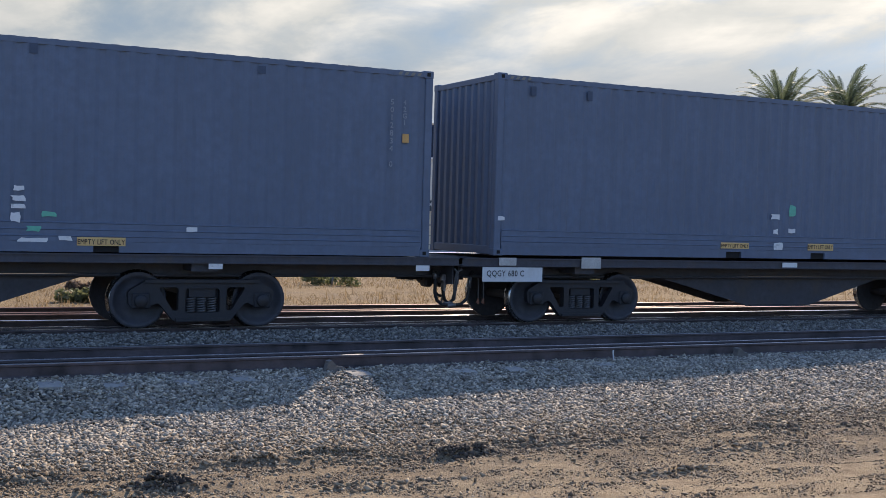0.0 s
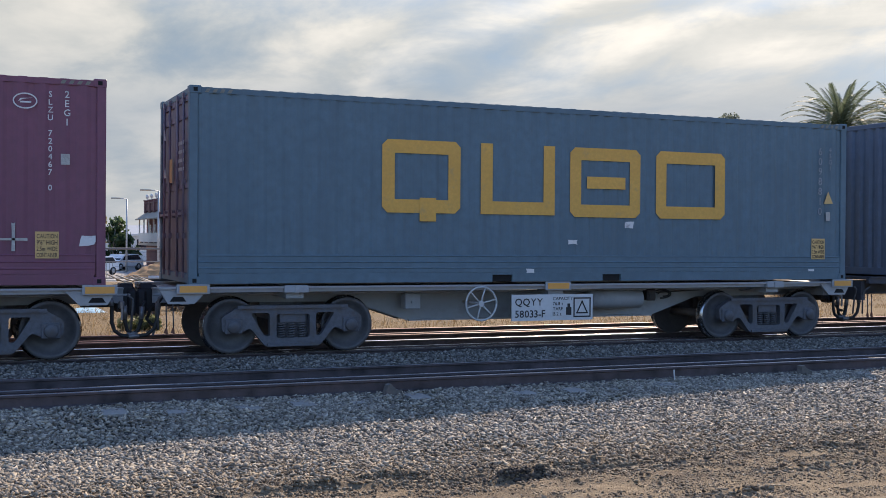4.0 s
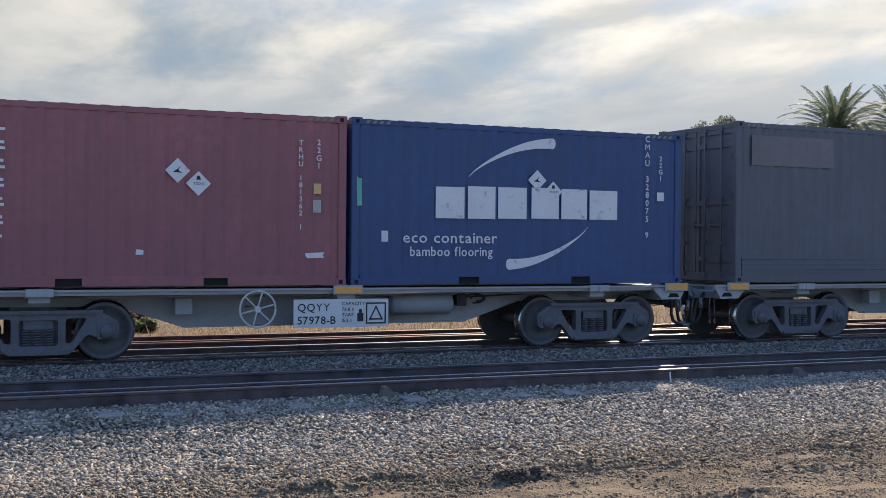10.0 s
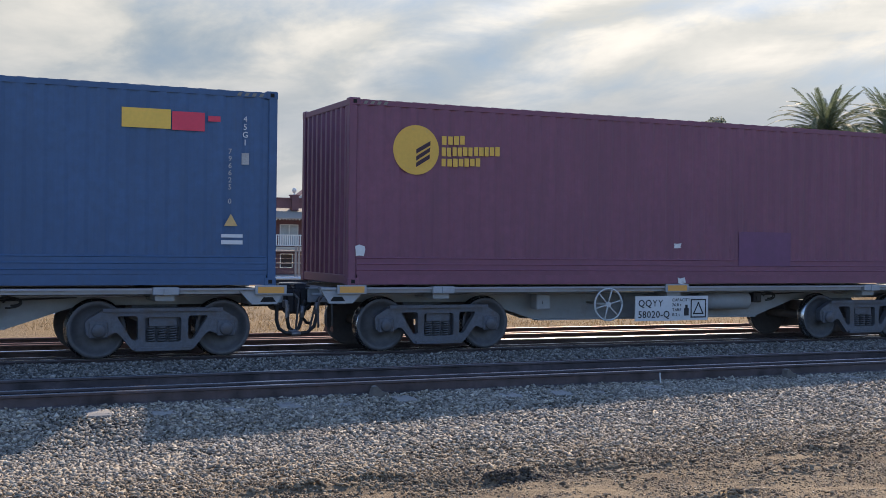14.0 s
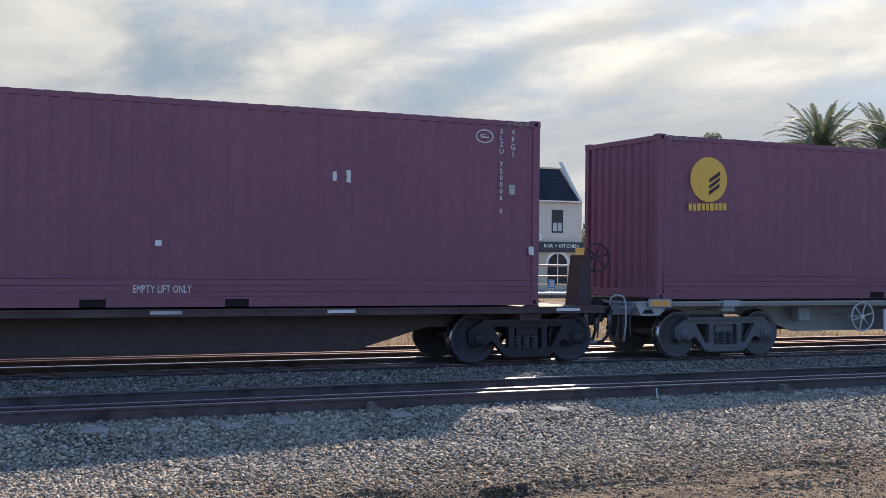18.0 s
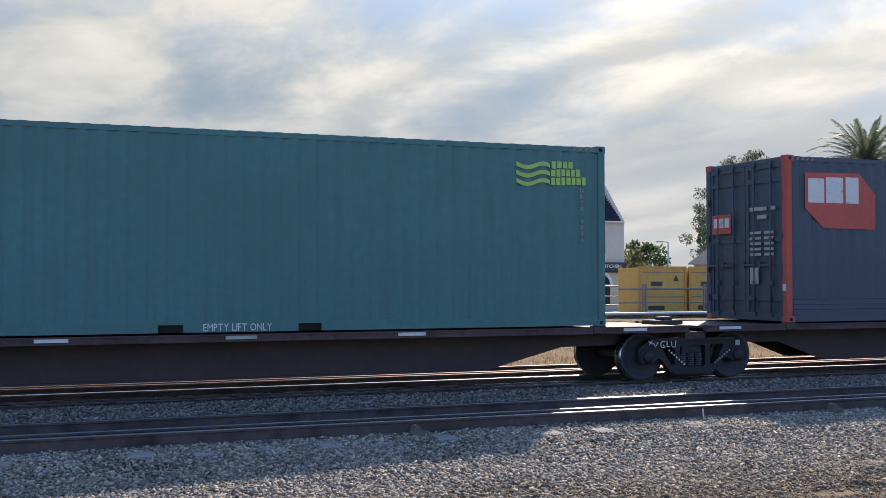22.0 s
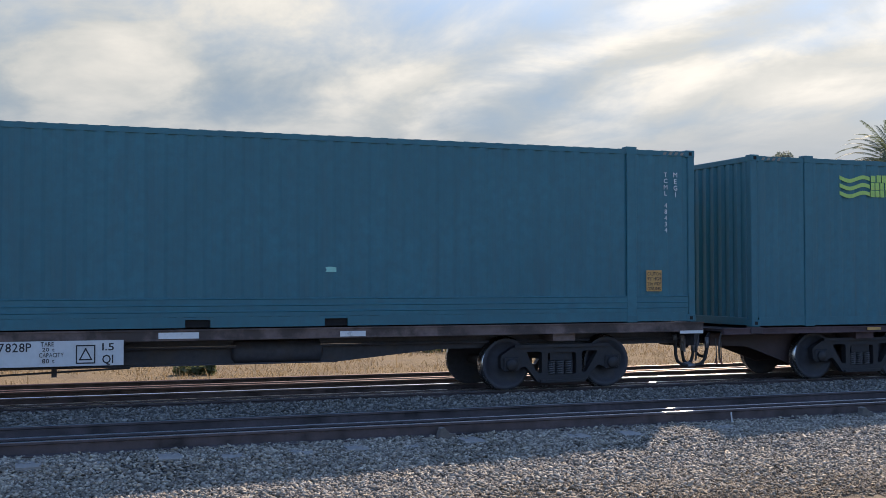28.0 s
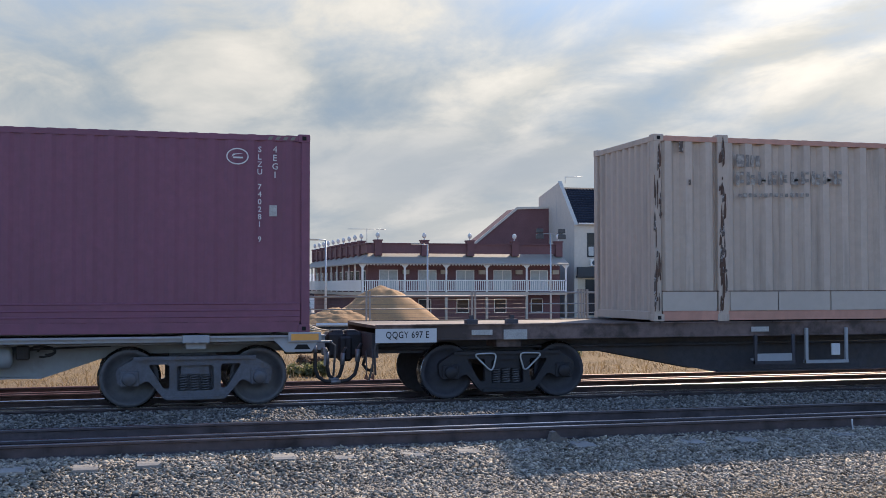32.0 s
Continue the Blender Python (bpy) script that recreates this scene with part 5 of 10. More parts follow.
def caution_plate(parent, x0, z0, x1, z1, mat):
    p = patch(parent, x0, x1, z0, z1, mat, name="caution_plate")
    h, w = z1 - z0, x1 - x0
    for i, line in enumerate(("CAUTION", "9'6\" HIGH", "2.5m WIDE", "CONTAINER")):
        lettering(p, line, x0 + 0.06 * w, z1 - (0.25 + 0.235 * i) * h, 0.235 * h, ink, -0.009, 0.88 * w)
    return p


def caution_block(parent, x0, z0, x1, z1):
    h, w = z1 - z0, x1 - x0
    for i, line in enumerate(("CAUTION", "3.0m HIGH", "2.5m WIDE", "CONTAINER")):
        lettering(parent, line, x0, z1 - (0.25 + 0.245 * i) * h, 0.26 * h, ink, -0.005, w)


def triangle_line(parent, x0, z0, x1, z1):
    bm, w = bmesh.new(), 0.012
    a, b, c = (x0, z0), (x1, z0), ((x0 + x1) / 2, z1)
    for p, q in ((a, b), (b, c), (c, a)):
        d = Vector((q[0] - p[0], 0, q[1] - p[1])).normalized() * w
        prism(bm, [(p[0] - d.z, p[1] + d.x), (p[0] + d.z, p[1] - d.x), (q[0] + d.z, q[1] - d.x), (q[0] - d.z, q[1] + d.x)], -0.007, -0.004)
    return part("warning_symbol", bm, ink, parent)


def scrawl(parent, x0, z0, x1, z1, seed):
    """Sprayed graffiti loops that spell nothing."""
    rng = random.Random(seed)
    n = max(3, round((x1 - x0) / 0.24))
    w, h = (x1 - x0) / n, z1 - z0
    for i in range(n):
        cx, cz = x0 + (i + 0.5) * w, z0 + h * rng.uniform(0.4, 0.55)
        a0, sweep, p = rng.uniform(0, 6.28), rng.uniform(3.5, 6.5) * rng.choice((-1, 1)), rng.uniform(0.7, 1.5)
        pts = []
        for k in range(15):
            t = k / 14
            a = a0 + sweep * t
            pts.append((cx + w * (0.55 * math.cos(a) + 0.35 * (t - 0.5)), -0.006, cz + 0.36 * h * math.sin(a * p) - 0.12 * h * t))
        part("graffiti", tube(bmesh.new(), pts, 0.013, 4), spray, parent)
    part("graffiti", tube(bmesh.new(), [(x0 + (x1 - x0) * k / 8, -0.006, z0 + 0.06 * h * math.sin(k * 1.1)) for k in range(9)], 0.010, 4), spray, parent)


spray = material("grey_spray_paint", (0.24, 0.24, 0.265), 0.8, vary=0.3, dirt=(0.05, 0.05, 0.055), dirt_at=(0.45, 0.65), dirt_scale=9)



torn(C2, 4.76, 4.94, 1.74, 1.84, white_vinyl)
torn(C2, 5.31, 5.38, 1.69, 1.75, white_vinyl)
torn(C2, 5.86, 6.01, 1.92, 2.0, white_vinyl)
torn(C2, 5.83, 6.03, 1.78, 1.86, white_vinyl)
torn(C2, 5.84, 6.03, 1.68, 1.74, white_vinyl)
torn(C2, 5.83, 5.97, 1.48, 1.63, white_vinyl)
torn(C2, 5.93, 6.33, 1.22, 1.28, white_vinyl)
torn(C2, 6.47, 6.66, 1.24, 1.31, white_vinyl)
torn(C2, 8.26, 8.42, 1.4, 1.48, white_vinyl)
torn(C2, 6.24, 6.44, 1.57, 1.65, green_vinyl)
torn(C2, 6.04, 6.24, 1.36, 1.44, green_vinyl)
patch(C2, 4.67, 5.33, 1.19, 1.31, yellow_vinyl, name="label")
lettering(C2, 'EMPTY LIFT ONLY', 4.68, 1.21, 0.103, ink, -0.011, 0.64)
patch(C2, 6.72, 7.39, 1.18, 1.3, yellow_vinyl, name="label")
lettering(C2, 'EMPTY LIFT ONLY', 6.73, 1.20, 0.103, ink, -0.011, 0.65)
patch(C2, 11.67, 11.78, 2.89, 3.03, orange_vinyl, name="placard")
patch(C2, 0.63, 0.73, 3.8, 3.94, vent_slate, name="vent")
patch(C2, 1.71, 1.81, 3.82, 3.99, vent_slate, name="vent")
patch(C2, 2.79, 2.89, 3.81, 4.01, vent_slate, name="vent")
patch(C2, 6.04, 6.15, 3.81, 3.95, vent_slate, name="vent")
patch(C2, 9.29, 9.4, 3.79, 3.91, vent_slate, name="vent")
torn(C3, 5.99, 6.09, 1.91, 2.01, white_vinyl)
torn(C3, 6.06, 6.24, 1.51, 1.7, white_vinyl)
torn(C3, 6.57, 6.72, 1.73, 1.81, white_vinyl)
torn(C3, 5.84, 6.02, 1.51, 1.61, white_vinyl)
torn(C3, 5.84, 6.04, 1.63, 1.74, green_vinyl)
torn(C3, 0.47, 0.64, 1.5, 1.56, green_vinyl)
patch(C3, 4.67, 5.35, 1.22, 1.33, yellow_vinyl, name="label")
lettering(C3, 'EMPTY LIFT ONLY', 4.68, 1.24, 0.094, ink, -0.011, 0.66)
patch(C3, 6.73, 7.41, 1.21, 1.32, yellow_vinyl, name="label")
lettering(C3, 'EMPTY LIFT ONLY', 6.74, 1.23, 0.094, ink, -0.011, 0.66)
patch(C3, 11.68, 11.79, 2.95, 3.09, orange_vinyl, name="placard")
patch(C3, 0.62, 0.73, 3.79, 3.95, vent_slate, name="vent")
patch(C3, 1.71, 1.81, 3.79, 3.97, vent_slate, name="vent")
patch(C3, 2.78, 2.87, 3.78, 3.95, vent_slate, name="vent")
patch(C3, 6.01, 6.12, 3.82, 3.93, vent_slate, name="vent")
patch(C3, 9.26, 9.36, 3.81, 3.97, vent_slate, name="vent")
patch(C3, 10.37, 10.46, 3.83, 3.96, vent_slate, name="vent")
patch(C3, 11.48, 11.57, 3.84, 3.98, vent_slate, name="vent")
patch(C1, 4.75, 5.41, 1.3, 1.41, yellow_vinyl, name="label")
lettering(C1, 'EMPTY LIFT ONLY', 4.76, 1.32, 0.094, ink, -0.011, 0.64)
patch(C1, 6.86, 7.51, 1.29, 1.42, yellow_vinyl, name="label")
lettering(C1, 'EMPTY LIFT ONLY', 6.87, 1.32, 0.111, ink, -0.011, 0.62)
torn(C1, 0.06, 0.19, 1.7, 1.77, white_vinyl)
torn(C1, 5.92, 6.13, 1.86, 1.96, white_vinyl)
torn(C1, 5.98, 6.11, 1.58, 1.69, white_vinyl)
torn(C1, 6.36, 6.53, 1.61, 1.7, white_vinyl)
torn(C1, 6.01, 6.24, 1.29, 1.43, white_vinyl)
torn(C1, 6.36, 6.53, 1.93, 2.15, green_vinyl)
for x in (0.68, 1.80):
    patch(C1, x - 0.05, x + 0.05, 3.80, 3.96, vent_slate, name="vent")
down_letters(C2, '5012834 0', 11.48, 3.48, 0.129, faint_ink, -0.005, 0.952)
down_letters(C2, '42G1', 11.70, 3.49, 0.113, faint_ink, -0.005, 0.952)
down_letters(C3, '5012834 0', 11.50, 3.50, 0.160, faint_ink, -0.005, 0.952)
down_letters(C3, '42G1', 11.72, 3.55, 0.117, faint_ink, -0.005, 0.952)
ring_block(CQ, 2.97, 2.12, 4.30, 3.26)
ring_block(CQ, 6.30, 2.10, 7.67, 3.26)
ring_block(CQ, 7.99, 2.10, 9.43, 3.26)
u_block(CQ, 4.66, 2.12, 6.01, 3.26)
patch(CQ, 3.6, 3.88, 1.99, 2.36, orange_paint, -0.009, 'emblem')
patch(CQ, 6.62, 7.37, 2.58, 2.78, orange_paint, -0.009, 'emblem')
down_letters(CQ, '6098810', 11.57, 3.32, 0.193, faint_ink, -0.005, 0.952)
down_letters(CQ, '45G1', 11.80, 3.38, 0.119, faint_ink, -0.005, 0.952)
poly(CQ, [(11.66, 2.42), (11.87, 2.43), (11.76, 2.65)], yellow_vinyl)
patch(CQ, 11.71, 11.81, 2.11, 2.27, pale_ink)
caution_plate(CQ, 11.38, 1.40, 11.69, 1.78, yellow_vinyl)
torn(CQ, 6.27, 6.45, 1.64, 1.73, white_vinyl)
torn(CQ, 7.37, 7.55, 1.92, 2.04, white_vinyl)
torn(CQ, 5.49, 5.64, 1.17, 1.24, white_vinyl)
torn(CQ, 11.3, 11.45, 1.18, 1.22, white_vinyl)
disc(CA, 1.14, 3.12, 0.37, emblem_yellow)
poly(CA, [(1.15, 3.06), (1.15, 3.13), (1.38, 3.26), (1.38, 3.20)], slash_ink, -0.009)
poly(CA, [(1.15, 2.96), (1.15, 3.03), (1.38, 3.16), (1.38, 3.09)], slash_ink, -0.009)
poly(CA, [(1.14, 2.86), (1.15, 2.93), (1.38, 3.06), (1.38, 2.99)], slash_ink, -0.009)
patch(CA, 1.59, 1.67, 3.23, 3.36, emblem_yellow, name="emblem")
patch(CA, 1.7, 1.78, 3.23, 3.36, emblem_yellow, name="emblem")
patch(CA, 1.8, 1.89, 3.24, 3.37, emblem_yellow, name="emblem")
patch(CA, 1.91, 1.99, 3.24, 3.37, emblem_yellow, name="emblem")
patch(CA, 1.59, 1.66, 3.05, 3.17, emblem_yellow, name="emblem")
patch(CA, 1.68, 1.75, 3.06, 3.17, emblem_yellow, name="emblem")
patch(CA, 1.77, 1.85, 3.06, 3.18, emblem_yellow, name="emblem")
patch(CA, 1.87, 1.94, 3.06, 3.18, emblem_yellow, name="emblem")
patch(CA, 1.96, 2.04, 3.07, 3.18, emblem_yellow, name="emblem")
patch(CA, 2.06, 2.13, 3.07, 3.19, emblem_yellow, name="emblem")
patch(CA, 2.15, 2.23, 3.08, 3.19, emblem_yellow, name="emblem")
patch(CA, 2.25, 2.32, 3.08, 3.19, emblem_yellow, name="emblem")
patch(CA, 2.34, 2.42, 3.08, 3.2, emblem_yellow, name="emblem")
patch(CA, 2.44, 2.51, 3.09, 3.2, emblem_yellow, name="emblem")
patch(CA, 2.54, 2.61, 3.09, 3.21, emblem_yellow, name="emblem")
patch(CA, 1.58, 1.66, 2.88, 2.99, emblem_yellow, name="emblem")
patch(CA, 1.68, 1.76, 2.88, 3.0, emblem_yellow, name="emblem")
patch(CA, 1.78, 1.86, 2.89, 3.0, emblem_yellow, name="emblem")
patch(CA, 1.88, 1.96, 2.89, 3.0, emblem_yellow, name="emblem")
patch(CA, 1.98, 2.06, 2.89, 3.01, emblem_yellow, name="emblem")
patch(CA, 2.08, 2.16, 2.9, 3.01, emblem_yellow, name="emblem")
patch(CA, 2.18, 2.26, 2.9, 3.02, emblem_yellow, name="emblem")
disc(P9, 1.11, 3.15, 0.39, emblem_yellow)
poly(P9, [(1.11, 3.09), (1.11, 3.16), (1.35, 3.30), (1.35, 3.23)], slash_ink, -0.009)
poly(P9, [(1.11, 2.98), (1.11, 3.05), (1.35, 3.20), (1.34, 3.13)], slash_ink, -0.009)
poly(P9, [(1.11, 2.88), (1.11, 2.95), (1.34, 3.09), (1.34, 3.02)], slash_ink, -0.009)
patch(P9, 1.55, 1.63, 3.25, 3.39, emblem_yellow, name="emblem")
patch(P9, 1.66, 1.74, 3.26, 3.39, emblem_yellow, name="emblem")
patch(P9, 1.76, 1.85, 3.26, 3.4, emblem_yellow, name="emblem")
patch(P9, 1.87, 1.95, 3.27, 3.41, emblem_yellow, name="emblem")
patch(P9, 1.55, 1.62, 3.07, 3.21, emblem_yellow, name="emblem")
patch(P9, 1.64, 1.71, 3.07, 3.21, emblem_yellow, name="emblem")
patch(P9, 1.74, 1.81, 3.08, 3.22, emblem_yellow, name="emblem")
patch(P9, 1.83, 1.9, 3.08, 3.22, emblem_yellow, name="emblem")
patch(P9, 1.92, 2.0, 3.09, 3.23, emblem_yellow, name="emblem")
patch(P9, 2.02, 2.09, 3.09, 3.23, emblem_yellow, name="emblem")
patch(P9, 2.12, 2.19, 3.1, 3.24, emblem_yellow, name="emblem")
patch(P9, 2.21, 2.29, 3.1, 3.24, emblem_yellow, name="emblem")
patch(P9, 2.31, 2.38, 3.1, 3.25, emblem_yellow, name="emblem")
patch(P9, 2.4, 2.48, 3.11, 3.25, emblem_yellow, name="emblem")
patch(P9, 2.5, 2.58, 3.11, 3.26, emblem_yellow, name="emblem")
patch(P9, 1.55, 1.62, 2.91, 3.03, emblem_yellow, name="emblem")
patch(P9, 1.65, 1.73, 2.91, 3.03, emblem_yellow, name="emblem")
patch(P9, 1.75, 1.83, 2.91, 3.04, emblem_yellow, name="emblem")
patch(P9, 1.85, 1.93, 2.92, 3.04, emblem_yellow, name="emblem")
patch(P9, 1.95, 2.03, 2.92, 3.05, emblem_yellow, name="emblem")
patch(P9, 2.05, 2.13, 2.93, 3.05, emblem_yellow, name="emblem")
patch(P9, 2.15, 2.23, 2.93, 3.06, emblem_yellow, name="emblem")
disc(P11, 1.08, 3.15, 0.40, emblem_yellow)
poly(P11, [(1.09, 3.09), (1.09, 3.16), (1.32, 3.31), (1.32, 3.23)], slash_ink, -0.009)
poly(P11, [(1.09, 2.98), (1.09, 3.05), (1.32, 3.20), (1.31, 3.13)], slash_ink, -0.009)
poly(P11, [(1.08, 2.87), (1.08, 2.94), (1.31, 3.09), (1.31, 3.02)], slash_ink, -0.009)
patch(P11, 0.65, 0.72, 2.59, 2.71, emblem_yellow, name="emblem")
patch(P11, 0.74, 0.81, 2.59, 2.71, emblem_yellow, name="emblem")
patch(P11, 0.83, 0.91, 2.59, 2.72, emblem_yellow, name="emblem")
patch(P11, 0.93, 1.0, 2.6, 2.72, emblem_yellow, name="emblem")
patch(P11, 1.02, 1.09, 2.6, 2.72, emblem_yellow, name="emblem")
patch(P11, 1.11, 1.19, 2.6, 2.73, emblem_yellow, name="emblem")
patch(P11, 1.21, 1.28, 2.61, 2.73, emblem_yellow, name="emblem")
patch(P11, 1.3, 1.38, 2.61, 2.74, emblem_yellow, name="emblem")
patch(P11, 1.4, 1.47, 2.61, 2.74, emblem_yellow, name="emblem")
disc(U1, 1.13, 3.21, 0.37, emblem_yellow)
poly(U1, [(1.13, 3.15), (1.13, 3.21), (1.37, 3.35), (1.37, 3.28)], slash_ink, -0.009)
poly(U1, [(1.13, 3.05), (1.13, 3.11), (1.37, 3.25), (1.37, 3.18)], slash_ink, -0.009)
poly(U1, [(1.13, 2.95), (1.13, 3.01), (1.37, 3.15), (1.37, 3.08)], slash_ink, -0.009)
patch(U1, 1.57, 1.66, 3.3, 3.43, emblem_yellow, name="emblem")
patch(U1, 1.68, 1.76, 3.31, 3.43, emblem_yellow, name="emblem")
patch(U1, 1.79, 1.87, 3.31, 3.44, emblem_yellow, name="emblem")
patch(U1, 1.9, 1.98, 3.32, 3.44, emblem_yellow, name="emblem")
patch(U1, 1.57, 1.64, 3.12, 3.25, emblem_yellow, name="emblem")
patch(U1, 1.66, 1.73, 3.12, 3.25, emblem_yellow, name="emblem")
patch(U1, 1.76, 1.83, 3.12, 3.26, emblem_yellow, name="emblem")
patch(U1, 1.85, 1.92, 3.13, 3.26, emblem_yellow, name="emblem")
patch(U1, 1.94, 2.02, 3.13, 3.27, emblem_yellow, name="emblem")
patch(U1, 2.04, 2.11, 3.14, 3.27, emblem_yellow, name="emblem")
patch(U1, 2.13, 2.21, 3.14, 3.27, emblem_yellow, name="emblem")
patch(U1, 2.23, 2.3, 3.14, 3.28, emblem_yellow, name="emblem")
patch(U1, 2.32, 2.4, 3.15, 3.28, emblem_yellow, name="emblem")
patch(U1, 2.42, 2.5, 3.15, 3.29, emblem_yellow, name="emblem")
patch(U1, 2.52, 2.59, 3.16, 3.29, emblem_yellow, name="emblem")
patch(U1, 1.57, 1.65, 2.95, 3.07, emblem_yellow, name="emblem")
patch(U1, 1.67, 1.75, 2.95, 3.08, emblem_yellow, name="emblem")
patch(U1, 1.77, 1.85, 2.96, 3.08, emblem_yellow, name="emblem")
patch(U1, 1.87, 1.95, 2.96, 3.08, emblem_yellow, name="emblem")
patch(U1, 1.97, 2.05, 2.96, 3.09, emblem_yellow, name="emblem")
patch(U1, 2.08, 2.16, 2.97, 3.09, emblem_yellow, name="emblem")
patch(U1, 2.18, 2.26, 2.97, 3.1, emblem_yellow, name="emblem")
disc(U4, 1.11, 3.06, 0.39, emblem_pale)
poly(U4, [(1.12, 3.00), (1.12, 3.06), (1.35, 3.20), (1.35, 3.13)], slash_ink, -0.009)
poly(U4, [(1.11, 2.89), (1.12, 2.96), (1.34, 3.10), (1.34, 3.03)], slash_ink, -0.009)
poly(U4, [(1.11, 2.79), (1.11, 2.86), (1.34, 2.99), (1.34, 2.92)], slash_ink, -0.009)
patch(U4, 1.56, 1.64, 3.18, 3.31, emblem_pale, name="emblem")
patch(U4, 1.67, 1.75, 3.18, 3.31, emblem_pale, name="emblem")
patch(U4, 1.77, 1.85, 3.18, 3.31, emblem_pale, name="emblem")
patch(U4, 1.88, 1.96, 3.19, 3.32, emblem_pale, name="emblem")
patch(U4, 1.56, 1.63, 2.99, 3.12, emblem_pale, name="emblem")
patch(U4, 1.65, 1.73, 2.99, 3.12, emblem_pale, name="emblem")
patch(U4, 1.75, 1.82, 3.0, 3.13, emblem_pale, name="emblem")
patch(U4, 1.84, 1.92, 3.0, 3.13, emblem_pale, name="emblem")
patch(U4, 1.94, 2.01, 3.0, 3.13, emblem_pale, name="emblem")
patch(U4, 2.03, 2.11, 3.0, 3.13, emblem_pale, name="emblem")
patch(U4, 2.13, 2.2, 3.0, 3.14, emblem_pale, name="emblem")
patch(U4, 2.22, 2.3, 3.01, 3.14, emblem_pale, name="emblem")
patch(U4, 2.32, 2.4, 3.01, 3.14, emblem_pale, name="emblem")
patch(U4, 2.42, 2.49, 3.01, 3.14, emblem_pale, name="emblem")
patch(U4, 2.51, 2.59, 3.01, 3.15, emblem_pale, name="emblem")
patch(U4, 1.56, 1.63, 2.84, 2.96, emblem_pale, name="emblem")
patch(U4, 1.66, 1.74, 2.84, 2.96, emblem_pale, name="emblem")
patch(U4, 1.76, 1.84, 2.84, 2.96, emblem_pale, name="emblem")
patch(U4, 1.86, 1.94, 2.84, 2.97, emblem_pale, name="emblem")
patch(U4, 1.96, 2.04, 2.84, 2.97, emblem_pale, name="emblem")
patch(U4, 2.06, 2.14, 2.85, 2.97, emblem_pale, name="emblem")
patch(U4, 2.17, 2.25, 2.85, 2.97, emblem_pale, name="emblem")
oval_mark(CA, 4.98, 3.56, 5.14, 3.67)
down_letters(CA, 'SLZU 720467 0', 5.31, 3.63, 0.113, white_vinyl, -0.005, 0.952)
down_letters(CA, '2EG1', 5.53, 3.63, 0.134, white_vinyl, -0.005, 0.952)
patch(CA, 5.45, 5.57, 2.7, 2.85, pale_ink)
caution_plate(CA, 5.12, 1.40, 5.43, 1.77, yellow_vinyl)
torn(CA, 2.97, 3.09, 1.59, 1.73, white_vinyl)
torn(CA, 3.64, 3.72, 1.95, 2.0, white_vinyl)
torn(CA, 4.81, 4.86, 1.5, 1.89, pale_ink)
torn(CA, 4.63, 5.02, 1.64, 1.68, pale_ink)
torn(CA, 5.7, 5.92, 1.57, 1.72, white_vinyl)
torn(CA, 0.04, 0.09, 1.58, 1.66, white_vinyl)
torn(CA, 0.2, 0.28, 1.56, 1.68, white_vinyl)
torn(CA, 3.87, 3.91, 2.29, 2.75, faint_ink)
torn(CA, 4.0, 4.04, 2.27, 2.77, faint_ink)
torn(CA, 4.13, 4.18, 2.31, 2.75, faint_ink)
torn(CA, 4.26, 4.31, 2.26, 2.74, faint_ink)
torn(CA, 4.34, 4.39, 2.39, 2.53, faint_ink)
oval_mark(P9, 11.21, 3.59, 11.39, 3.69)
down_letters(P9, 'SLZU 740099 2', 11.46, 3.63, 0.113, white_vinyl, -0.005, 0.952)
down_letters(P9, '4EG1', 11.68, 3.63, 0.126, white_vinyl, -0.005, 0.952)
patch(P9, 11.6, 11.72, 2.73, 2.88, yellow_vinyl)
torn(P9, 6.01, 6.17, 1.65, 1.74, white_vinyl)
torn(P9, 6.1, 6.27, 1.02, 1.14, white_vinyl)
torn(P9, 0.11, 0.28, 1.47, 1.65, white_vinyl)
torn(P9, 11.91, 12.0, 1.42, 1.54, white_vinyl)
patch(P9, 7.41, 8.59, 1.34, 1.96, patched_plum, name="repaint_patch")
oval_mark(P11, 11.16, 3.60, 11.32, 3.70)
down_letters(P11, 'SLZU 740470 3', 11.48, 3.65, 0.113, white_vinyl, -0.005, 0.952)
down_letters(P11, '4TG1', 11.69, 3.66, 0.122, white_vinyl, -0.005, 0.952)
patch(P11, 11.62, 11.74, 2.74, 2.9, pale_ink)
lettering(P11, 'EMPTY LIFT ONLY', 5.74, 1.20, 0.143, white_vinyl, -0.005, 0.82)
torn(P11, 10.67, 11.04, 2.74, 2.98, patched_plum)
torn(P11, 11.13, 11.42, 2.72, 2.97, patched_plum)
oval_mark(U1, 11.16, 3.68, 11.32, 3.79)
down_letters(U1, 'SLZU 750006 0', 11.47, 3.74, 0.114, white_vinyl, -0.005, 0.952)
down_letters(U1, '4FG1', 11.68, 3.73, 0.127, white_vinyl, -0.005, 0.952)
patch(U1, 11.61, 11.72, 2.75, 2.91, pale_ink)
lettering(U1, 'EMPTY LIFT ONLY', 5.62, 1.15, 0.157, white_vinyl, -0.005, 0.83)
torn(U1, 5.91, 6.01, 1.82, 1.91, white_vinyl)
torn(U1, 11.99, 12.09, 1.75, 1.91, white_vinyl)
torn(U1, 8.58, 8.65, 2.85, 3.01, white_vinyl)
torn(U1, 8.8, 8.88, 2.84, 3.03, white_vinyl)
oval_mark(U4, 11.16, 3.50, 11.34, 3.61)
down_letters(U4, 'SLZU 740052 3', 11.50, 3.57, 0.114, white_vinyl, -0.005, 0.952)
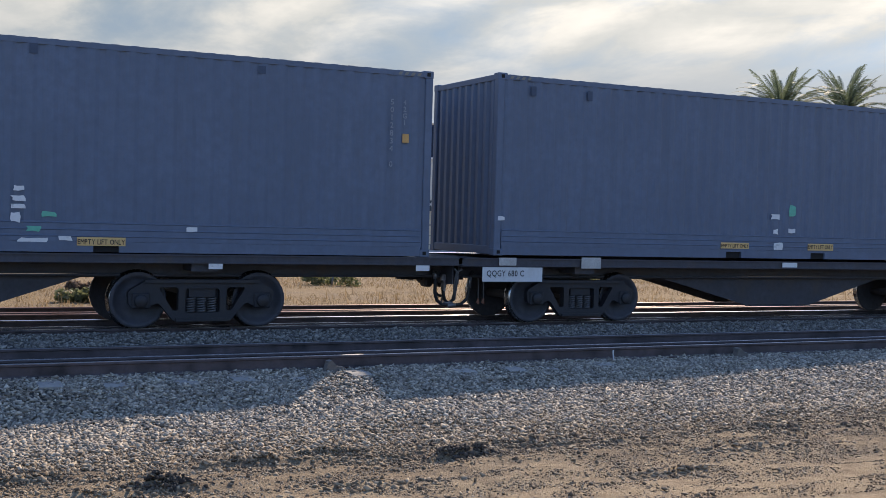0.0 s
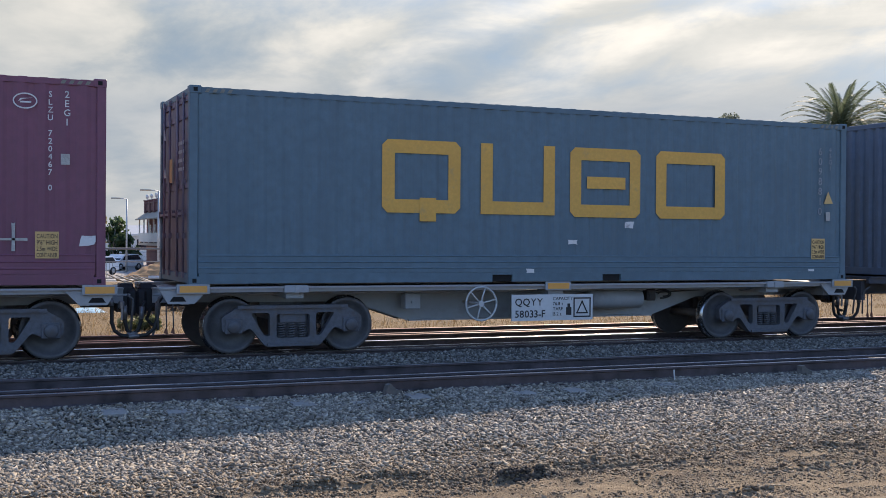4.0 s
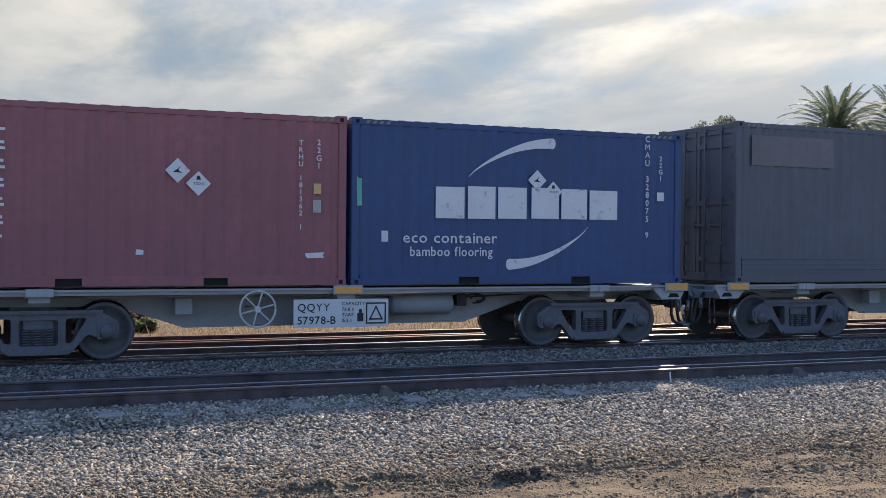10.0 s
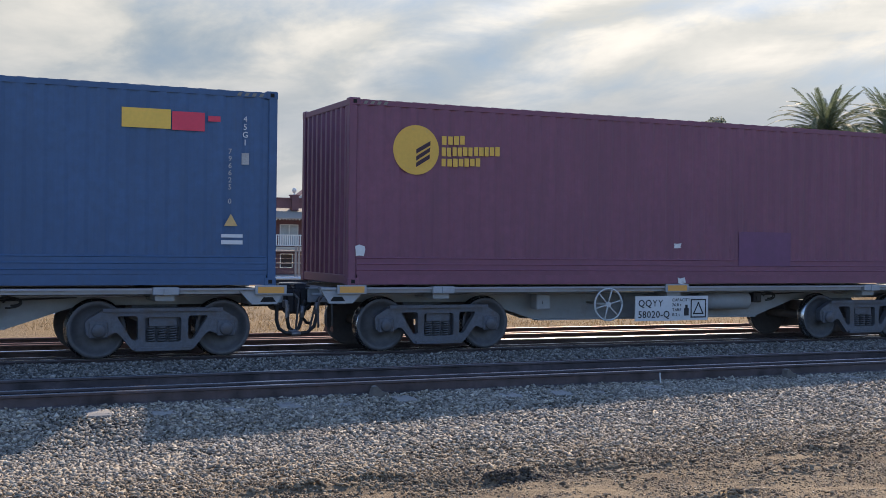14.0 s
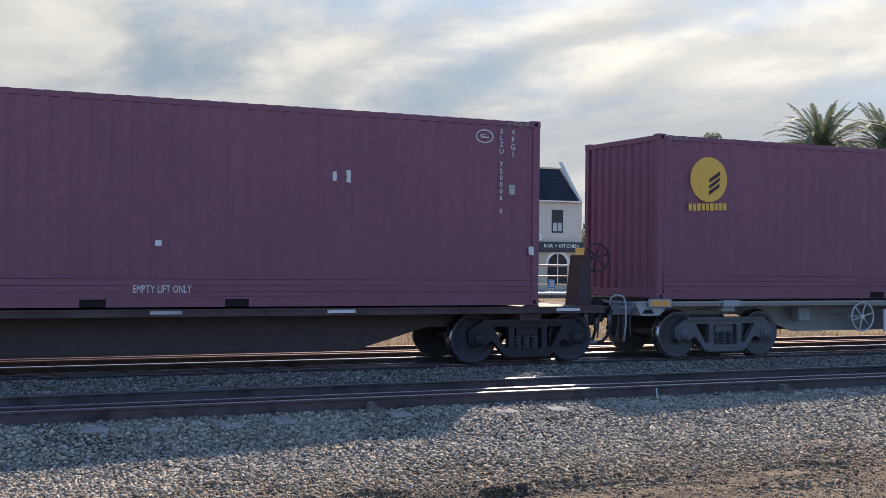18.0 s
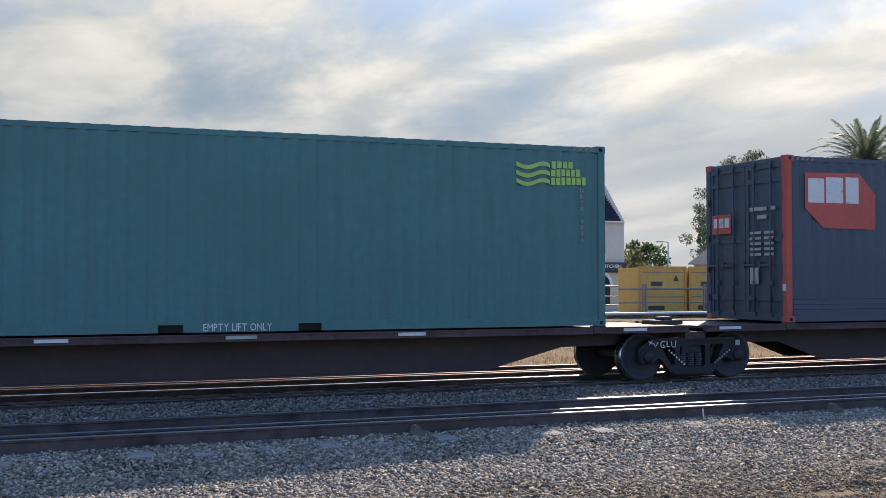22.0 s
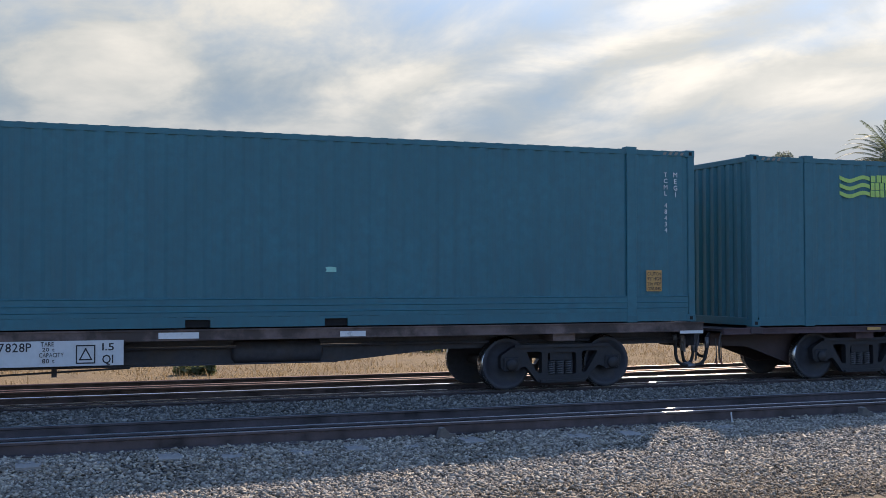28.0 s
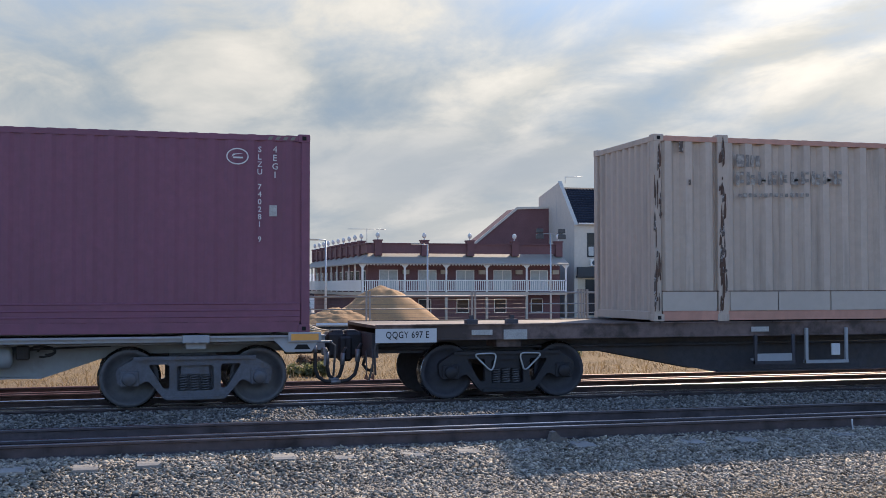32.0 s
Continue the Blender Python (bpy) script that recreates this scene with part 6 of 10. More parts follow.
down_letters(U4, '4EG1', 11.66, 3.56, 0.127, white_vinyl, -0.005, 0.952)
patch(U4, 11.61, 11.7, 2.64, 2.79, pale_ink)
torn(U4, 0.21, 0.28, 2.4, 2.46, white_vinyl)
torn(U4, 6.04, 6.09, 1.76, 1.85, white_vinyl)
torn(U4, 5.91, 5.96, 1.78, 1.85, white_vinyl)
oval_mark(X15, 11.14, 3.57, 11.30, 3.69)
down_letters(X15, 'SLZU 740281 9', 11.46, 3.64, 0.114, white_vinyl, -0.005, 0.952)
down_letters(X15, '4EG1', 11.68, 3.64, 0.130, white_vinyl, -0.005, 0.952)
patch(X15, 11.6, 11.71, 2.71, 2.87, pale_ink)
patch(WH, 5.09, 5.51, 3.49, 3.81, sign_dark_navy, -0.044, name="emblem")
disc(WH, 5.30, 3.64, 0.13, white_vinyl, -0.05)
lettering(WH, '932737 1', 5.10, 3.16, 0.157, ink, -0.052, 0.45)
lettering(WH, '5PGB', 4.80, 3.00, 0.143, ink, -0.052, 0.23)
patch(WH, 4.8, 5.07, 3.16, 3.24, ink, -0.044, name="mark")
patch(WH, 1.96, 2.52, 2.53, 2.67, yellow_vinyl, -0.044, name="label")
lettering(WH, 'Deck Installed', 1.97, 2.56, 0.120, ink, -0.052, 0.53)
patch(WH, 0.72, 0.85, 1.37, 1.54, pale_ink, -0.044)
patch(WH, 2.03, 2.4, 1.46, 1.52, yellow_vinyl, -0.044, name="label")
patch(WH, 2.07, 2.35, 1.39, 1.43, yellow_vinyl, -0.044, name="label")
patch(WH, 3.58, 3.99, 1.46, 1.52, yellow_vinyl, -0.044, name="label")
patch(WH, 3.62, 3.95, 1.39, 1.43, yellow_vinyl, -0.044, name="label")
patch(CM, 1.03, 1.49, 2.05, 2.64, white_vinyl, name="emblem")
patch(CM, 1.6, 2.23, 2.05, 2.66, white_vinyl, name="emblem")
patch(CM, 2.32, 2.94, 2.05, 2.68, white_vinyl, name="emblem")
patch(CM, 3.04, 3.72, 2.47, 2.64, white_vinyl, name="emblem")
patch(CM, 3.15, 3.69, 2.04, 2.18, white_vinyl, name="emblem")
patch(CM, 3.79, 4.31, 2.06, 2.64, white_vinyl, name="emblem")
patch(CM, 4.41, 5.11, 2.05, 2.66, white_vinyl, name="emblem")
lettering(CM, 'eco container', 1.12, 1.68, 0.200, white_vinyl, -0.005, 1.51)
lettering(CM, 'bamboo flooring', 1.22, 1.45, 0.229, white_vinyl, -0.005, 1.30)
frame_line(CM, 1.01, 1.39, 2.71, 1.89)
# white arcs
swoosh(CM, 1.75, 2.80, 3.02, 3.31, 1)
swoosh(CM, 4.39, 1.89, 3.06, 1.37, -1)
hazard_diamond(CM, 2.87, 2.75, 0.16, '')
hazard_diamond(CM, 3.17, 2.68, 0.16, 'TOXIC')
down_letters(CM, 'CMAU 051319 0', 5.27, 3.13, 0.107, white_vinyl, -0.005, 0.952)
down_letters(CM, '22G1', 5.55, 3.14, 0.117, white_vinyl, -0.005, 0.952)
patch(CM, 5.49, 5.61, 2.47, 2.59, white_vinyl)
patch(CM, 3.33, 3.51, 1.59, 1.72, pink_vinyl)
patch(CM2, 1.4, 1.9, 2.08, 2.58, white_vinyl, name="emblem")
patch(CM2, 1.96, 2.45, 2.08, 2.6, white_vinyl, name="emblem")
patch(CM2, 2.5, 3.02, 2.09, 2.6, white_vinyl, name="emblem")
patch(CM2, 3.11, 3.62, 2.1, 2.61, white_vinyl, name="emblem")
patch(CM2, 3.67, 4.16, 2.1, 2.6, white_vinyl, name="emblem")
patch(CM2, 4.21, 4.75, 2.1, 2.59, white_vinyl, name="emblem")
lettering(CM2, 'eco container', 0.85, 1.69, 0.243, white_vinyl, -0.005, 1.64)
lettering(CM2, 'bamboo flooring', 0.97, 1.48, 0.214, white_vinyl, -0.005, 1.44)
patch(CM2, 0.49, 0.6, 1.7, 1.87, white_vinyl)
swoosh(CM2, 1.97, 2.75, 3.49, 3.34, 1)
swoosh(CM2, 4.18, 1.97, 2.71, 1.35, -1)
hazard_diamond(CM2, 3.21, 2.73, 0.17, '')
hazard_diamond(CM2, 3.51, 2.55, 0.17, 'TOXIC')
down_letters(CM2, 'CMAU 328075 9', 5.35, 3.45, 0.144, white_vinyl, -0.005, 0.952)
down_letters(CM2, '22G1', 5.62, 3.13, 0.120, white_vinyl, -0.005, 0.952)
patch(CM2, 5.55, 5.69, 2.44, 2.59, white_vinyl)
torn(CM2, 0.08, 0.17, 2.25, 2.71, green_vinyl)
patch(TR, 0.73, 1.05, 3.16, 3.2, white_vinyl, name="emblem")
patch(TR, 0.84, 0.93, 3.03, 3.16, white_vinyl, name="emblem")
patch(TR, 0.74, 1.03, 2.99, 3.03, white_vinyl, name="emblem")
patch(TR, 0.73, 1.05, 2.9, 2.94, white_vinyl, name="emblem")
patch(TR, 0.84, 0.93, 2.77, 2.9, white_vinyl, name="emblem")
patch(TR, 0.74, 1.03, 2.73, 2.77, white_vinyl, name="emblem")
patch(TR, 0.72, 1.04, 2.65, 2.69, white_vinyl, name="emblem")
patch(TR, 0.84, 0.93, 2.51, 2.65, white_vinyl, name="emblem")
patch(TR, 0.73, 1.03, 2.47, 2.51, white_vinyl, name="emblem")
patch(TR, 0.72, 1.04, 2.39, 2.43, white_vinyl, name="emblem")
patch(TR, 0.83, 0.92, 2.25, 2.39, white_vinyl, name="emblem")
patch(TR, 0.73, 1.02, 2.21, 2.25, white_vinyl, name="emblem")
patch(TR, 0.72, 1.04, 2.13, 2.17, white_vinyl, name="emblem")
patch(TR, 0.83, 0.92, 2.0, 2.13, white_vinyl, name="emblem")
patch(TR, 0.73, 1.02, 1.95, 2.0, white_vinyl, name="emblem")
patch(TR, 0.71, 1.03, 1.87, 1.91, white_vinyl, name="emblem")
patch(TR, 0.82, 0.92, 1.74, 1.87, white_vinyl, name="emblem")
patch(TR, 0.72, 1.02, 1.7, 1.74, white_vinyl, name="emblem")
patch(T2, 0.84, 1.16, 3.17, 3.21, white_vinyl, name="emblem")
patch(T2, 0.96, 1.05, 3.03, 3.17, white_vinyl, name="emblem")
patch(T2, 0.86, 1.15, 2.99, 3.03, white_vinyl, name="emblem")
patch(T2, 0.84, 1.16, 2.91, 2.95, white_vinyl, name="emblem")
patch(T2, 0.95, 1.04, 2.78, 2.91, white_vinyl, name="emblem")
patch(T2, 0.85, 1.14, 2.74, 2.78, white_vinyl, name="emblem")
patch(T2, 0.84, 1.16, 2.65, 2.69, white_vinyl, name="emblem")
patch(T2, 0.95, 1.04, 2.52, 2.65, white_vinyl, name="emblem")
patch(T2, 0.85, 1.14, 2.48, 2.52, white_vinyl, name="emblem")
patch(T2, 0.83, 1.15, 2.4, 2.44, white_vinyl, name="emblem")
patch(T2, 0.94, 1.04, 2.26, 2.4, white_vinyl, name="emblem")
patch(T2, 0.84, 1.13, 2.22, 2.26, white_vinyl, name="emblem")
patch(T2, 0.83, 1.15, 2.14, 2.18, white_vinyl, name="emblem")
patch(T2, 0.94, 1.03, 2.01, 2.14, white_vinyl, name="emblem")
patch(T2, 0.84, 1.13, 1.97, 2.01, white_vinyl, name="emblem")
patch(T2, 0.82, 1.14, 1.89, 1.93, white_vinyl, name="emblem")
patch(T2, 0.94, 1.03, 1.75, 1.89, white_vinyl, name="emblem")
patch(T2, 0.84, 1.13, 1.71, 1.75, white_vinyl, name="emblem")
hazard_diamond(TR, 3.10, 2.73, 0.19, '')
hazard_diamond(TR, 3.38, 2.56, 0.19, 'TOXIC')
down_letters(TR, 'TRHU 295257 6', 5.23, 3.15, 0.104, white_vinyl, -0.005, 0.952)
down_letters(TR, '22G1', 5.49, 3.14, 0.110, white_vinyl, -0.005, 0.952)
patch(TR, 5.43, 5.54, 2.41, 2.57, pale_ink)
patch(TR, 5.42, 5.54, 2.14, 2.3, pale_ink)
torn(TR, 3.28, 3.41, 1.51, 1.63, white_vinyl)
patch(TR, 2.4, 3.0, 2.31, 2.81, scorched, name="stain")
hazard_diamond(T2, 3.49, 2.70, 0.18, '')
hazard_diamond(T2, 3.79, 2.52, 0.18, 'TOXIC')
down_letters(T2, 'TRHU 181362 1', 5.33, 3.14, 0.111, white_vinyl, -0.005, 0.952)
down_letters(T2, '22G1', 5.61, 3.15, 0.124, white_vinyl, -0.005, 0.952)
patch(T2, 5.53, 5.65, 2.41, 2.57, yellow_vinyl)
patch(T2, 5.52, 5.65, 2.13, 2.32, pale_ink)
torn(T2, 2.9, 3.02, 1.48, 1.56, white_vinyl)
torn(T2, 5.41, 5.71, 1.44, 1.53, white_vinyl)
torn(T2, 0.52, 0.57, 2.38, 2.44, white_vinyl)
patch(FC, 0.78, 1.13, 3.0, 3.32, emblem_blue, name="emblem")
patch(FC, 0.78, 1.13, 2.89, 3.0, white_vinyl, name="emblem")
leaf_mark(FC, 0.80, 3.02, 1.09, 3.29)
hazard_diamond(FC, 2.91, 2.67, 0.18, '')
hazard_diamond(FC, 3.18, 2.55, 0.19, 'TOXIC')
down_letters(FC, 'FCIU 264756 8', 5.28, 3.14, 0.106, white_vinyl, -0.005, 0.952)
down_letters(FC, '22G1', 5.55, 3.13, 0.113, white_vinyl, -0.005, 0.952)
patch(FC, 5.48, 5.61, 2.4, 2.55, yellow_vinyl)
patch(FC, 5.48, 5.6, 2.12, 2.28, pale_ink)
patch(FC, 2.37, 3.39, 1.47, 1.91, patched_red, name="repaint_patch")
torn(FC, 0.63, 0.7, 2.45, 2.51, white_vinyl)
torn(FC, 0.36, 0.43, 2.19, 2.43, white_vinyl)
patch(SG, 0.63, 1.01, 2.82, 3.23, white_vinyl, name="emblem")
disc(SG, 0.82, 3.03, 0.165, emblem_dark, -0.008)
for z in (2.96, 3.02, 3.08):
    patch(SG, 0.74 if z != 3.02 else 0.70, 0.90 if z != 3.02 else 0.94, z, z + 0.03, white_vinyl, -0.012, name="mark")
hazard_diamond(SG, 2.87, 2.79, 0.19, '')
hazard_diamond(SG, 3.15, 2.60, 0.19, 'TOXIC')
down_letters(SG, '213557 3', 5.25, 2.66, 0.108, white_vinyl, -0.005, 0.952)
down_letters(SG, '22G1', 5.54, 3.14, 0.132, white_vinyl, -0.005, 0.952)
patch(SG, 5.47, 5.59, 2.57, 2.73, yellow_vinyl)
patch(SG, 5.46, 5.58, 1.87, 2.04, pale_ink)
torn(SG, 0.36, 0.46, 2.62, 2.73, white_vinyl)
torn(SG, 0.43, 0.54, 1.73, 1.88, white_vinyl)
torn(SG, 0.23, 0.31, 1.32, 1.42, white_vinyl)
torn(SG, 2.53, 2.69, 1.64, 1.78, white_vinyl)
torn(SG, 2.93, 3.08, 1.42, 1.54, white_vinyl)
torn(SG, 2.8, 2.96, 1.32, 1.42, white_vinyl)
torn(SG, 0.34, 0.45, 2.09, 2.27, white_vinyl)
down_letters(DK, 'SCFU 416110 8', 11.51, 3.48, 0.107, white_vinyl, -0.005, 0.952)
down_letters(DK, '4EG1', 11.71, 3.46, 0.118, white_vinyl, -0.005, 0.952)
poly(DK, [(10.96, 2.84), (11.17, 2.84), (11.07, 3.06)], yellow_vinyl)
patch(DK, 11.66, 11.75, 2.7, 2.87, yellow_vinyl)
caution_plate(DK, 11.31, 1.56, 11.65, 1.98, yellow_vinyl)
torn(DK, 11.95, 12.12, 1.76, 1.84, white_vinyl)
torn(DK, 12.0, 12.1, 1.64, 1.72, white_vinyl)
torn(DK, 6.05, 6.19, 1.61, 1.71, white_vinyl)
torn(DK, 5.94, 6.18, 1.22, 1.3, white_vinyl)
torn(DK, 6.71, 6.89, 1.21, 1.27, white_vinyl)
torn(DK, 6.86, 7.0, 1.55, 1.67, white_vinyl)
torn(DK, 7.16, 7.36, 1.27, 1.36, white_vinyl)
torn(DK, 6.24, 6.38, 1.45, 1.53, white_vinyl)
torn(DK, 5.74, 5.97, 1.5, 1.6, green_vinyl)
patch(DK, 0.33, 2.2, 3.13, 3.67, patched_brown, name="repaint_patch")
patch(SE, 0.54, 0.8, 3.23, 3.55, seaco_yellow, name="emblem")
patch(SE, 0.83, 1.09, 3.23, 3.5, seaco_yellow, name="emblem")
patch(SE, 1.13, 1.4, 3.24, 3.52, seaco_yellow, name="emblem")
patch(SE, 1.44, 1.71, 3.24, 3.52, seaco_yellow, name="emblem")
patch(SE, 1.75, 2.06, 3.24, 3.55, seaco_yellow, name="emblem")
patch(SE, 9.92, 10.61, 3.28, 3.56, seaco_yellow, name="emblem")
patch(SE, 10.63, 11.1, 3.27, 3.54, seaco_red, name="emblem")
patch(SE, 11.15, 11.33, 3.42, 3.5, seaco_red, name="emblem")
down_letters(SE, '796625 0', 11.48, 2.96, 0.110, pale_ink, -0.005, 0.952)
down_letters(SE, '45G1', 11.70, 3.44, 0.121, white_vinyl, -0.005, 0.952)
poly(SE, [(11.40, 1.90), (11.60, 1.90), (11.50, 2.08)], yellow_vinyl)
patch(SE, 11.65, 11.76, 2.81, 2.98, pale_ink)
patch(SE, 11.36, 11.68, 1.73, 1.78, white_vinyl, name="label")
patch(SE, 11.36, 11.68, 1.63, 1.69, white_vinyl, name="label")
poly(U2, [(0.42, 3.63), (1.65, 3.65), (2.02, 3.27), (2.01, 2.62), (0.82, 2.63), (0.41, 2.99)], scf_red)
patch(U2, 0.48, 0.84, 3.09, 3.53, white_vinyl, -0.009, "emblem")
patch(U2, 0.88, 1.27, 3.09, 3.56, white_vinyl, -0.009, "emblem")
patch(U2, 1.33, 1.63, 3.09, 3.57, white_vinyl, -0.009, "emblem")
down_letters(U2, 'SCFU 419092 9', 11.32, 3.56, 0.113, white_vinyl, -0.005, 0.952)
down_letters(U2, '4FG1', 11.64, 3.56, 0.134, white_vinyl, -0.005, 0.952)
patch(U2, 11.57, 11.69, 2.7, 2.86, yellow_vinyl)
caution_plate(U2, 11.49, 2.29, 11.80, 2.68, yellow_vinyl)
patch(U2, 6.1, 6.31, 1.86, 1.95, white_vinyl, name="label")
patch(U2, 4.68, 5.17, 1.4, 1.46, pale_ink, name="label")
patch(U2, 6.75, 7.26, 1.39, 1.44, pale_ink, name="label")
flag_mark(U3, 10.55, 3.24, 11.16, 3.64)
patch(U3, 11.19, 11.27, 3.52, 3.64, lime_paint, name="emblem")
patch(U3, 11.29, 11.38, 3.53, 3.64, lime_paint, name="emblem")
patch(U3, 11.4, 11.48, 3.53, 3.64, lime_paint, name="emblem")
patch(U3, 11.5, 11.58, 3.53, 3.64, lime_paint, name="emblem")
patch(U3, 11.18, 11.26, 3.39, 3.5, lime_paint, name="emblem")
patch(U3, 11.28, 11.35, 3.39, 3.51, lime_paint, name="emblem")
patch(U3, 11.37, 11.44, 3.4, 3.51, lime_paint, name="emblem")
patch(U3, 11.46, 11.53, 3.4, 3.51, lime_paint, name="emblem")
patch(U3, 11.55, 11.62, 3.4, 3.51, lime_paint, name="emblem")
patch(U3, 11.64, 11.72, 3.4, 3.52, lime_paint, name="emblem")
patch(U3, 11.18, 11.25, 3.25, 3.37, lime_paint, name="emblem")
patch(U3, 11.27, 11.35, 3.25, 3.37, lime_paint, name="emblem")
patch(U3, 11.37, 11.44, 3.25, 3.38, lime_paint, name="emblem")
patch(U3, 11.46, 11.54, 3.26, 3.38, lime_paint, name="emblem")
patch(U3, 11.56, 11.63, 3.26, 3.38, lime_paint, name="emblem")
patch(U3, 11.65, 11.73, 3.26, 3.38, lime_paint, name="emblem")
patch(U3, 11.75, 11.82, 3.26, 3.39, lime_paint, name="emblem")
down_letters(U3, 'DRYA 4034', 11.75, 3.14, 0.108, faint_ink, -0.005, 0.952)
lettering(U3, 'EMPTY LIFT ONLY', 5.53, 0.96, 0.157, white_vinyl, -0.005, 1.01)
patch(U3, 0.62, 0.7, 3.66, 3.8, dark_hole, name="vent")
flag_mark(U5, 1.89, 3.23, 2.56, 3.64)
patch(U5, 2.59, 2.69, 3.51, 3.63, lime_paint, name="emblem")
patch(U5, 2.72, 2.82, 3.51, 3.64, lime_paint, name="emblem")
patch(U5, 2.84, 2.95, 3.51, 3.64, lime_paint, name="emblem")
patch(U5, 2.97, 3.07, 3.52, 3.64, lime_paint, name="emblem")
patch(U5, 2.59, 2.67, 3.37, 3.5, lime_paint, name="emblem")
patch(U5, 2.69, 2.78, 3.37, 3.5, lime_paint, name="emblem")
patch(U5, 2.8, 2.88, 3.38, 3.5, lime_paint, name="emblem")
patch(U5, 2.91, 2.99, 3.38, 3.51, lime_paint, name="emblem")
patch(U5, 3.01, 3.1, 3.38, 3.51, lime_paint, name="emblem")
patch(U5, 3.12, 3.21, 3.39, 3.51, lime_paint, name="emblem")
patch(U5, 2.58, 2.67, 3.24, 3.36, lime_paint, name="emblem")
patch(U5, 2.69, 2.78, 3.24, 3.36, lime_paint, name="emblem")
patch(U5, 2.8, 2.89, 3.24, 3.37, lime_paint, name="emblem")
patch(U5, 2.92, 3.01, 3.25, 3.37, lime_paint, name="emblem")
patch(U5, 3.03, 3.12, 3.25, 3.37, lime_paint, name="emblem")
patch(U5, 3.14, 3.23, 3.25, 3.38, lime_paint, name="emblem")
patch(U5, 3.26, 3.35, 3.25, 3.38, lime_paint, name="emblem")
down_letters(U5, 'TDDS 486105', 13.76, 3.48, 0.111, white_vinyl, -0.005, 0.952)
down_letters(U5, 'MFG1', 14.07, 3.45, 0.124, white_vinyl, -0.005, 0.952)
patch(U5, 13.57, 13.88, 1.35, 1.72, orange_vinyl, name="placard")
patch(U5, 14.01, 14.12, 2.75, 2.91, repaint_teal, name="sticker")
flag_mark(X13, 1.82, 3.08, 2.46, 3.48)
patch(X13, 2.51, 2.6, 3.35, 3.46, lime_paint, name="emblem")
patch(X13, 2.62, 2.71, 3.35, 3.47, lime_paint, name="emblem")
patch(X13, 2.73, 2.82, 3.35, 3.47, lime_paint, name="emblem")
patch(X13, 2.84, 2.93, 3.36, 3.48, lime_paint, name="emblem")
patch(X13, 2.5, 2.58, 3.21, 3.33, lime_paint, name="emblem")
patch(X13, 2.6, 2.69, 3.22, 3.33, lime_paint, name="emblem")
patch(X13, 2.71, 2.79, 3.22, 3.34, lime_paint, name="emblem")
patch(X13, 2.81, 2.89, 3.22, 3.34, lime_paint, name="emblem")
patch(X13, 2.91, 2.99, 3.23, 3.34, lime_paint, name="emblem")
patch(X13, 3.02, 3.1, 3.23, 3.35, lime_paint, name="emblem")
patch(X13, 2.5, 2.58, 3.07, 3.2, lime_paint, name="emblem")
patch(X13, 2.6, 2.68, 3.07, 3.2, lime_paint, name="emblem")
patch(X13, 2.7, 2.78, 3.08, 3.2, lime_paint, name="emblem")
patch(X13, 2.8, 2.89, 3.08, 3.21, lime_paint, name="emblem")
patch(X13, 2.91, 2.99, 3.08, 3.21, lime_paint, name="emblem")
patch(X13, 3.01, 3.09, 3.09, 3.21, lime_paint, name="emblem")
patch(X13, 3.11, 3.19, 3.09, 3.22, lime_paint, name="emblem")
down_letters(X13, 'TCML 48434', 14.06, 3.47, 0.109, white_vinyl, -0.005, 0.952)
down_letters(X13, 'MEG1', 14.25, 3.47, 0.117, white_vinyl, -0.005, 0.952)
caution_plate(X13, 13.68, 1.55, 13.97, 1.90, orange_vinyl)
torn(X13, 8.17, 8.34, 1.86, 1.94, mint_vinyl)
down_letters(X14, 'SCFU 912539 5', 14.06, 3.70, 0.110, ink, -0.005, 0.952)
down_letters(X14, 'MFG1', 14.21, 3.70, 0.115, ink, -0.005, 0.952)
frame_line(X14, 14.14, 2.91, 14.24, 3.08, ink, 0.012)
caution_block(X14, 13.89, 1.84, 14.19, 2.19)
triangle_line(X14, 13.51, 1.85, 13.71, 2.08)
lettering(X14, 'EMPTY ONLY', 8.08, 1.33, 0.100, ink, -0.0145, 0.41)
lettering(X14, 'EMPTY ONLY', 6.01, 1.34, 0.114, ink, -0.0145, 0.42)
patch(X14, 1.47, 1.61, 3.63, 3.83, faded_ink, name="emblem")
patch(X14, 1.64, 1.7, 3.63, 3.83, faded_ink, name="emblem")
patch(X14, 1.73, 1.78, 3.63, 3.82, faded_ink, name="emblem")
patch(X14, 1.82, 1.89, 3.64, 3.82, faded_ink, name="emblem")
patch(X14, 1.46, 1.52, 3.33, 3.54, faded_ink, name="emblem")
patch(X14, 1.54, 1.6, 3.49, 3.55, faded_ink, name="emblem")
patch(X14, 1.53, 1.6, 3.37, 3.42, faded_ink, name="emblem")
patch(X14, 1.66, 1.71, 3.34, 3.55, faded_ink, name="emblem")
patch(X14, 1.73, 1.8, 3.45, 3.5, faded_ink, name="emblem")
patch(X14, 1.73, 1.8, 3.34, 3.43, faded_ink, name="emblem")
patch(X14, 1.86, 1.91, 3.34, 3.56, faded_ink, name="emblem")
patch(X14, 1.93, 2.0, 3.4, 3.45, faded_ink, name="emblem")
patch(X14, 1.93, 2.0, 3.38, 3.43, faded_ink, name="emblem")
patch(X14, 2.05, 2.11, 3.35, 3.56, faded_ink, name="emblem")
patch(X14, 2.13, 2.2, 3.51, 3.57, faded_ink, name="emblem")
patch(X14, 2.13, 2.2, 3.35, 3.44, faded_ink, name="emblem")
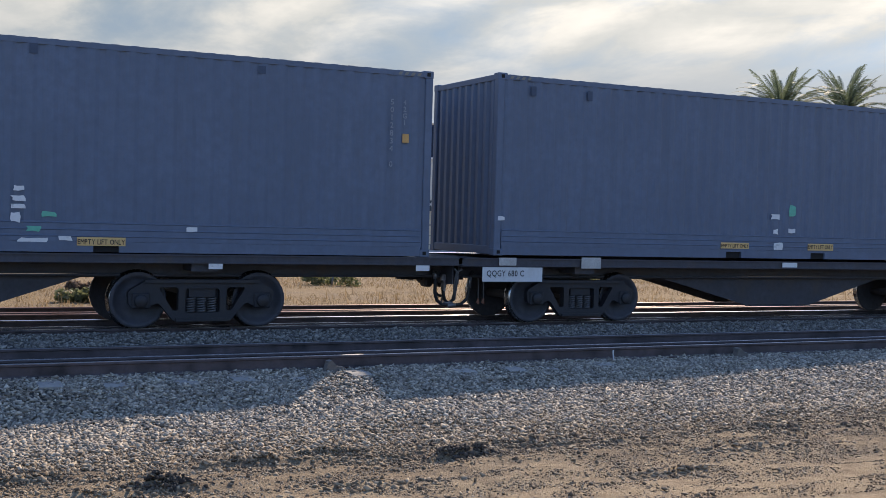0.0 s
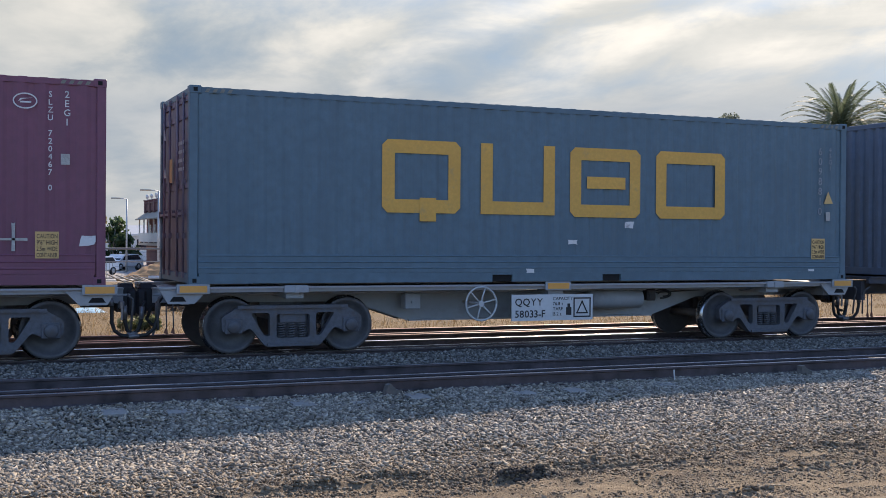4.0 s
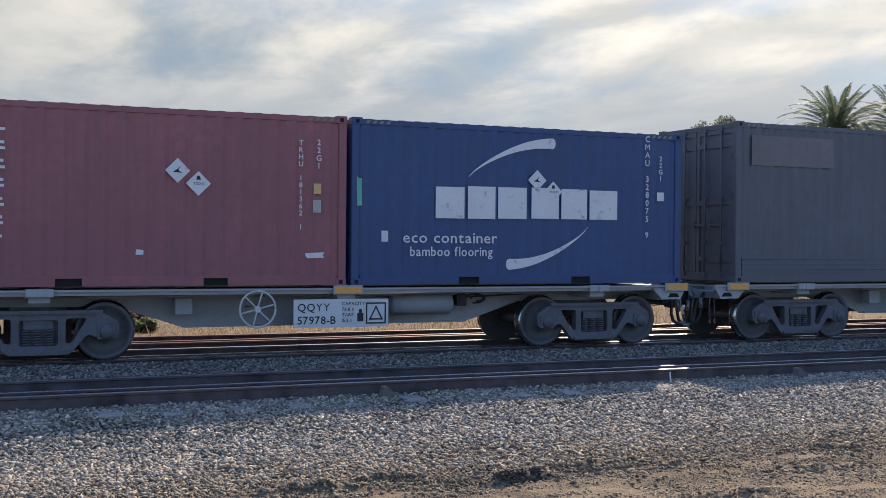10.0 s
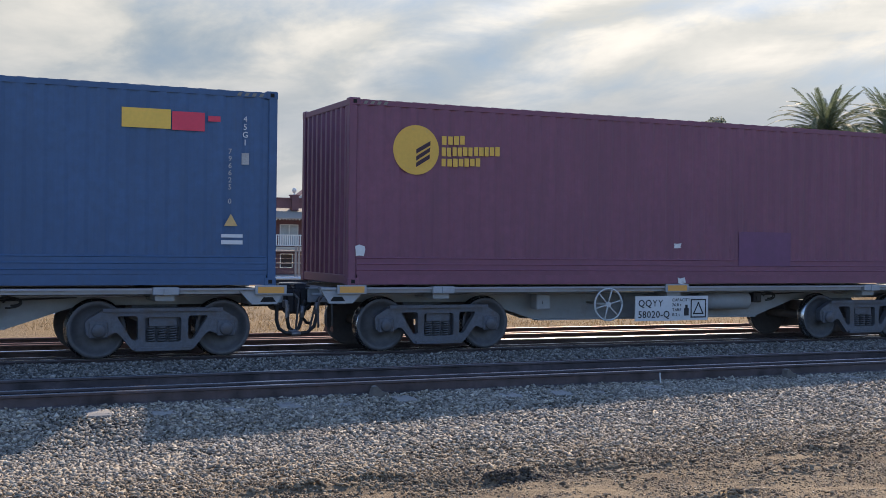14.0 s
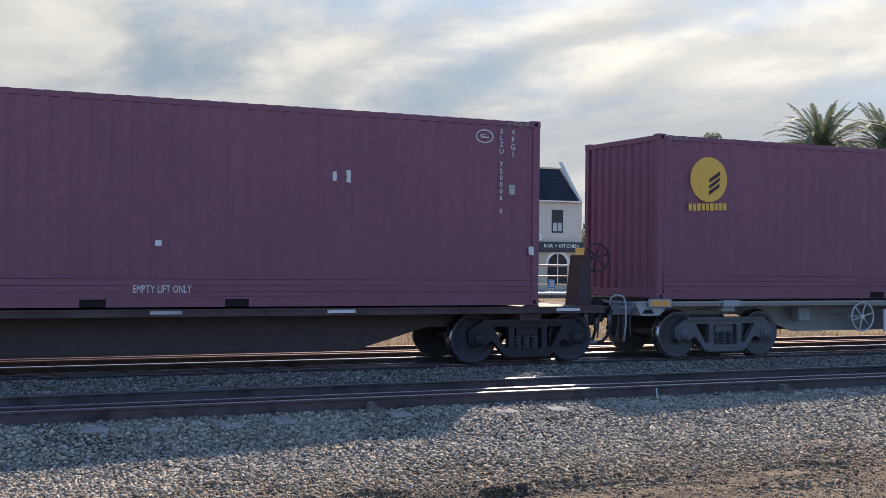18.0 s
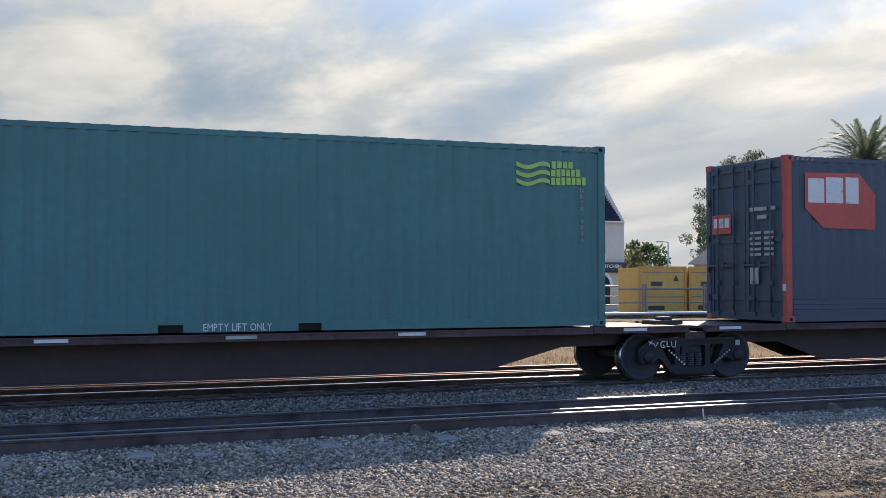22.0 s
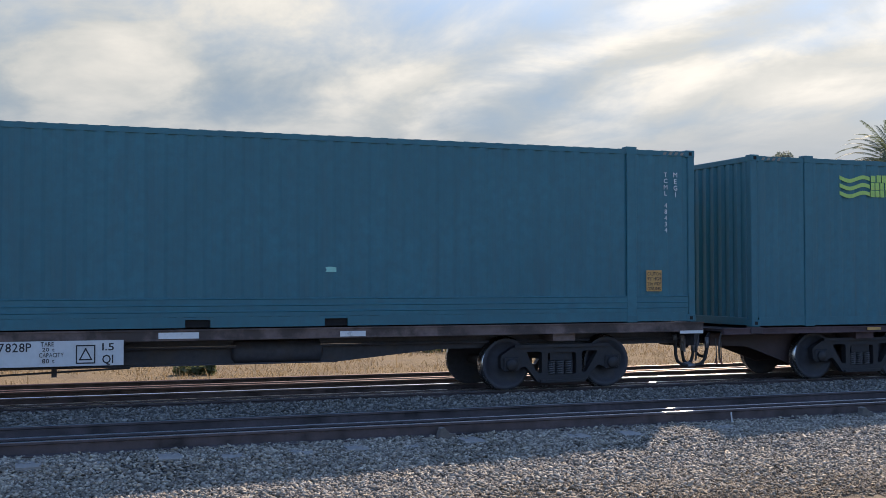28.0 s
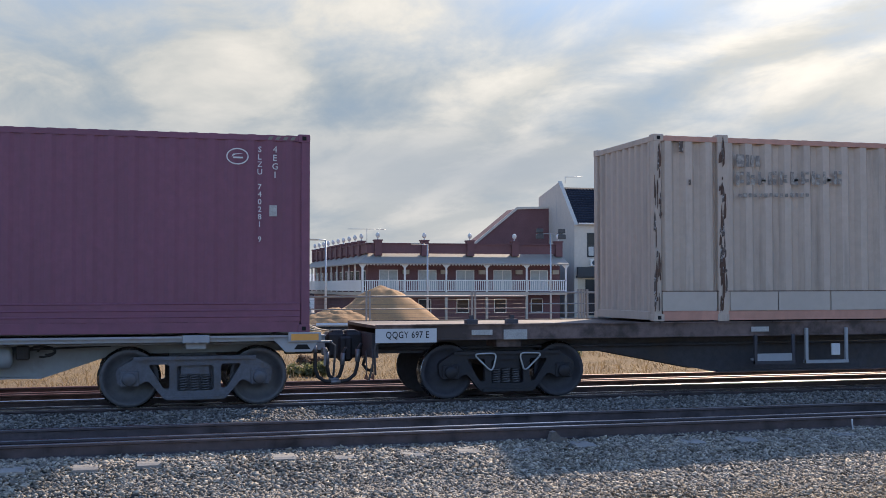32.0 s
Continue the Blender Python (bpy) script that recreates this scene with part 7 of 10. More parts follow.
patch(X14, 2.26, 2.31, 3.35, 3.57, faded_ink, name="emblem")
patch(X14, 2.33, 2.4, 3.46, 3.52, faded_ink, name="emblem")
patch(X14, 2.33, 2.4, 3.39, 3.45, faded_ink, name="emblem")
patch(X14, 2.46, 2.52, 3.36, 3.57, faded_ink, name="emblem")
patch(X14, 2.53, 2.6, 3.42, 3.47, faded_ink, name="emblem")
patch(X14, 2.53, 2.6, 3.36, 3.45, faded_ink, name="emblem")
patch(X14, 2.66, 2.72, 3.37, 3.58, faded_ink, name="emblem")
patch(X14, 2.74, 2.81, 3.53, 3.58, faded_ink, name="emblem")
patch(X14, 2.74, 2.8, 3.4, 3.46, faded_ink, name="emblem")
patch(X14, 2.86, 2.92, 3.37, 3.59, faded_ink, name="emblem")
patch(X14, 2.94, 3.01, 3.48, 3.54, faded_ink, name="emblem")
patch(X14, 2.94, 3.01, 3.37, 3.46, faded_ink, name="emblem")
patch(X14, 3.07, 3.13, 3.38, 3.59, faded_ink, name="emblem")
patch(X14, 3.15, 3.22, 3.43, 3.49, faded_ink, name="emblem")
patch(X14, 3.15, 3.22, 3.41, 3.47, faded_ink, name="emblem")
patch(X14, 3.28, 3.34, 3.38, 3.6, faded_ink, name="emblem")
patch(X14, 3.36, 3.43, 3.55, 3.6, faded_ink, name="emblem")
patch(X14, 3.35, 3.42, 3.38, 3.47, faded_ink, name="emblem")
patch(X14, 1.5, 1.56, 3.13, 3.19, faded_ink, name="mark")
patch(X14, 1.59, 1.65, 3.13, 3.2, faded_ink, name="mark")
patch(X14, 1.69, 1.74, 3.14, 3.2, faded_ink, name="mark")
patch(X14, 1.78, 1.84, 3.14, 3.2, faded_ink, name="mark")
patch(X14, 1.88, 1.93, 3.14, 3.2, faded_ink, name="mark")
patch(X14, 1.97, 2.03, 3.14, 3.21, faded_ink, name="mark")
patch(X14, 2.07, 2.12, 3.15, 3.21, faded_ink, name="mark")
patch(X14, 2.16, 2.22, 3.15, 3.21, faded_ink, name="mark")
patch(X14, 2.26, 2.31, 3.15, 3.21, faded_ink, name="mark")
patch(X14, 2.35, 2.41, 3.15, 3.21, faded_ink, name="mark")
patch(X14, 2.45, 2.51, 3.15, 3.22, faded_ink, name="mark")
patch(X14, 2.55, 2.6, 3.16, 3.22, faded_ink, name="mark")
patch(X14, 2.64, 2.7, 3.16, 3.22, faded_ink, name="mark")
patch(X14, 2.74, 2.8, 3.16, 3.22, faded_ink, name="mark")
patch(X14, 5.33, 5.4, 3.85, 3.99, rust_hole, name="scar")
patch(X14, 9.22, 9.3, 3.82, 4.01, rust_hole, name="scar")
patch(X14, 7.76, 7.78, 2.95, 3.37, rust_hole, name="scar")
patch(X14, 7.96, 7.97, 2.98, 3.27, rust_hole, name="scar")
patch(X14, 8.03, 8.05, 2.95, 3.29, rust_hole, name="scar")
patch(X14, 11.09, 11.23, 3.56, 3.58, rust_hole, name="scar")
patch(X14, 11.23, 11.38, 3.64, 3.65, rust_hole, name="scar")
patch(X14, 11.28, 11.35, 3.49, 3.51, rust_hole, name="scar")
patch(X14, 11.17, 11.26, 3.51, 3.53, rust_hole, name="scar")
patch(X14, 6.14, 6.17, 1.64, 1.78, rust_hole, name="scar")
patch(X14, 8.22, 8.26, 1.74, 1.81, rust_hole, name="scar")
patch(X14, 0.44, 0.51, 3.84, 4.01, rust_hole, name="scar")
patch(X14, 5.27, 5.36, 3.85, 4.01, rust_hole, name="scar")
patch(X14, 0.61, 0.65, 3.31, 3.4, rust_hole, name="scar")
patch(W2, 7.19, 7.78, 0.68, 0.99, sign_white, name="number_plate")
lettering(W2, 'QQMY', 7.235, 0.885, 0.16, ink, -0.009, 0.46)
lettering(W2, '22006N', 7.235, 0.715, 0.17, ink, -0.009, 0.58)
patch(W2, 7.8, 7.98, 0.94, 0.96, pale_ink, name="mark")
patch(W2, 7.82, 7.96, 0.84, 0.86, pale_ink, name="mark")
patch(W2, 7.99, 8.06, 0.71, 0.84, pale_ink, name="mark")
patch(W2, 8.13, 8.29, 0.88, 0.95, pale_ink, name="mark")
patch(W2, 8.36, 8.56, 0.96, 0.98, pale_ink, name="mark")
frame_line(W2, 8.33, 0.74, 8.58, 0.95, pale_ink, 0.025)
patch(W2, 3.42, 3.65, 0.9, 0.99, white_vinyl, name="reflector")
patch(W2, 5.87, 6.25, 0.92, 1.01, white_vinyl, name="reflector")
patch(W2, 9.59, 10.01, 0.95, 1.02, white_vinyl, name="reflector")
patch(W2, 14.33, 14.77, 0.93, 1.0, white_vinyl, name="reflector")
scrawl(W2, 6.11, 0.33, 7.62, 0.91, 3)
scrawl(W2, 8.55, 0.40, 9.39, 0.92, 4)
patch(W2, -0.06, 0.19, 0.9, 0.99, white_vinyl, name="reflector")
patch(W2, 3.48, 3.69, 0.87, 0.98, white_vinyl, name="reflector")
patch(W2, 14.34, 14.77, 0.94, 1.0, white_vinyl, name="reflector")
patch(W2, 20.93, 21.14, 0.86, 0.94, white_vinyl, name="reflector")
patch(W2, 24.3, 24.54, 0.85, 0.94, white_vinyl, name="reflector")
patch(W2, 9.68, 10.0, 0.94, 0.99, white_vinyl, name="reflector")
patch(W1, -0.2, 0.95, 0.68, 0.92, sign_white, name="number_plate")
lettering(W1, 'QQGY 680 C', -0.12, 0.77, 0.143, ink, -0.009, 0.71)
patch(W1, 1.73, 2.13, 0.91, 1.1, pale_ink, name="label")
patch(W1, 0.11, 0.44, 0.95, 1.08, pale_ink, name="label")
patch(W1, 6.24, 6.61, 0.96, 1.05, white_vinyl, name="reflector")
patch(W14, -4.52, -3.58, 0.85, 1.06, sign_white, name="number_plate")
lettering(W14, 'QQGY 697 E', -4.36, 0.92, 0.143, ink, -0.009, 0.66)
patch(W14, -3.03, -2.7, 0.95, 1.03, pale_ink, name="label")
patch(W14, 1.71, 2.03, 0.95, 1.03, pale_ink, name="label")
patch(W14, -2.52, -2.14, 0.88, 1.03, pale_ink, name="label")
patch(W14, 9.69, 10.04, 0.93, 1.02, pale_ink, name="label")
patch(W14, 13.47, 13.83, 0.95, 1.03, pale_ink, name="label")
patch(W14, 12.52, 12.84, 0.89, 1.04, pale_ink, name="label")
patch(W13, 2.94, 5.25, 0.55, 0.9, sign_white, -0.02, name="data_panel", t=0.02)
lettering(W13, 'QQAY 47828P', 2.97, 0.76, 0.171, ink, -0.044, 1.06)
lettering(W13, '110km/h', 2.96, 0.64, 0.143, ink, -0.044, 0.46)
lettering(W13, 'TARE', 4.15, 0.83, 0.086, ink, -0.044, 0.17)
lettering(W13, 'CAPACITY', 4.13, 0.68, 0.086, ink, -0.044, 0.32)
lettering(W13, '20 t', 4.17, 0.76, 0.071, ink, -0.044, 0.16)
lettering(W13, '80 t', 4.17, 0.6, 0.086, ink, -0.044, 0.16)
lettering(W13, '1.5', 4.96, 0.76, 0.143, ink, -0.044, 0.16)
lettering(W13, 'Q1', 4.96, 0.58, 0.171, ink, -0.044, 0.15)
warning_box(W13, 4.61, 0.58, 0.26, ink, -0.041)
patch(W13, 0.26, 1.56, 0.91, 1.0, pale_ink, name="label")
patch(W13, 2.19, 2.6, 0.89, 0.98, white_vinyl, name="reflector")
patch(W13, 5.73, 6.3, 0.9, 0.99, white_vinyl, name="reflector")
patch(W13, 8.4, 8.8, 0.89, 0.97, white_vinyl, name="reflector")
patch(W13, -3.7, -3.41, 0.74, 0.82, white_vinyl, name="reflector")


# ---- further wagon and container details ----
door_seal = material("door_seal", (0.055, 0.055, 0.065), 0.7, 0.0, 0.3, 10, dirt=(0.2, 0.18, 0.16), dirt_at=(0.5, 0.7), dirt_scale=5)


def side_doors(c, L, H, zb):
    """Four ribbed leaves with hinges and rods on the near side of the white container."""
    zt = zb + H
    edges = [(0.16, 1.40), (1.56, 2.96), (3.16, 4.50), (4.66, L - 0.16)]
    z0, z1 = zb + 0.24, zt - 0.10
    for i, (a, b) in enumerate(edges):
        leaf = part("side_door", boxes((a, b, -0.012, 0.03, z0, z1)), offwhite, c)
        g = part("gasket", boxes((a, a + 0.014, -0.0145, -0.012, z0, z1), (b - 0.014, b, -0.0145, -0.012, z0, z1), (a + 0.014, b - 0.014, -0.0145, -0.012, z0, z0 + 0.014),
                                 (a + 0.014, b - 0.014, -0.0145, -0.012, z1 - 0.014, z1)), rubber, leaf)
        n = 9
        for k in range(n):
            u = z0 + 0.34 + (z1 - z0 - 0.55) * k / n
            bm = prism(bmesh.new(), [(-0.012, u), (-0.012, u + 0.2), (-0.052, u + 0.19), (-0.052, u + 0.045)], a + 0.10, b - 0.10, "x")
            part("rib", bm, offwhite, leaf)
        part("door_handle", boxes((a + 0.42 if i % 2 else b - 0.42, a + 0.72 if i % 2 else b - 0.12, -0.05, -0.03, z0 + 0.2, z0 + 0.23)), zinc_rod, leaf)
        for x in ((b - 0.03,) if i % 2 == 0 else (a + 0.03,)):
            part("locking_rod", rod(bmesh.new(), (x, -0.045, z0 - 0.05), (x, -0.045, z1 + 0.04), 0.02, 6), zinc_rod, leaf)
        for z in (z0 + 0.15, z0 + 0.85, z0 + 1.5, z1 - 0.2):
            x = a - 0.05 if i % 2 == 0 else b + 0.05
            part("hinge", boxes((x - 0.06, x + 0.06, -0.03, 0.0, z, z + 0.13)), offwhite, leaf)
    for x in (0.11, 1.48, 3.06, 4.58, L - 0.11):
        part("door_gap", boxes((x - 0.045, x + 0.045, -0.004, 0.012, z0, z1)), door_seal, c)
    for k in range(8):
        x = 0.45 + 0.74 * k
        part("sill_bracket", boxes((x - 0.11, x + 0.11, -0.025, 0.0, zb + 0.03, zb + 0.13), (x - 0.05, x + 0.05, -0.035, -0.02, zb + 0.05, zb + 0.10)), offwhite, c)
    # near-black strip painted in for the shade at the top rail's edge
    part("head_shade_strip", boxes((0.13, L - 0.13, -0.002, 0.02, zt - 0.105, zt - 0.085)), dark_hole, c)
    part("sill_plate", boxes((0.13, L - 0.13, -0.01, 0.02, zb + 0.14, zb + 0.24)), offwhite, c)
    down_letters(c, "OVERHEIGHT", L - 0.065, zt - 0.55, 0.09, yellow_vinyl, -0.012)


side_doors(WH, 6.058, 2.98, ZQ)
for i in range(4):      # unreadable columns on its end
    for k in range(9 if i % 2 else 6):
        part("lettering_bar", boxes((-0.004, 0.0, 0.62 + 0.36 * i, 0.66 + 0.36 * i, 3.15 - 0.13 * k, 3.23 - 0.13 * k)), ink, WH)


cream_plate = paint("pale_grey_plate_paint", (0.46, 0.395, 0.335), 0.55, (0.33, 0.29, 0.26), 0.05, (0.66, 0.8))


def cream_details(c, L, H, zb):
    """Repair plates along the foot of the cream container."""
    for i, (a, b) in enumerate(((0.14, 1.1), (1.34, 2.2), (2.22, 3.18), (3.2, 5.95), (5.97, 6.4), (6.42, 9.35), (9.37, 9.8), (9.82, 12.1), (12.12, 13.0), (13.54, 14.48))):
        part("kick_plate", boxes((a, b, -0.006 - 0.004 * (i % 2), 0.03, zb + 0.165, zb + 0.47)), cream_plate, c)
    part("seam", boxes((0.14, L - 0.14, -0.003, 0.03, zb + 0.472, zb + 0.486)), rust_brown, c)
    rng = random.Random(5)
    for x in (0.065, 1.22, L - 1.22, L - 0.065):
        side = -0.06 if x < L / 2 else 0.06
        for k in range(26 if abs(x - L / 2) > 6.5 else 46):
            z = zb + 0.15 + rng.random() ** 1.4 * (H - 0.5)
            h, w = rng.uniform(0.05, 0.42), rng.uniform(0.005, 0.026)
            u = x + side * rng.uniform(-0.9, 1.0)
            part("rust_scar", prism(bmesh.new(), [(u - w, z), (u + w * 0.6, z + 0.1 * h), (u + w, z + 0.55 * h), (u + 0.2 * w, z + h), (u - 0.6 * w, z + 0.7 * h)], -0.009 - 0.0004 * k, -0.002), rust_brown if k % 3 else rust_hole, c)


rust_brown = material("rust_brown", (0.12, 0.07, 0.052), 0.9, 0.0, 0.25, 14)
cream_details(X14, 14.63, 2.99, 1.13)

def end_plate(c, y0, y1, z0, z1, mat, name="sticker"):
    """A marking on the rear end of a container."""
    return part(name, boxes((-0.008, -0.003, y0, y1, z0, z1)), mat, c)


end_plate(SE, 0.14, 1.55, ZQ + 0.50, ZQ + 0.55, seaco_yellow, "stripe")
end_plate(SE, 1.0, 1.2, ZQ + 0.46, ZQ + 0.6, seaco_yellow, "stripe")
end_plate(TR, 0.9, 1.25, 2.3, 2.75, white_vinyl)
end_plate(WH, 1.0, 1.3, 3.2, 3.5, emblem_blue)
for c in (T2, SG):
    for z in (2.35, 2.75):
        part("hazard_diamond", prism(bmesh.new(), [(1.70, z + 0.17), (1.87, z), (2.04, z + 0.17), (1.87, z + 0.34)], -0.008, -0.003, "x"), white_vinyl, c)
    for i in range(4):
        end_plate(c, 0.35, 0.85, 2.1 + 0.11 * i, 2.14 + 0.11 * i, pale_ink, "lettering_bar")
    for i in range(6):
        end_plate(c, 0.92, 1.12, 2.0 + 0.10 * i, 2.05 + 0.10 * i, pale_ink, "lettering_bar")
    for y0, y1, z0 in ((0.35, 0.70, 2.82), (0.80, 1.0, 2.82), (0.45, 0.70, 2.68)):
        end_plate(c, y0, y1, z0, z0 + 0.08, white_vinyl, "lettering_bar")
end_plate(CQ, 1.32, 1.55, 2.55, 2.92, orange_vinyl)
for y0, z0 in ((1.85, 2.65), (1.9, 3.25)):
    part("warning_symbol", prism(bmesh.new(), [(y0, z0), (y0 + 0.2, z0), (y0 + 0.1, z0 + 0.18)], -0.008, -0.003, "x"), pale_ink, CQ)
for i in range(4):
    end_plate(CQ, 0.4, 0.8, 2.7 + 0.13 * i, 2.75 + 0.13 * i, pale_ink, "lettering_bar")
end_plate(X13, 0.3, 0.6, 2.9, 3.0, pale_ink, "lettering_bar")
end_plate(U2, 0.02, 0.11, 1.5, 1.62, white_vinyl)
end_plate(U2, 1.62, 2.22, 2.58, 2.95, scf_red, "emblem")
for y0, y1 in ((1.68, 1.82), (1.86, 2.0), (2.04, 2.17)):
    part("emblem", boxes((-0.012, -0.008, y0, y1, 2.70, 2.88)), white_vinyl, U2)
for y0, y1, z0 in ((0.55, 1.05, 2.97), (0.30, 0.45, 2.97), (0.55, 0.82, 2.82)):
    end_plate(U2, y0, y1, z0, z0 + 0.07, pale_ink, "lettering_bar")
for i in range(5):
    end_plate(U2, 0.72, 1.05, 2.14 + 0.10 * i, 2.19 + 0.10 * i, pale_ink, "lettering_bar")
    end_plate(U2, 0.36, 0.62, 2.14 + 0.10 * i, 2.19 + 0.10 * i, pale_ink, "lettering_bar")
end_plate(U2, 0.80, 1.05, 1.62, 1.92, pale_ink, "data_plate")


def ladder_step(w, x0, x1, z0, z1, mat, fill=None):
    part("step", boxes((x0, x0 + 0.05, -0.02, 0.02, z0, z1), (x1 - 0.05, x1, -0.02, 0.02, z0, z1), (x0, x1, -0.03, 0.05, z0, z0 + 0.05)), mat, w)
    if fill:
        part("tread", boxes((x0 + 0.05, x1 - 0.05, -0.01, 0.2, z0 + 0.05, z0 + 0.09), (x0 + 0.05, x1 - 0.05, -0.01, 0.0, z0 + 0.09, z0 + 0.17)), fill, w)


ladder_step(W14, 1.76, 2.5, 0.42, 0.90, black_frame, flange_grey)
ladder_step(W14, 7.9, 8.62, 0.42, 0.90, black_frame, flange_grey)
ladder_step(W14, 2.7, 3.5, 0.42, 1.0, flange_grey)
part("data_plate", boxes((3.2, 3.36, 0.0, 0.02, 0.55, 0.74)), sign_white, W14)
handwheel(W14, 7.4, 0.56, 0.27, flange_grey, 4)
handwheel(W13, 0.55, 0.50, 0.26, flange_grey, 6)
handwheel(W2, 10.38, 0.57, 0.25, wheel_white, 6)
part("wheel_handle", rod(bmesh.new(), (10.16, -0.03, 0.50), (9.98, -0.03, 0.36), 0.018, 6), wheel_white, W2)
for x in (-3.0, -2.35):
    part("twist_lock", boxes((x - 0.09, x + 0.09, 0.05, 0.2, 1.10, 1.19, 0.01), (x - 0.03, x + 0.03, 0.08, 0.14, 1.19, 1.25)), black_frame, W14)
for x in range(-4, 15):
    part("deck_rib", boxes((x * 1.0 + 0.1, x * 1.0 + 0.62, -0.012, 0.03, 1.098, 1.122)), deck_worn, W14)
for w, a, b in ((W1, -0.62, 14.0), (W2, -0.57, 25.15), (W13, -3.75, 14.8), (W14, -4.5, 14.91)):
    part("train_pipe", rod(bmesh.new(), (a + 0.1, 0.5, 0.74), (b - 0.1, 0.5, 0.74), 0.022, 6), black_frame, w)
    coupling(w, b, 1)
    coupling(w, a, -1)
    for x in (a + 0.02, b - 0.02):
        part("headstock", boxes((x - 0.05, x + 0.05, 0.2, 2.15, 0.62, 0.98)), black_frame, w)
for x in (3.4, 5.6, 7.0, 8.8):
    part("stake_pocket", boxes((x - 0.05, x + 0.05, 0.0, 0.06, 0.52, 0.92)), black_frame, W2)
part("air_reservoir", lathe(bmesh.new(), [(0.0, -0.03), (0.1, -0.02), (0.17, 0.03), (0.17, 1.32), (0.1, 1.37), (0.0, 1.38)], (6.9, 0.62, 0.66), 18, "x"), black_frame, W13)
part("equipment_box", boxes((1.37, 2.58, 0.45, 0.95, 0.20, 0.38, 0.015)), black_frame, W13)
for x in (1.30, 1.72, 2.12, 2.64, 4.35):
    part("hanger", boxes((x - 0.035, x + 0.035, 0.5, 0.56, 0.22 if x != 4.35 else 0.36, 0.56)), black_frame, W13)
part("brake_rod", rod(bmesh.new(), (0.2, 0.6, 0.52), (1.4, 0.6, 0.40), 0.018, 6), black_frame, W13)
part("brake_rod", rod(bmesh.new(), (2.6, 0.6, 0.36), (5.4, 0.6, 0.46), 0.016, 6), black_frame, W13)
part("label_strip", boxes((0.05, 1.5, -0.004, 0.01, 0.91, 0.99)), wagon_grey, W13)
for k in range(9):
    part("lettering_bar", boxes((0.12 + 0.055 * k, 0.155 + 0.055 * k, -0.008, -0.004, 0.93, 0.97)), ink, W13)
part("plate_frame", boxes((2.02, 2.68, -0.012, 0.01, 0.84, 1.02, 0.01)), black_frame, W13)
part("number_plate", boxes((2.12, 2.58, -0.018, -0.012, 0.90, 0.985)), sign_white, W13)
handwheel(W13, 0.02, 0.52, 0.24, flange_grey, 6, 2.3)
# rounded triangular eyes in the bogies of the worn wagons
for w, xs in ((W14, (-2.4, 12.77)),):
    for x in xs:
        for s in (-1, 1):
            loop = rounded([(x + s * 0.56, 0.655), (x + s * 0.18, 0.665), (x + s * 0.26, 0.37)], 0.09)
            pts = [(p.x, 0.14, p.y) for p in loop]
            part("frame_eye", tube(bmesh.new(), pts + pts[:1], 0.015, 6), galvanised, w)
# articulated units: end platform, tail post, reflectors, connections
UNITS = [ob for ob, x0 in TRAIN if ob.name.startswith("container_wagon") and ob["label"].startswith("red-brown")]
for i, w in enumerate(UNITS):
    L = 12.192 if i < 4 else 14.63
    for x0, x1, mat in ((3.22, 3.67, white_vinyl), (2.48, 2.78, orange_vinyl), (5.86, 6.32, pale_ink), (8.53, 8.98, white_vinyl), (-1.44, -0.99, white_vinyl), (L + 0.35, L + 0.8, white_vinyl)):
        part("reflector", boxes((x0, x1, 0.0, 0.012, 0.835, 0.885)), mat, w)
    if i < 4:
        part("articulation", boxes((-2.15, -1.55, 0.95, 1.4, 0.86, 0.97, 0.02), (-1.95, -1.7, 1.05, 1.3, 0.97, 1.03, 0.02)), wagon_brown, w)
        bm = boxes((-2.0, -1.75, 0.2, 2.1, 0.70, 0.80))
        part("bolster", bm, black_frame, w)
        def chalk(pts):
            part("chalk_scrawl", tube(bmesh.new(), [(-2.80 + u, 0.134, 0.50 + v) for u, v in pts], 0.0095, 4), white_vinyl, w)
        chalk([(0.0, 0.15), (0.09, 0.10)])
        chalk([(0.08, 0.16), (0.02, 0.09)])
        chalk([(0.10, 0.12), (0.14, 0.05), (0.19, 0.13)])
        chalk([(0.30 + 0.055 * math.cos(a), 0.09 + 0.055 * math.sin(a)) for a in [0.9 + 0.45 * k for k in range(11)]] + [(0.29, 0.08)])
        chalk([(0.37, 0.15), (0.375, 0.05), (0.43, 0.05)])
        chalk([(0.46, 0.14), (0.465, 0.07), (0.50, 0.03), (0.54, 0.06), (0.55, 0.15)])
        for k in range(7):
            part("chalk_scrawl", boxes((-2.40 + 0.05 * k, -2.375 + 0.05 * k, 0.128, 0.134, 0.47 - 0.04 * k, 0.50 - 0.04 * k)), white_vinyl, w)
            part("chalk_scrawl", boxes((-1.46 + 0.05 * k, -1.44 + 0.05 * k, 0.128, 0.134, 0.24 + 0.035 * k, 0.27 + 0.035 * k)), pale_ink, w)
        part("sticker", boxes((-1.02, -0.93, 0.130, 0.136, 0.55, 0.64)), pale_ink, w)
    for x in (0.1, L - 0.1):
        part("container_pedestal", boxes((x - 0.12, x + 0.12, 0.0, 0.16, 0.80, 0.93, 0.01)), wagon_brown, w)
w = UNITS[0]
part("tail_post", prism(bmesh.new(), [(13.34, 0.9), (13.64, 0.9), (13.62, 1.78), (13.44, 1.78)], 0.7, 1.1), wagon_brown, w)
handwheel(w, 13.80, 1.74, 0.25, wagon_brown, 6, 0.8)
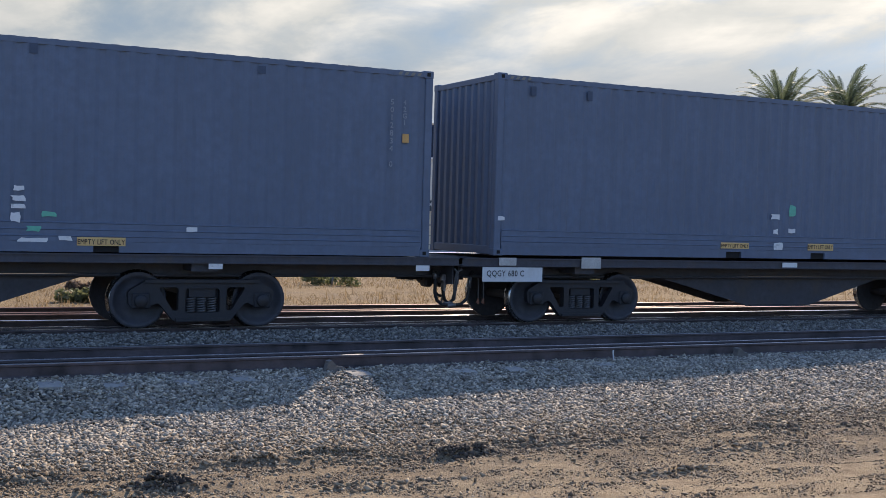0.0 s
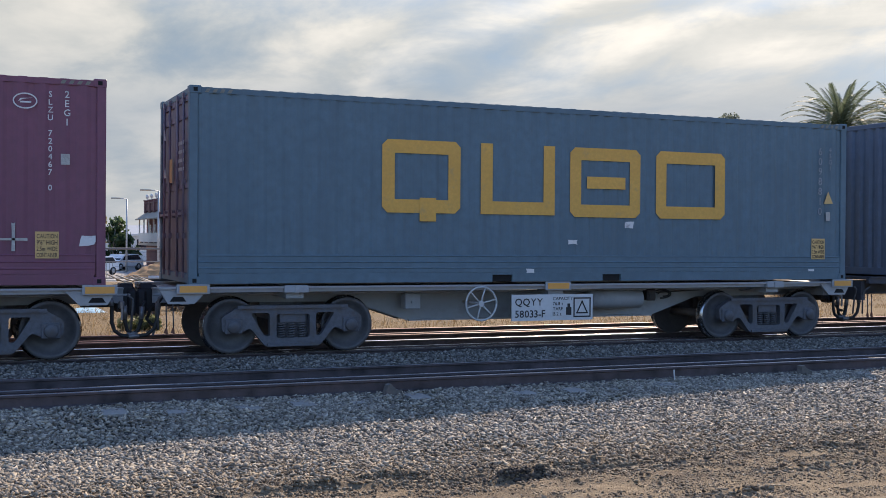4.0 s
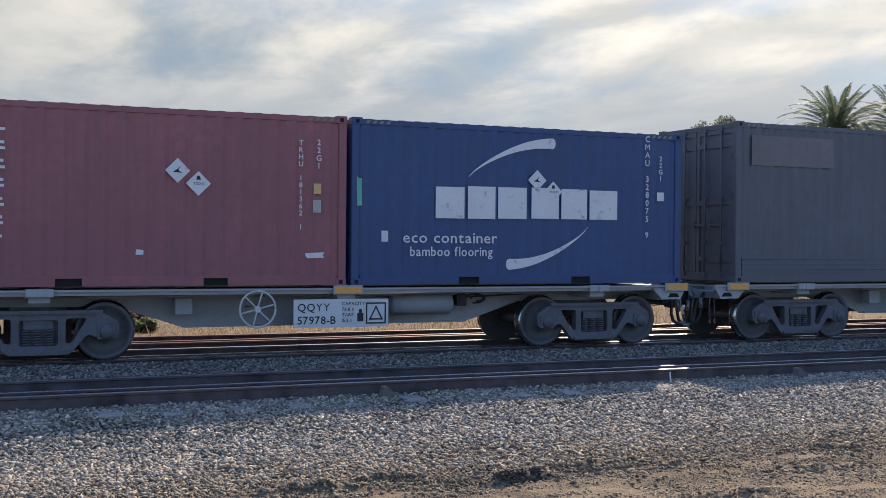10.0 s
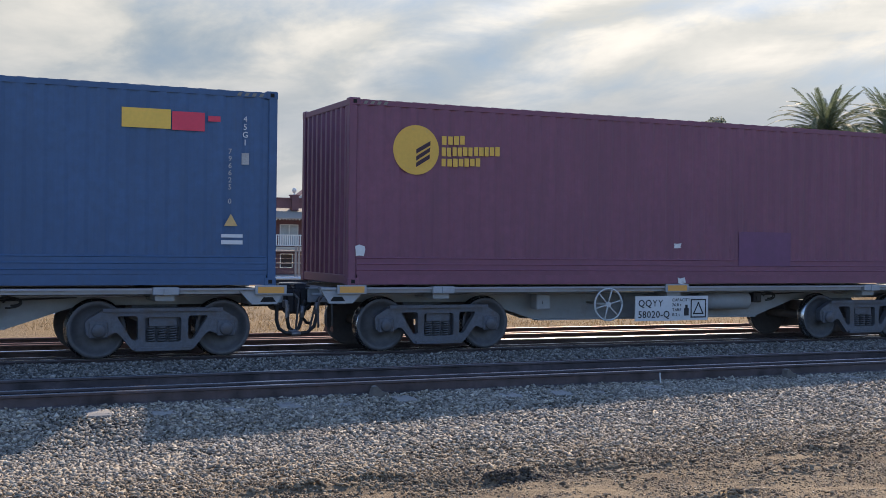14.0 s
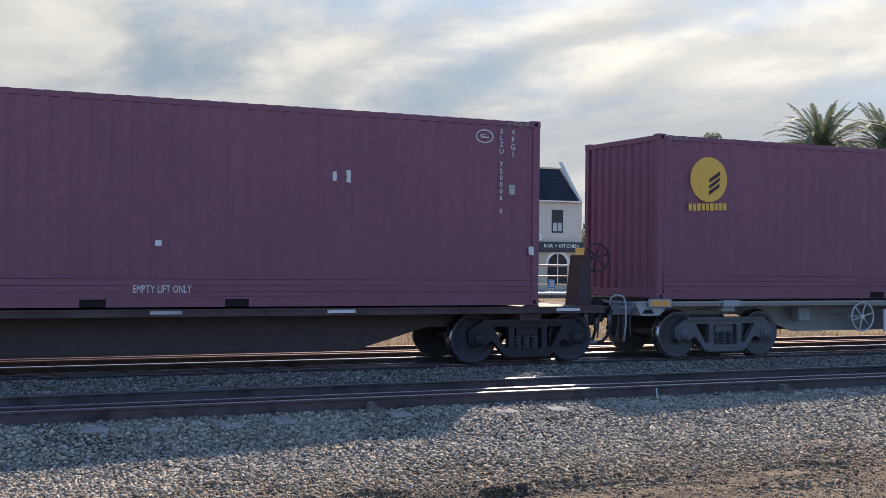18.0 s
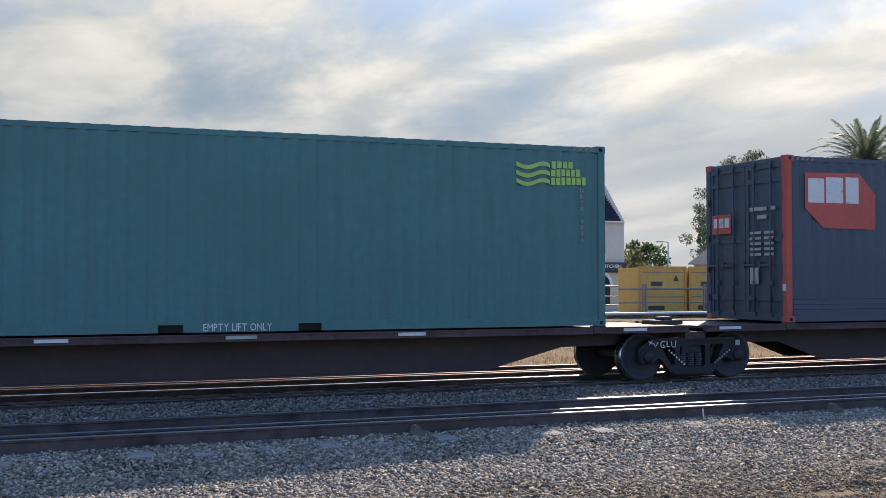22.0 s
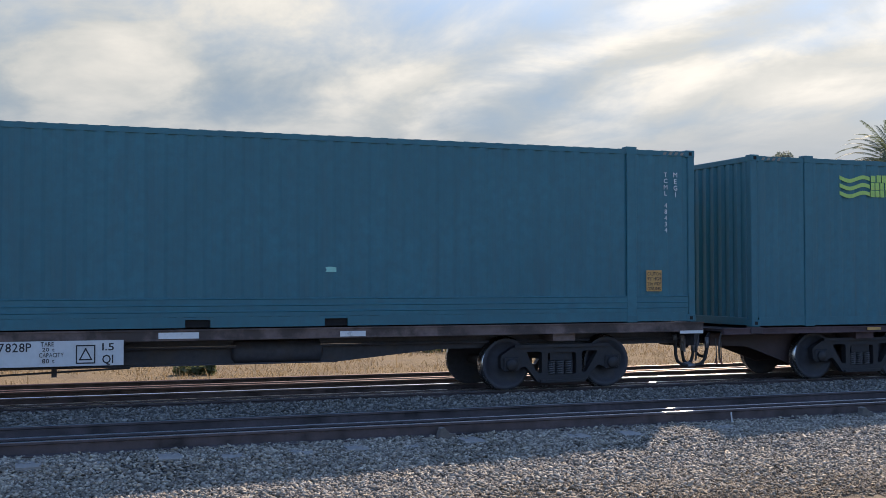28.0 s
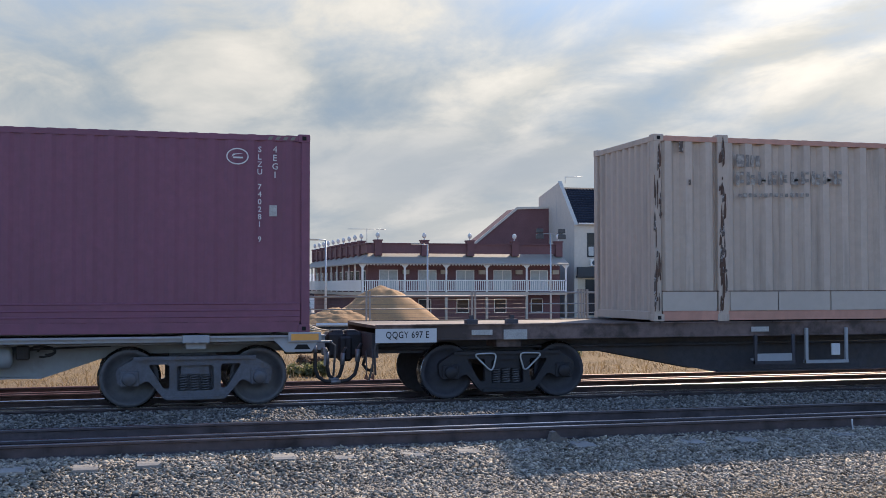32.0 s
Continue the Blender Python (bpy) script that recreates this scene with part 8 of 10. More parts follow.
part("grab_rail", tube(bmesh.new(), [(13.62, 0.08, 0.92), (13.64, 0.05, 1.06), (13.72, 0.04, 1.10), (13.86, 0.04, 1.08), (13.92, 0.04, 0.98), (13.93, 0.04, 0.60), (13.90, 0.05, 0.30)], 0.018, 6), flange_grey, w)
part("end_platform", boxes((13.3, 13.75, 0.3, 2.1, 0.86, 0.90)), unit_sill, w)
coupling(w, 13.5, 1)
w = UNITS[4]
coupling(w, -0.55, -1)


# ---- the town behind the railway ----
render_white = material("rendered_white_wall", (0.60, 0.535, 0.445), 0.85, 0.0, 0.07, 3, 0.15, 12, (0.42, 0.40, 0.37), (0.55, 0.8), 0.5, True)
render_cream = material("cream_wall", (0.55, 0.46, 0.33), 0.85, 0.0, 0.07, 3, 0.15, 12)
verandah_beige = material("verandah_roof_beige", (0.33, 0.285, 0.235), 0.7, 0.0, 0.08, 4)
motel_cream = material("motel_trim_cream", (0.47, 0.395, 0.31), 0.7, 0.0, 0.06, 4)
motel_brick = material("motel_red_brick", (0.19, 0.092, 0.092), 0.85, 0.0, 0.18, 9, 0.3, 20)
motel_red = material("motel_parapet_red", (0.15, 0.070, 0.072), 0.75, 0.0, 0.12, 4)
black_tile = material("black_roof_tile", (0.028, 0.033, 0.048), 0.8, 0.0, 0.2, 6, spec=0.12)
grey_roof = material("grey_iron_roof", (0.36, 0.37, 0.38), 0.5, 0.3, 0.1, 3)
window_dark = material("window_glass", (0.022, 0.026, 0.034), 0.12, 0.0, 0.1, 2, spec=0.3)
curtain = material("pale_curtain", (0.50, 0.50, 0.47), 0.8, 0.0, 0.15, 6)
window_trim = material("window_trim", (0.05, 0.055, 0.06), 0.5)
sign_dark = material("sign_board", (0.035, 0.045, 0.052), 0.5)
white_trim = material("white_trim", (0.77, 0.72, 0.65), 0.6, 0.0, 0.05, 5)
urn_white = material("urn_white", (0.62, 0.60, 0.56), 0.7)
sand = material("builders_sand", (0.38, 0.215, 0.10), 0.95, 0.0, 0.14, 9, 0.5, 30, (0.28, 0.175, 0.09), (0.5, 0.75), 1.2)
fence_steel = material("fence_steel", (0.24, 0.235, 0.23), 0.5, 0.5, 0.12, 12)
fence_brown = material("fence_rail_brown", (0.20, 0.17, 0.155), 0.6, 0.2, 0.12, 12)
picket_dark = material("picket_dark_steel", (0.055, 0.055, 0.06), 0.5, 0.2, 0.12, 12)
fence_post = material("fence_post", (0.27, 0.235, 0.21), 0.75, 0.0, 0.15, 10)
skip_yellow = material("yellow_box_paint", (0.66, 0.37, 0.09), 0.5, 0.0, 0.07, 3, 0.05, 10, (0.5, 0.28, 0.05), (0.55, 0.8), 1)
box_yellow = material("yellow_container_paint", (0.63, 0.32, 0.07), 0.5, 0.0, 0.08, 3)
panel_grey = material("panel_grey", (0.33, 0.305, 0.27), 0.85, 0.0, 0.05, 2)
grey_wall = material("grey_render_wall", (0.39, 0.362, 0.31), 0.85, 0.0, 0.05, 2)
blue_trim = material("blue_parapet", (0.045, 0.11, 0.20), 0.6, 0.0, 0.06, 2)
sign_blue = material("sign_blue", (0.03, 0.17, 0.42), 0.5)
pale_path = material("pale_concrete", (0.38, 0.35, 0.31), 0.85, 0.0, 0.08, 3)
car_white = material("car_white_paint", (0.75, 0.75, 0.76), 0.25, 0.0, 0.03, 2, spec=0.6)
bark = material("grey_bark", (0.27, 0.235, 0.20), 0.9, 0.0, 0.2, 8, 0.4, 20)
palm_bark = material("palm_bark", (0.16, 0.125, 0.095), 0.95, 0.0, 0.25, 6, 0.5, 14)
gum_leaf = islands("gum_leaf", (0.14, 0.155, 0.12), (0.32, 0.34, 0.25), 0.6, 0.5)
dark_leaf = islands("dark_leaf", (0.05, 0.085, 0.04), (0.15, 0.21, 0.09), 0.6, 0.5)
olive_leaf = islands("olive_leaf", (0.13, 0.14, 0.06), (0.3, 0.29, 0.14), 0.7, 0.45)
yellow_leaf = islands("yellowing_leaf", (0.20, 0.16, 0.06), (0.40, 0.30, 0.13), 0.7, 0.45)
dry_leaf = islands("dry_leaf", (0.17, 0.12, 0.09), (0.32, 0.24, 0.17), 0.8, 0.45)
frond_green = islands("palm_frond", (0.085, 0.11, 0.06), (0.24, 0.27, 0.16), 0.6, 0.5)
frond_dry = islands("dry_frond", (0.15, 0.115, 0.07), (0.28, 0.22, 0.14), 0.7, 0.45)
straw = islands("dry_grass", (0.24, 0.165, 0.088), (0.40, 0.29, 0.165), 0.9, 0.5)
pale_zinc = material("pale_galvanised", (0.60, 0.60, 0.60), 0.45, 0.3, 0.08, 12)
dark_board = material("dark_board", (0.06, 0.07, 0.10), 0.8, 0.0, 0.2, 6)
pale_lath = material("pale_lath", (0.46, 0.37, 0.27), 0.85, 0.0, 0.15, 9)
GZ = -1.40      # the street level of the town, below the tracks


def quads_mesh(name, corners, mat):
    """One mesh of many loose four-cornered leaves: corners is an (n, 4, 3) array."""
    n = len(corners)
    me = bpy.data.meshes.new(name)
    me.vertices.add(n * 4)
    me.vertices.foreach_set("co", np.asarray(corners, np.float32).ravel())
    me.loops.add(n * 4)
    me.loops.foreach_set("vertex_index", np.arange(n * 4, dtype=np.int32))
    me.polygons.add(n)
    me.polygons.foreach_set("loop_start", np.arange(n, dtype=np.int32) * 4)
    me.update(calc_edges=True)
    me.materials.append(mat)
    return me


def leaf_cloud(clumps, per, size, seed, long=1.6):
    """Leaves round clump centres (x, y, z, radius)."""
    rng = np.random.default_rng(seed)
    out = []
    for x, y, z, r in clumps:
        d = rng.normal(size=(per, 3))
        d /= np.linalg.norm(d, axis=1)[:, None]
        c = np.array((x, y, z)) + d * (r * rng.random(per)[:, None] ** 0.45) * np.array((1, 1, 0.8))
        u = rng.normal(size=(per, 3))
        u /= np.linalg.norm(u, axis=1)[:, None]
        v = np.cross(u, rng.normal(size=(per, 3)))
        v /= np.linalg.norm(v, axis=1)[:, None]
        s = size * (0.6 + 0.8 * rng.random((per, 1)))
        u, v = u * s * long * 0.5, v * s * 0.5
        out.append(np.stack([c - u, c + v * 0.9, c + u, c - v * 0.9], 1))
    return np.concatenate(out)


def tree(label, x, y, z0, height, spread, trunk_h, mat, seed, clumps=26, per=70, leaf=0.28, trunk_r=0.22, lean=0.0, category="tree", flat=1.0):
    rng = random.Random(seed)
    t = thing("tree", label, category, pose(x, y, z0), "trees in the town")
    bm = bmesh.new()
    top = Vector((lean, 0, trunk_h))
    rod(bm, (0, 0, -0.2), (lean * 0.5, 0, trunk_h * 0.55), trunk_r, 8, trunk_r * 0.75)
    rod(bm, (lean * 0.5, 0, trunk_h * 0.54), top, trunk_r * 0.75, 8, trunk_r * 0.5)
    spots = []
    for i in range(clumps):
        a, k = rng.uniform(0, 6.283), rng.random() ** 0.6
        zz = trunk_h * 0.9 + (height - trunk_h * 0.9) * rng.random()
        w = spread * k * math.sin(math.pi * min(0.95, 0.22 + 0.72 * (zz - trunk_h * 0.9) / (height - trunk_h * 0.9))) ** 0.6
        p = Vector((lean + w * math.cos(a), w * math.sin(a) * 0.9, zz))
        spots.append((p.x, p.y, p.z, spread * rng.uniform(0.20, 0.36) * flat))
        if i < 9:
            mid = top.lerp(p, 0.55) + Vector((0, 0, 0.12 * height * rng.random()))
            tube(bm, [top - Vector((0, 0, 0.3 * rng.random())), mid, p], trunk_r * 0.22, 5)
    part("trunk", bm, bark, t)
    crown = new("crown", quads_mesh("crown", leaf_cloud(spots, per, leaf, seed), mat))
    crown.parent = t
    return t


def frond_mesh(name, length, bend, mat, seed, leaf=0.5):
    """An arched palm frond: a rib that bends down by 'bend' radians, with two rows of hanging leaflets."""
    rng = np.random.default_rng(seed)
    n, quads = 44, []
    pts, p = [], np.zeros(3)
    for i in range(n + 1):
        pts.append(p.copy())
        a = -bend * (i / n) ** 1.4
        p = p + np.array((math.cos(a), 0.0, math.sin(a))) * length / n
    for i in range(3, n):
        p, d = pts[i], pts[i + 1] - pts[i]
        d /= np.linalg.norm(d)
        w = leaf * math.sin(math.pi * (0.10 + 0.84 * i / n)) ** 0.6 * rng.uniform(0.85, 1.1)
        for s in (-1, 1):
            tip = p + d * w * 0.75 + np.array((0, s * w * 0.62, -0.10 * w - 0.32 * w * rng.random()))
            quads.append((p - d * 0.04, p + d * 0.05, tip + d * 0.025, tip - d * 0.02))
    for a, b in zip(pts, pts[1:]):
        quads.append((a + np.array((0, -0.03, 0)), a + np.array((0, 0.03, 0)), b + np.array((0, 0.025, 0)), b + np.array((0, -0.025, 0))))
    return quads_mesh(name, quads, mat)


FRONDS = [frond_mesh("frond", 4.5, d, frond_green, i, 0.50) for i, d in enumerate((0.7, 1.4, 1.9, 2.3))]
DRY = [frond_mesh("dry_frond", 3.2, d, frond_dry, 9 + i, 0.4) for i, d in enumerate((0.7, 1.0))]


def palm(label, x, y, z0, crown_z, scale, seed, trunk_r=0.42, fronds=60, dry=22):
    rng = random.Random(seed)
    t = thing("palm_tree", label, "palm tree", pose(x, y, z0), "palms")
    h = crown_z - z0
    bm = bmesh.new()
    prof = [(trunk_r * 1.25, -0.2)]
    k = int(h / 0.28)
    for i in range(k):
        z = h * i / k
        r = trunk_r * (1.15 - 0.25 * i / k)
        prof += [(r * 1.07, z), (r * 0.94, z + h / k * 0.9)]
    prof += [(trunk_r * 1.7, h - 0.6), (trunk_r * 1.5, h + 0.1), (0.05, h + 0.6)]
    lathe(bm, prof, (0, 0, 0), 12, "z")
    part("trunk", bm, palm_bark, t)
    for i in range(fronds):
        u = i / fronds
        pitch = 84 - 80 * u            # erect in the heart, level at the skirt
        me = FRONDS[min(3, int(u * 3.6 + 0.5 * rng.random()))]
        o = new("frond", me)
        o.parent = t
        o.matrix_basis = Matrix.Translation((0, 0, h)) @ pose(0, 0, 0, 0, 0, i * 137.5 + rng.uniform(-12, 12)) @ pose(0, 0, 0, rng.uniform(-14, 14), -pitch + rng.uniform(-6, 6), 0) @ Matrix.Scale(scale * rng.uniform(0.82, 1.05) * (0.74 + 0.26 * min(1, 2.2 * u)), 4)
    for i in range(dry):
        o = new("dry_frond", DRY[i % 2])
        o.parent = t
        o.matrix_basis = Matrix.Translation((0, 0, h - 0.15)) @ pose(0, 0, 0, 0, 0, i * 137.5 + 40) @ pose(0, 0, 0, rng.uniform(-10, 10), rng.uniform(10, 45), 0) @ Matrix.Scale(scale * rng.uniform(0.8, 1.0), 4)
    return t


palm("tall date palm with a drooping green crown", 72.8, 80, -1.2, 11.6, 1.5, 1)
palm("tall date palm beside its twin", 81.4, 81, -1.2, 12.3, 1.5, 2)
palm("short date palm among shrubs by the car park", 5.5, 105, GZ, 3.0, 0.95, 3, 0.45, 52, 14)
tree("tall open-crowned gum tree with pale trunk", 83.6, 110, GZ, 16.9, 5.2, 8.3, gum_leaf, 4, 46, 170, 0.19, 0.3, 0.6, flat=0.62)
tree("gum tree behind the yellow boxes", 97, 135, GZ, 15.5, 6.5, 7.0, gum_leaf, 5, 34, 140, 0.24, 0.3, flat=0.65)
tree("distant gum tree over the roofs", 106, 140, GZ, 21.5, 6.4, 14, gum_leaf, 6, 30, 140, 0.24, 0.3, flat=0.62)
tree("dense dark green tree behind the boxes", 85.5, 118, GZ, 9.4, 5.0, 2.2, dark_leaf, 7, 40, 80, 0.36, 0.3)
tree("dark green tree beyond the yard", 78, 125, GZ, 7.5, 4.0, 2.0, dark_leaf, 17, 30, 70, 0.34, 0.3)
tree("light green shrub beside the white hotel", 72.5, 118, GZ, 6.4, 3.2, 1.2, olive_leaf, 8, 26, 60, 0.3, 0.2)
tree("olive-green tree behind the car park", 10.2, 119, GZ, 5.6, 3.4, 1.0, olive_leaf, 9, 34, 80, 0.3, 0.2)
tree("bare brown shrub under the short palm", 3.9, 108, GZ, 4.0, 2.4, 0.7, dry_leaf, 10, 26, 60, 0.25, 0.12)
tree("dark gum tree beyond the palm", 2.9, 130, GZ, 7.6, 3.4, 3.0, dark_leaf, 11, 24, 60, 0.34, 0.2)
tree("dark spreading tree behind the palm", 9.6, 134, GZ, 7.4, 4.2, 2.6, dark_leaf, 12, 26, 60, 0.36, 0.2)
tree("bright green hedge tree by the motel", 15.8, 122, GZ, 4.6, 2.6, 0.6, dark_leaf, 13, 30, 70, 0.3, 0.2)
tree("yellowing street tree by the motel", 15.2, 140, GZ, 6.9, 2.8, 2.5, yellow_leaf, 14, 24, 60, 0.34, 0.2)


def window(parent, x0, x1, z0, z1, y, frame=None, glass=None, bars=1, depth=0.08):
    """A framed pane set in a wall face at y; parts of the house."""
    frame, glass = frame or white_trim, glass or window_dark
    w = part("window", boxes((x0, x1, y - 0.03, y + depth, z0, z0 + 0.07), (x0, x1, y - 0.03, y + depth, z1 - 0.07, z1), (x0, x0 + 0.07, y - 0.03, y + depth, z0, z1), (x1 - 0.07, x1, y - 0.03, y + depth, z0, z1)), frame, parent)
    part("pane", boxes((x0 + 0.06, x1 - 0.06, y - 0.012, y - 0.004, z0 + 0.06, z1 - 0.06)), glass, w)
    for i in range(bars):
        z = z0 + (z1 - z0) * (i + 1) / (bars + 1)
        part("glazing_bar", boxes((x0 + 0.05, x1 - 0.05, y - 0.028, y - 0.013, z - 0.035, z + 0.035)), frame, w)
    return w


def urn(parent, x, y, z, s=1.0):
    p = part("pillar", boxes((x - 0.42 * s, x + 0.42 * s, y - 0.3, y + 0.4, z - 1.0, z + 0.32), (x - 0.5 * s, x + 0.5 * s, y - 0.36, y + 0.46, z + 0.32, z + 0.44)), motel_red, parent)
    prof = [(0.14, 0.44), (0.07, 0.5), (0.07, 0.60), (0.2, 0.68), (0.27, 0.84), (0.2, 1.0), (0.1, 1.08), (0.0, 1.1)]
    part("urn", lathe(bmesh.new(), [(r * s, a) for r, a in prof], (x, y + 0.05, z), 14, "z"), urn_white, p)


def motel():
    """Two-storey motel with a verandah: a front facing the tracks and a wing running back."""
    m = thing("motel", "two-storey red-brick motel with white verandah and urn-topped parapet", "motel", pose(20.0, 100, GZ))
    L, B = 19.3, 32.0
    z = lambda v: v - GZ
    part("wall", boxes((0.9, L, 1.8, B, 0, z(4.6))), motel_brick, m)
    part("balcony_floor", boxes((0, L, -0.1, 1.9, z(0.85), z(1.12)), (0, 1.0, 1.9, B, z(0.85), z(1.12))), motel_cream, m)
    for front in (True, False):     # two slopes that meet in a hip at the corner
        e = [(-0.35, -0.25), (L + 0.1, -0.25), (L + 0.1, 2.0), (1.1, 2.0)] if front else [(-0.35, -0.25), (1.1, 2.0), (1.1, B), (-0.35, B)]
        low = [True, True, False, False] if front else [True, False, False, True]
        bm = bmesh.new()
        top = [bm.verts.new((x, y, z(3.72 if k else 4.68))) for (x, y), k in zip(e, low)]
        under = [bm.verts.new((x, y, z(3.60 if k else 4.56))) for (x, y), k in zip(e, low)]
        bm.faces.new(top)
        bm.faces.new(under[::-1])
        for k in range(4):
            bm.faces.new((top[k], under[k], under[(k + 1) % 4], top[(k + 1) % 4]))
        part("verandah_roof", bm, verandah_beige, m)
    part("parapet", boxes((1.0, L, 1.2, 1.5, z(4.62), z(5.45)), (0.9, L + 0.02, 1.1, 1.6, z(5.45), z(5.55))), motel_red, m)
    part("parapet", boxes((0.7, 1.0, 1.2, B, z(4.62), z(5.45)), (0.6, 1.1, 1.1, B, z(5.45), z(5.55))), motel_red, m)
    for i in range(5):
        urn(m, 1.75 + 4.3 * i, 1.3, z(5.40), 0.78)
    for i in range(1, 11):
        urn(m, 0.85, 1.3 + 3.0 * i, z(5.40), 0.72)
    for i in range(6):
        x = 0.1 + (L - 0.2) * i / 5
        part("verandah_post", boxes((x - 0.07, x + 0.07, -0.05, 0.09, z(1.12), z(3.66))), white_trim, m)
        part("bracket", prism(bmesh.new(), [(x, z(3.62)), (x + 0.36, z(3.62)), (x + 0.28, z(3.5)), (x + 0.08, z(3.28))], -0.01, 0.03), white_trim, m)
        part("bracket", prism(bmesh.new(), [(x, z(3.62)), (x - 0.08, z(3.28)), (x - 0.28, z(3.5)), (x - 0.36, z(3.62))], -0.01, 0.03), white_trim, m)
        part("verandah_post", boxes((x - 0.1, x + 0.1, -0.05, 0.15, 0, z(0.86))), motel_cream, m)
    for i in range(11):
        y = 0.2 + (B - 0.4) * i / 10
        part("verandah_post", boxes((0.02, 0.15, y - 0.07, y + 0.07, z(1.12), z(3.66))), white_trim, m)
    bal = part("balustrade", boxes((0.05, L - 0.05, -0.05, 0.03, z(2.13), z(2.21)), (0.05, L - 0.05, -0.04, 0.02, z(1.22), z(1.28))), white_trim, m)
    pick = to_mesh("baluster", boxes((-0.045, 0.045, -0.03, 0.01, z(1.28), z(2.13))), white_trim)
    for i in range(96):
        o = new("baluster", pick)
        o.parent, o.location = bal, (0.15 + i * (L - 0.3) / 95, 0, 0)
    part("balustrade", boxes((0.02, 0.08, 0.1, B, z(1.22), z(2.21))), white_trim, m, "solid white balcony panel along the side wing")
    scal = bmesh.new()
    for i in range(64):
        x = 0.1 + i * 0.3
        prism(scal, [(x, z(3.66)), (x + 0.28, z(3.66)), (x + 0.14, z(3.48))], -0.06, -0.03)
    tagged(part("valance", scal, white_trim, m), kind="stuff")
    for i in range(5):
        x = 1.6 + 3.6 * i
        window(m, x + 0.35, x + 2.1, z(1.2), z(3.15), 1.78, white_trim, curtain, 0)
        part("mullion", boxes((x + 1.19, x + 1.26, 1.72, 1.78, z(1.2), z(3.15))), white_trim, m)
        part("air_conditioner", boxes((x + 2.5, x + 3.1, 1.5, 1.8, z(2.75), z(3.15))), motel_cream, m)
        window(m, x + 0.4, x + 1.6, 0.6, 1.9, 1.78, white_trim, window_dark, 0)
    for i in range(10):
        y = 2.6 + 2.9 * i
        p = part("window", boxes((0.86, 0.93, y, y + 1.3, z(1.6), z(3.1))), white_trim, m)
        part("pane", boxes((0.83, 0.86, y + 0.08, y + 1.22, z(1.68), z(3.02))), window_dark, p)
    bm = rod(bmesh.new(), (1.5, 5, z(5.4)), (1.5, 5, z(7.0)), 0.03, 5)
    rod(bm, (-0.3, 5, z(6.95)), (3.3, 5, z(6.95)), 0.022, 5)
    for i in range(6):
        rod(bm, (0.0 + 0.6 * i, 4.6, z(6.95)), (0.0 + 0.6 * i, 5.4, z(6.95)), 0.018, 4)
    part("antenna", bm, galvanised, m)
    return m


motel()


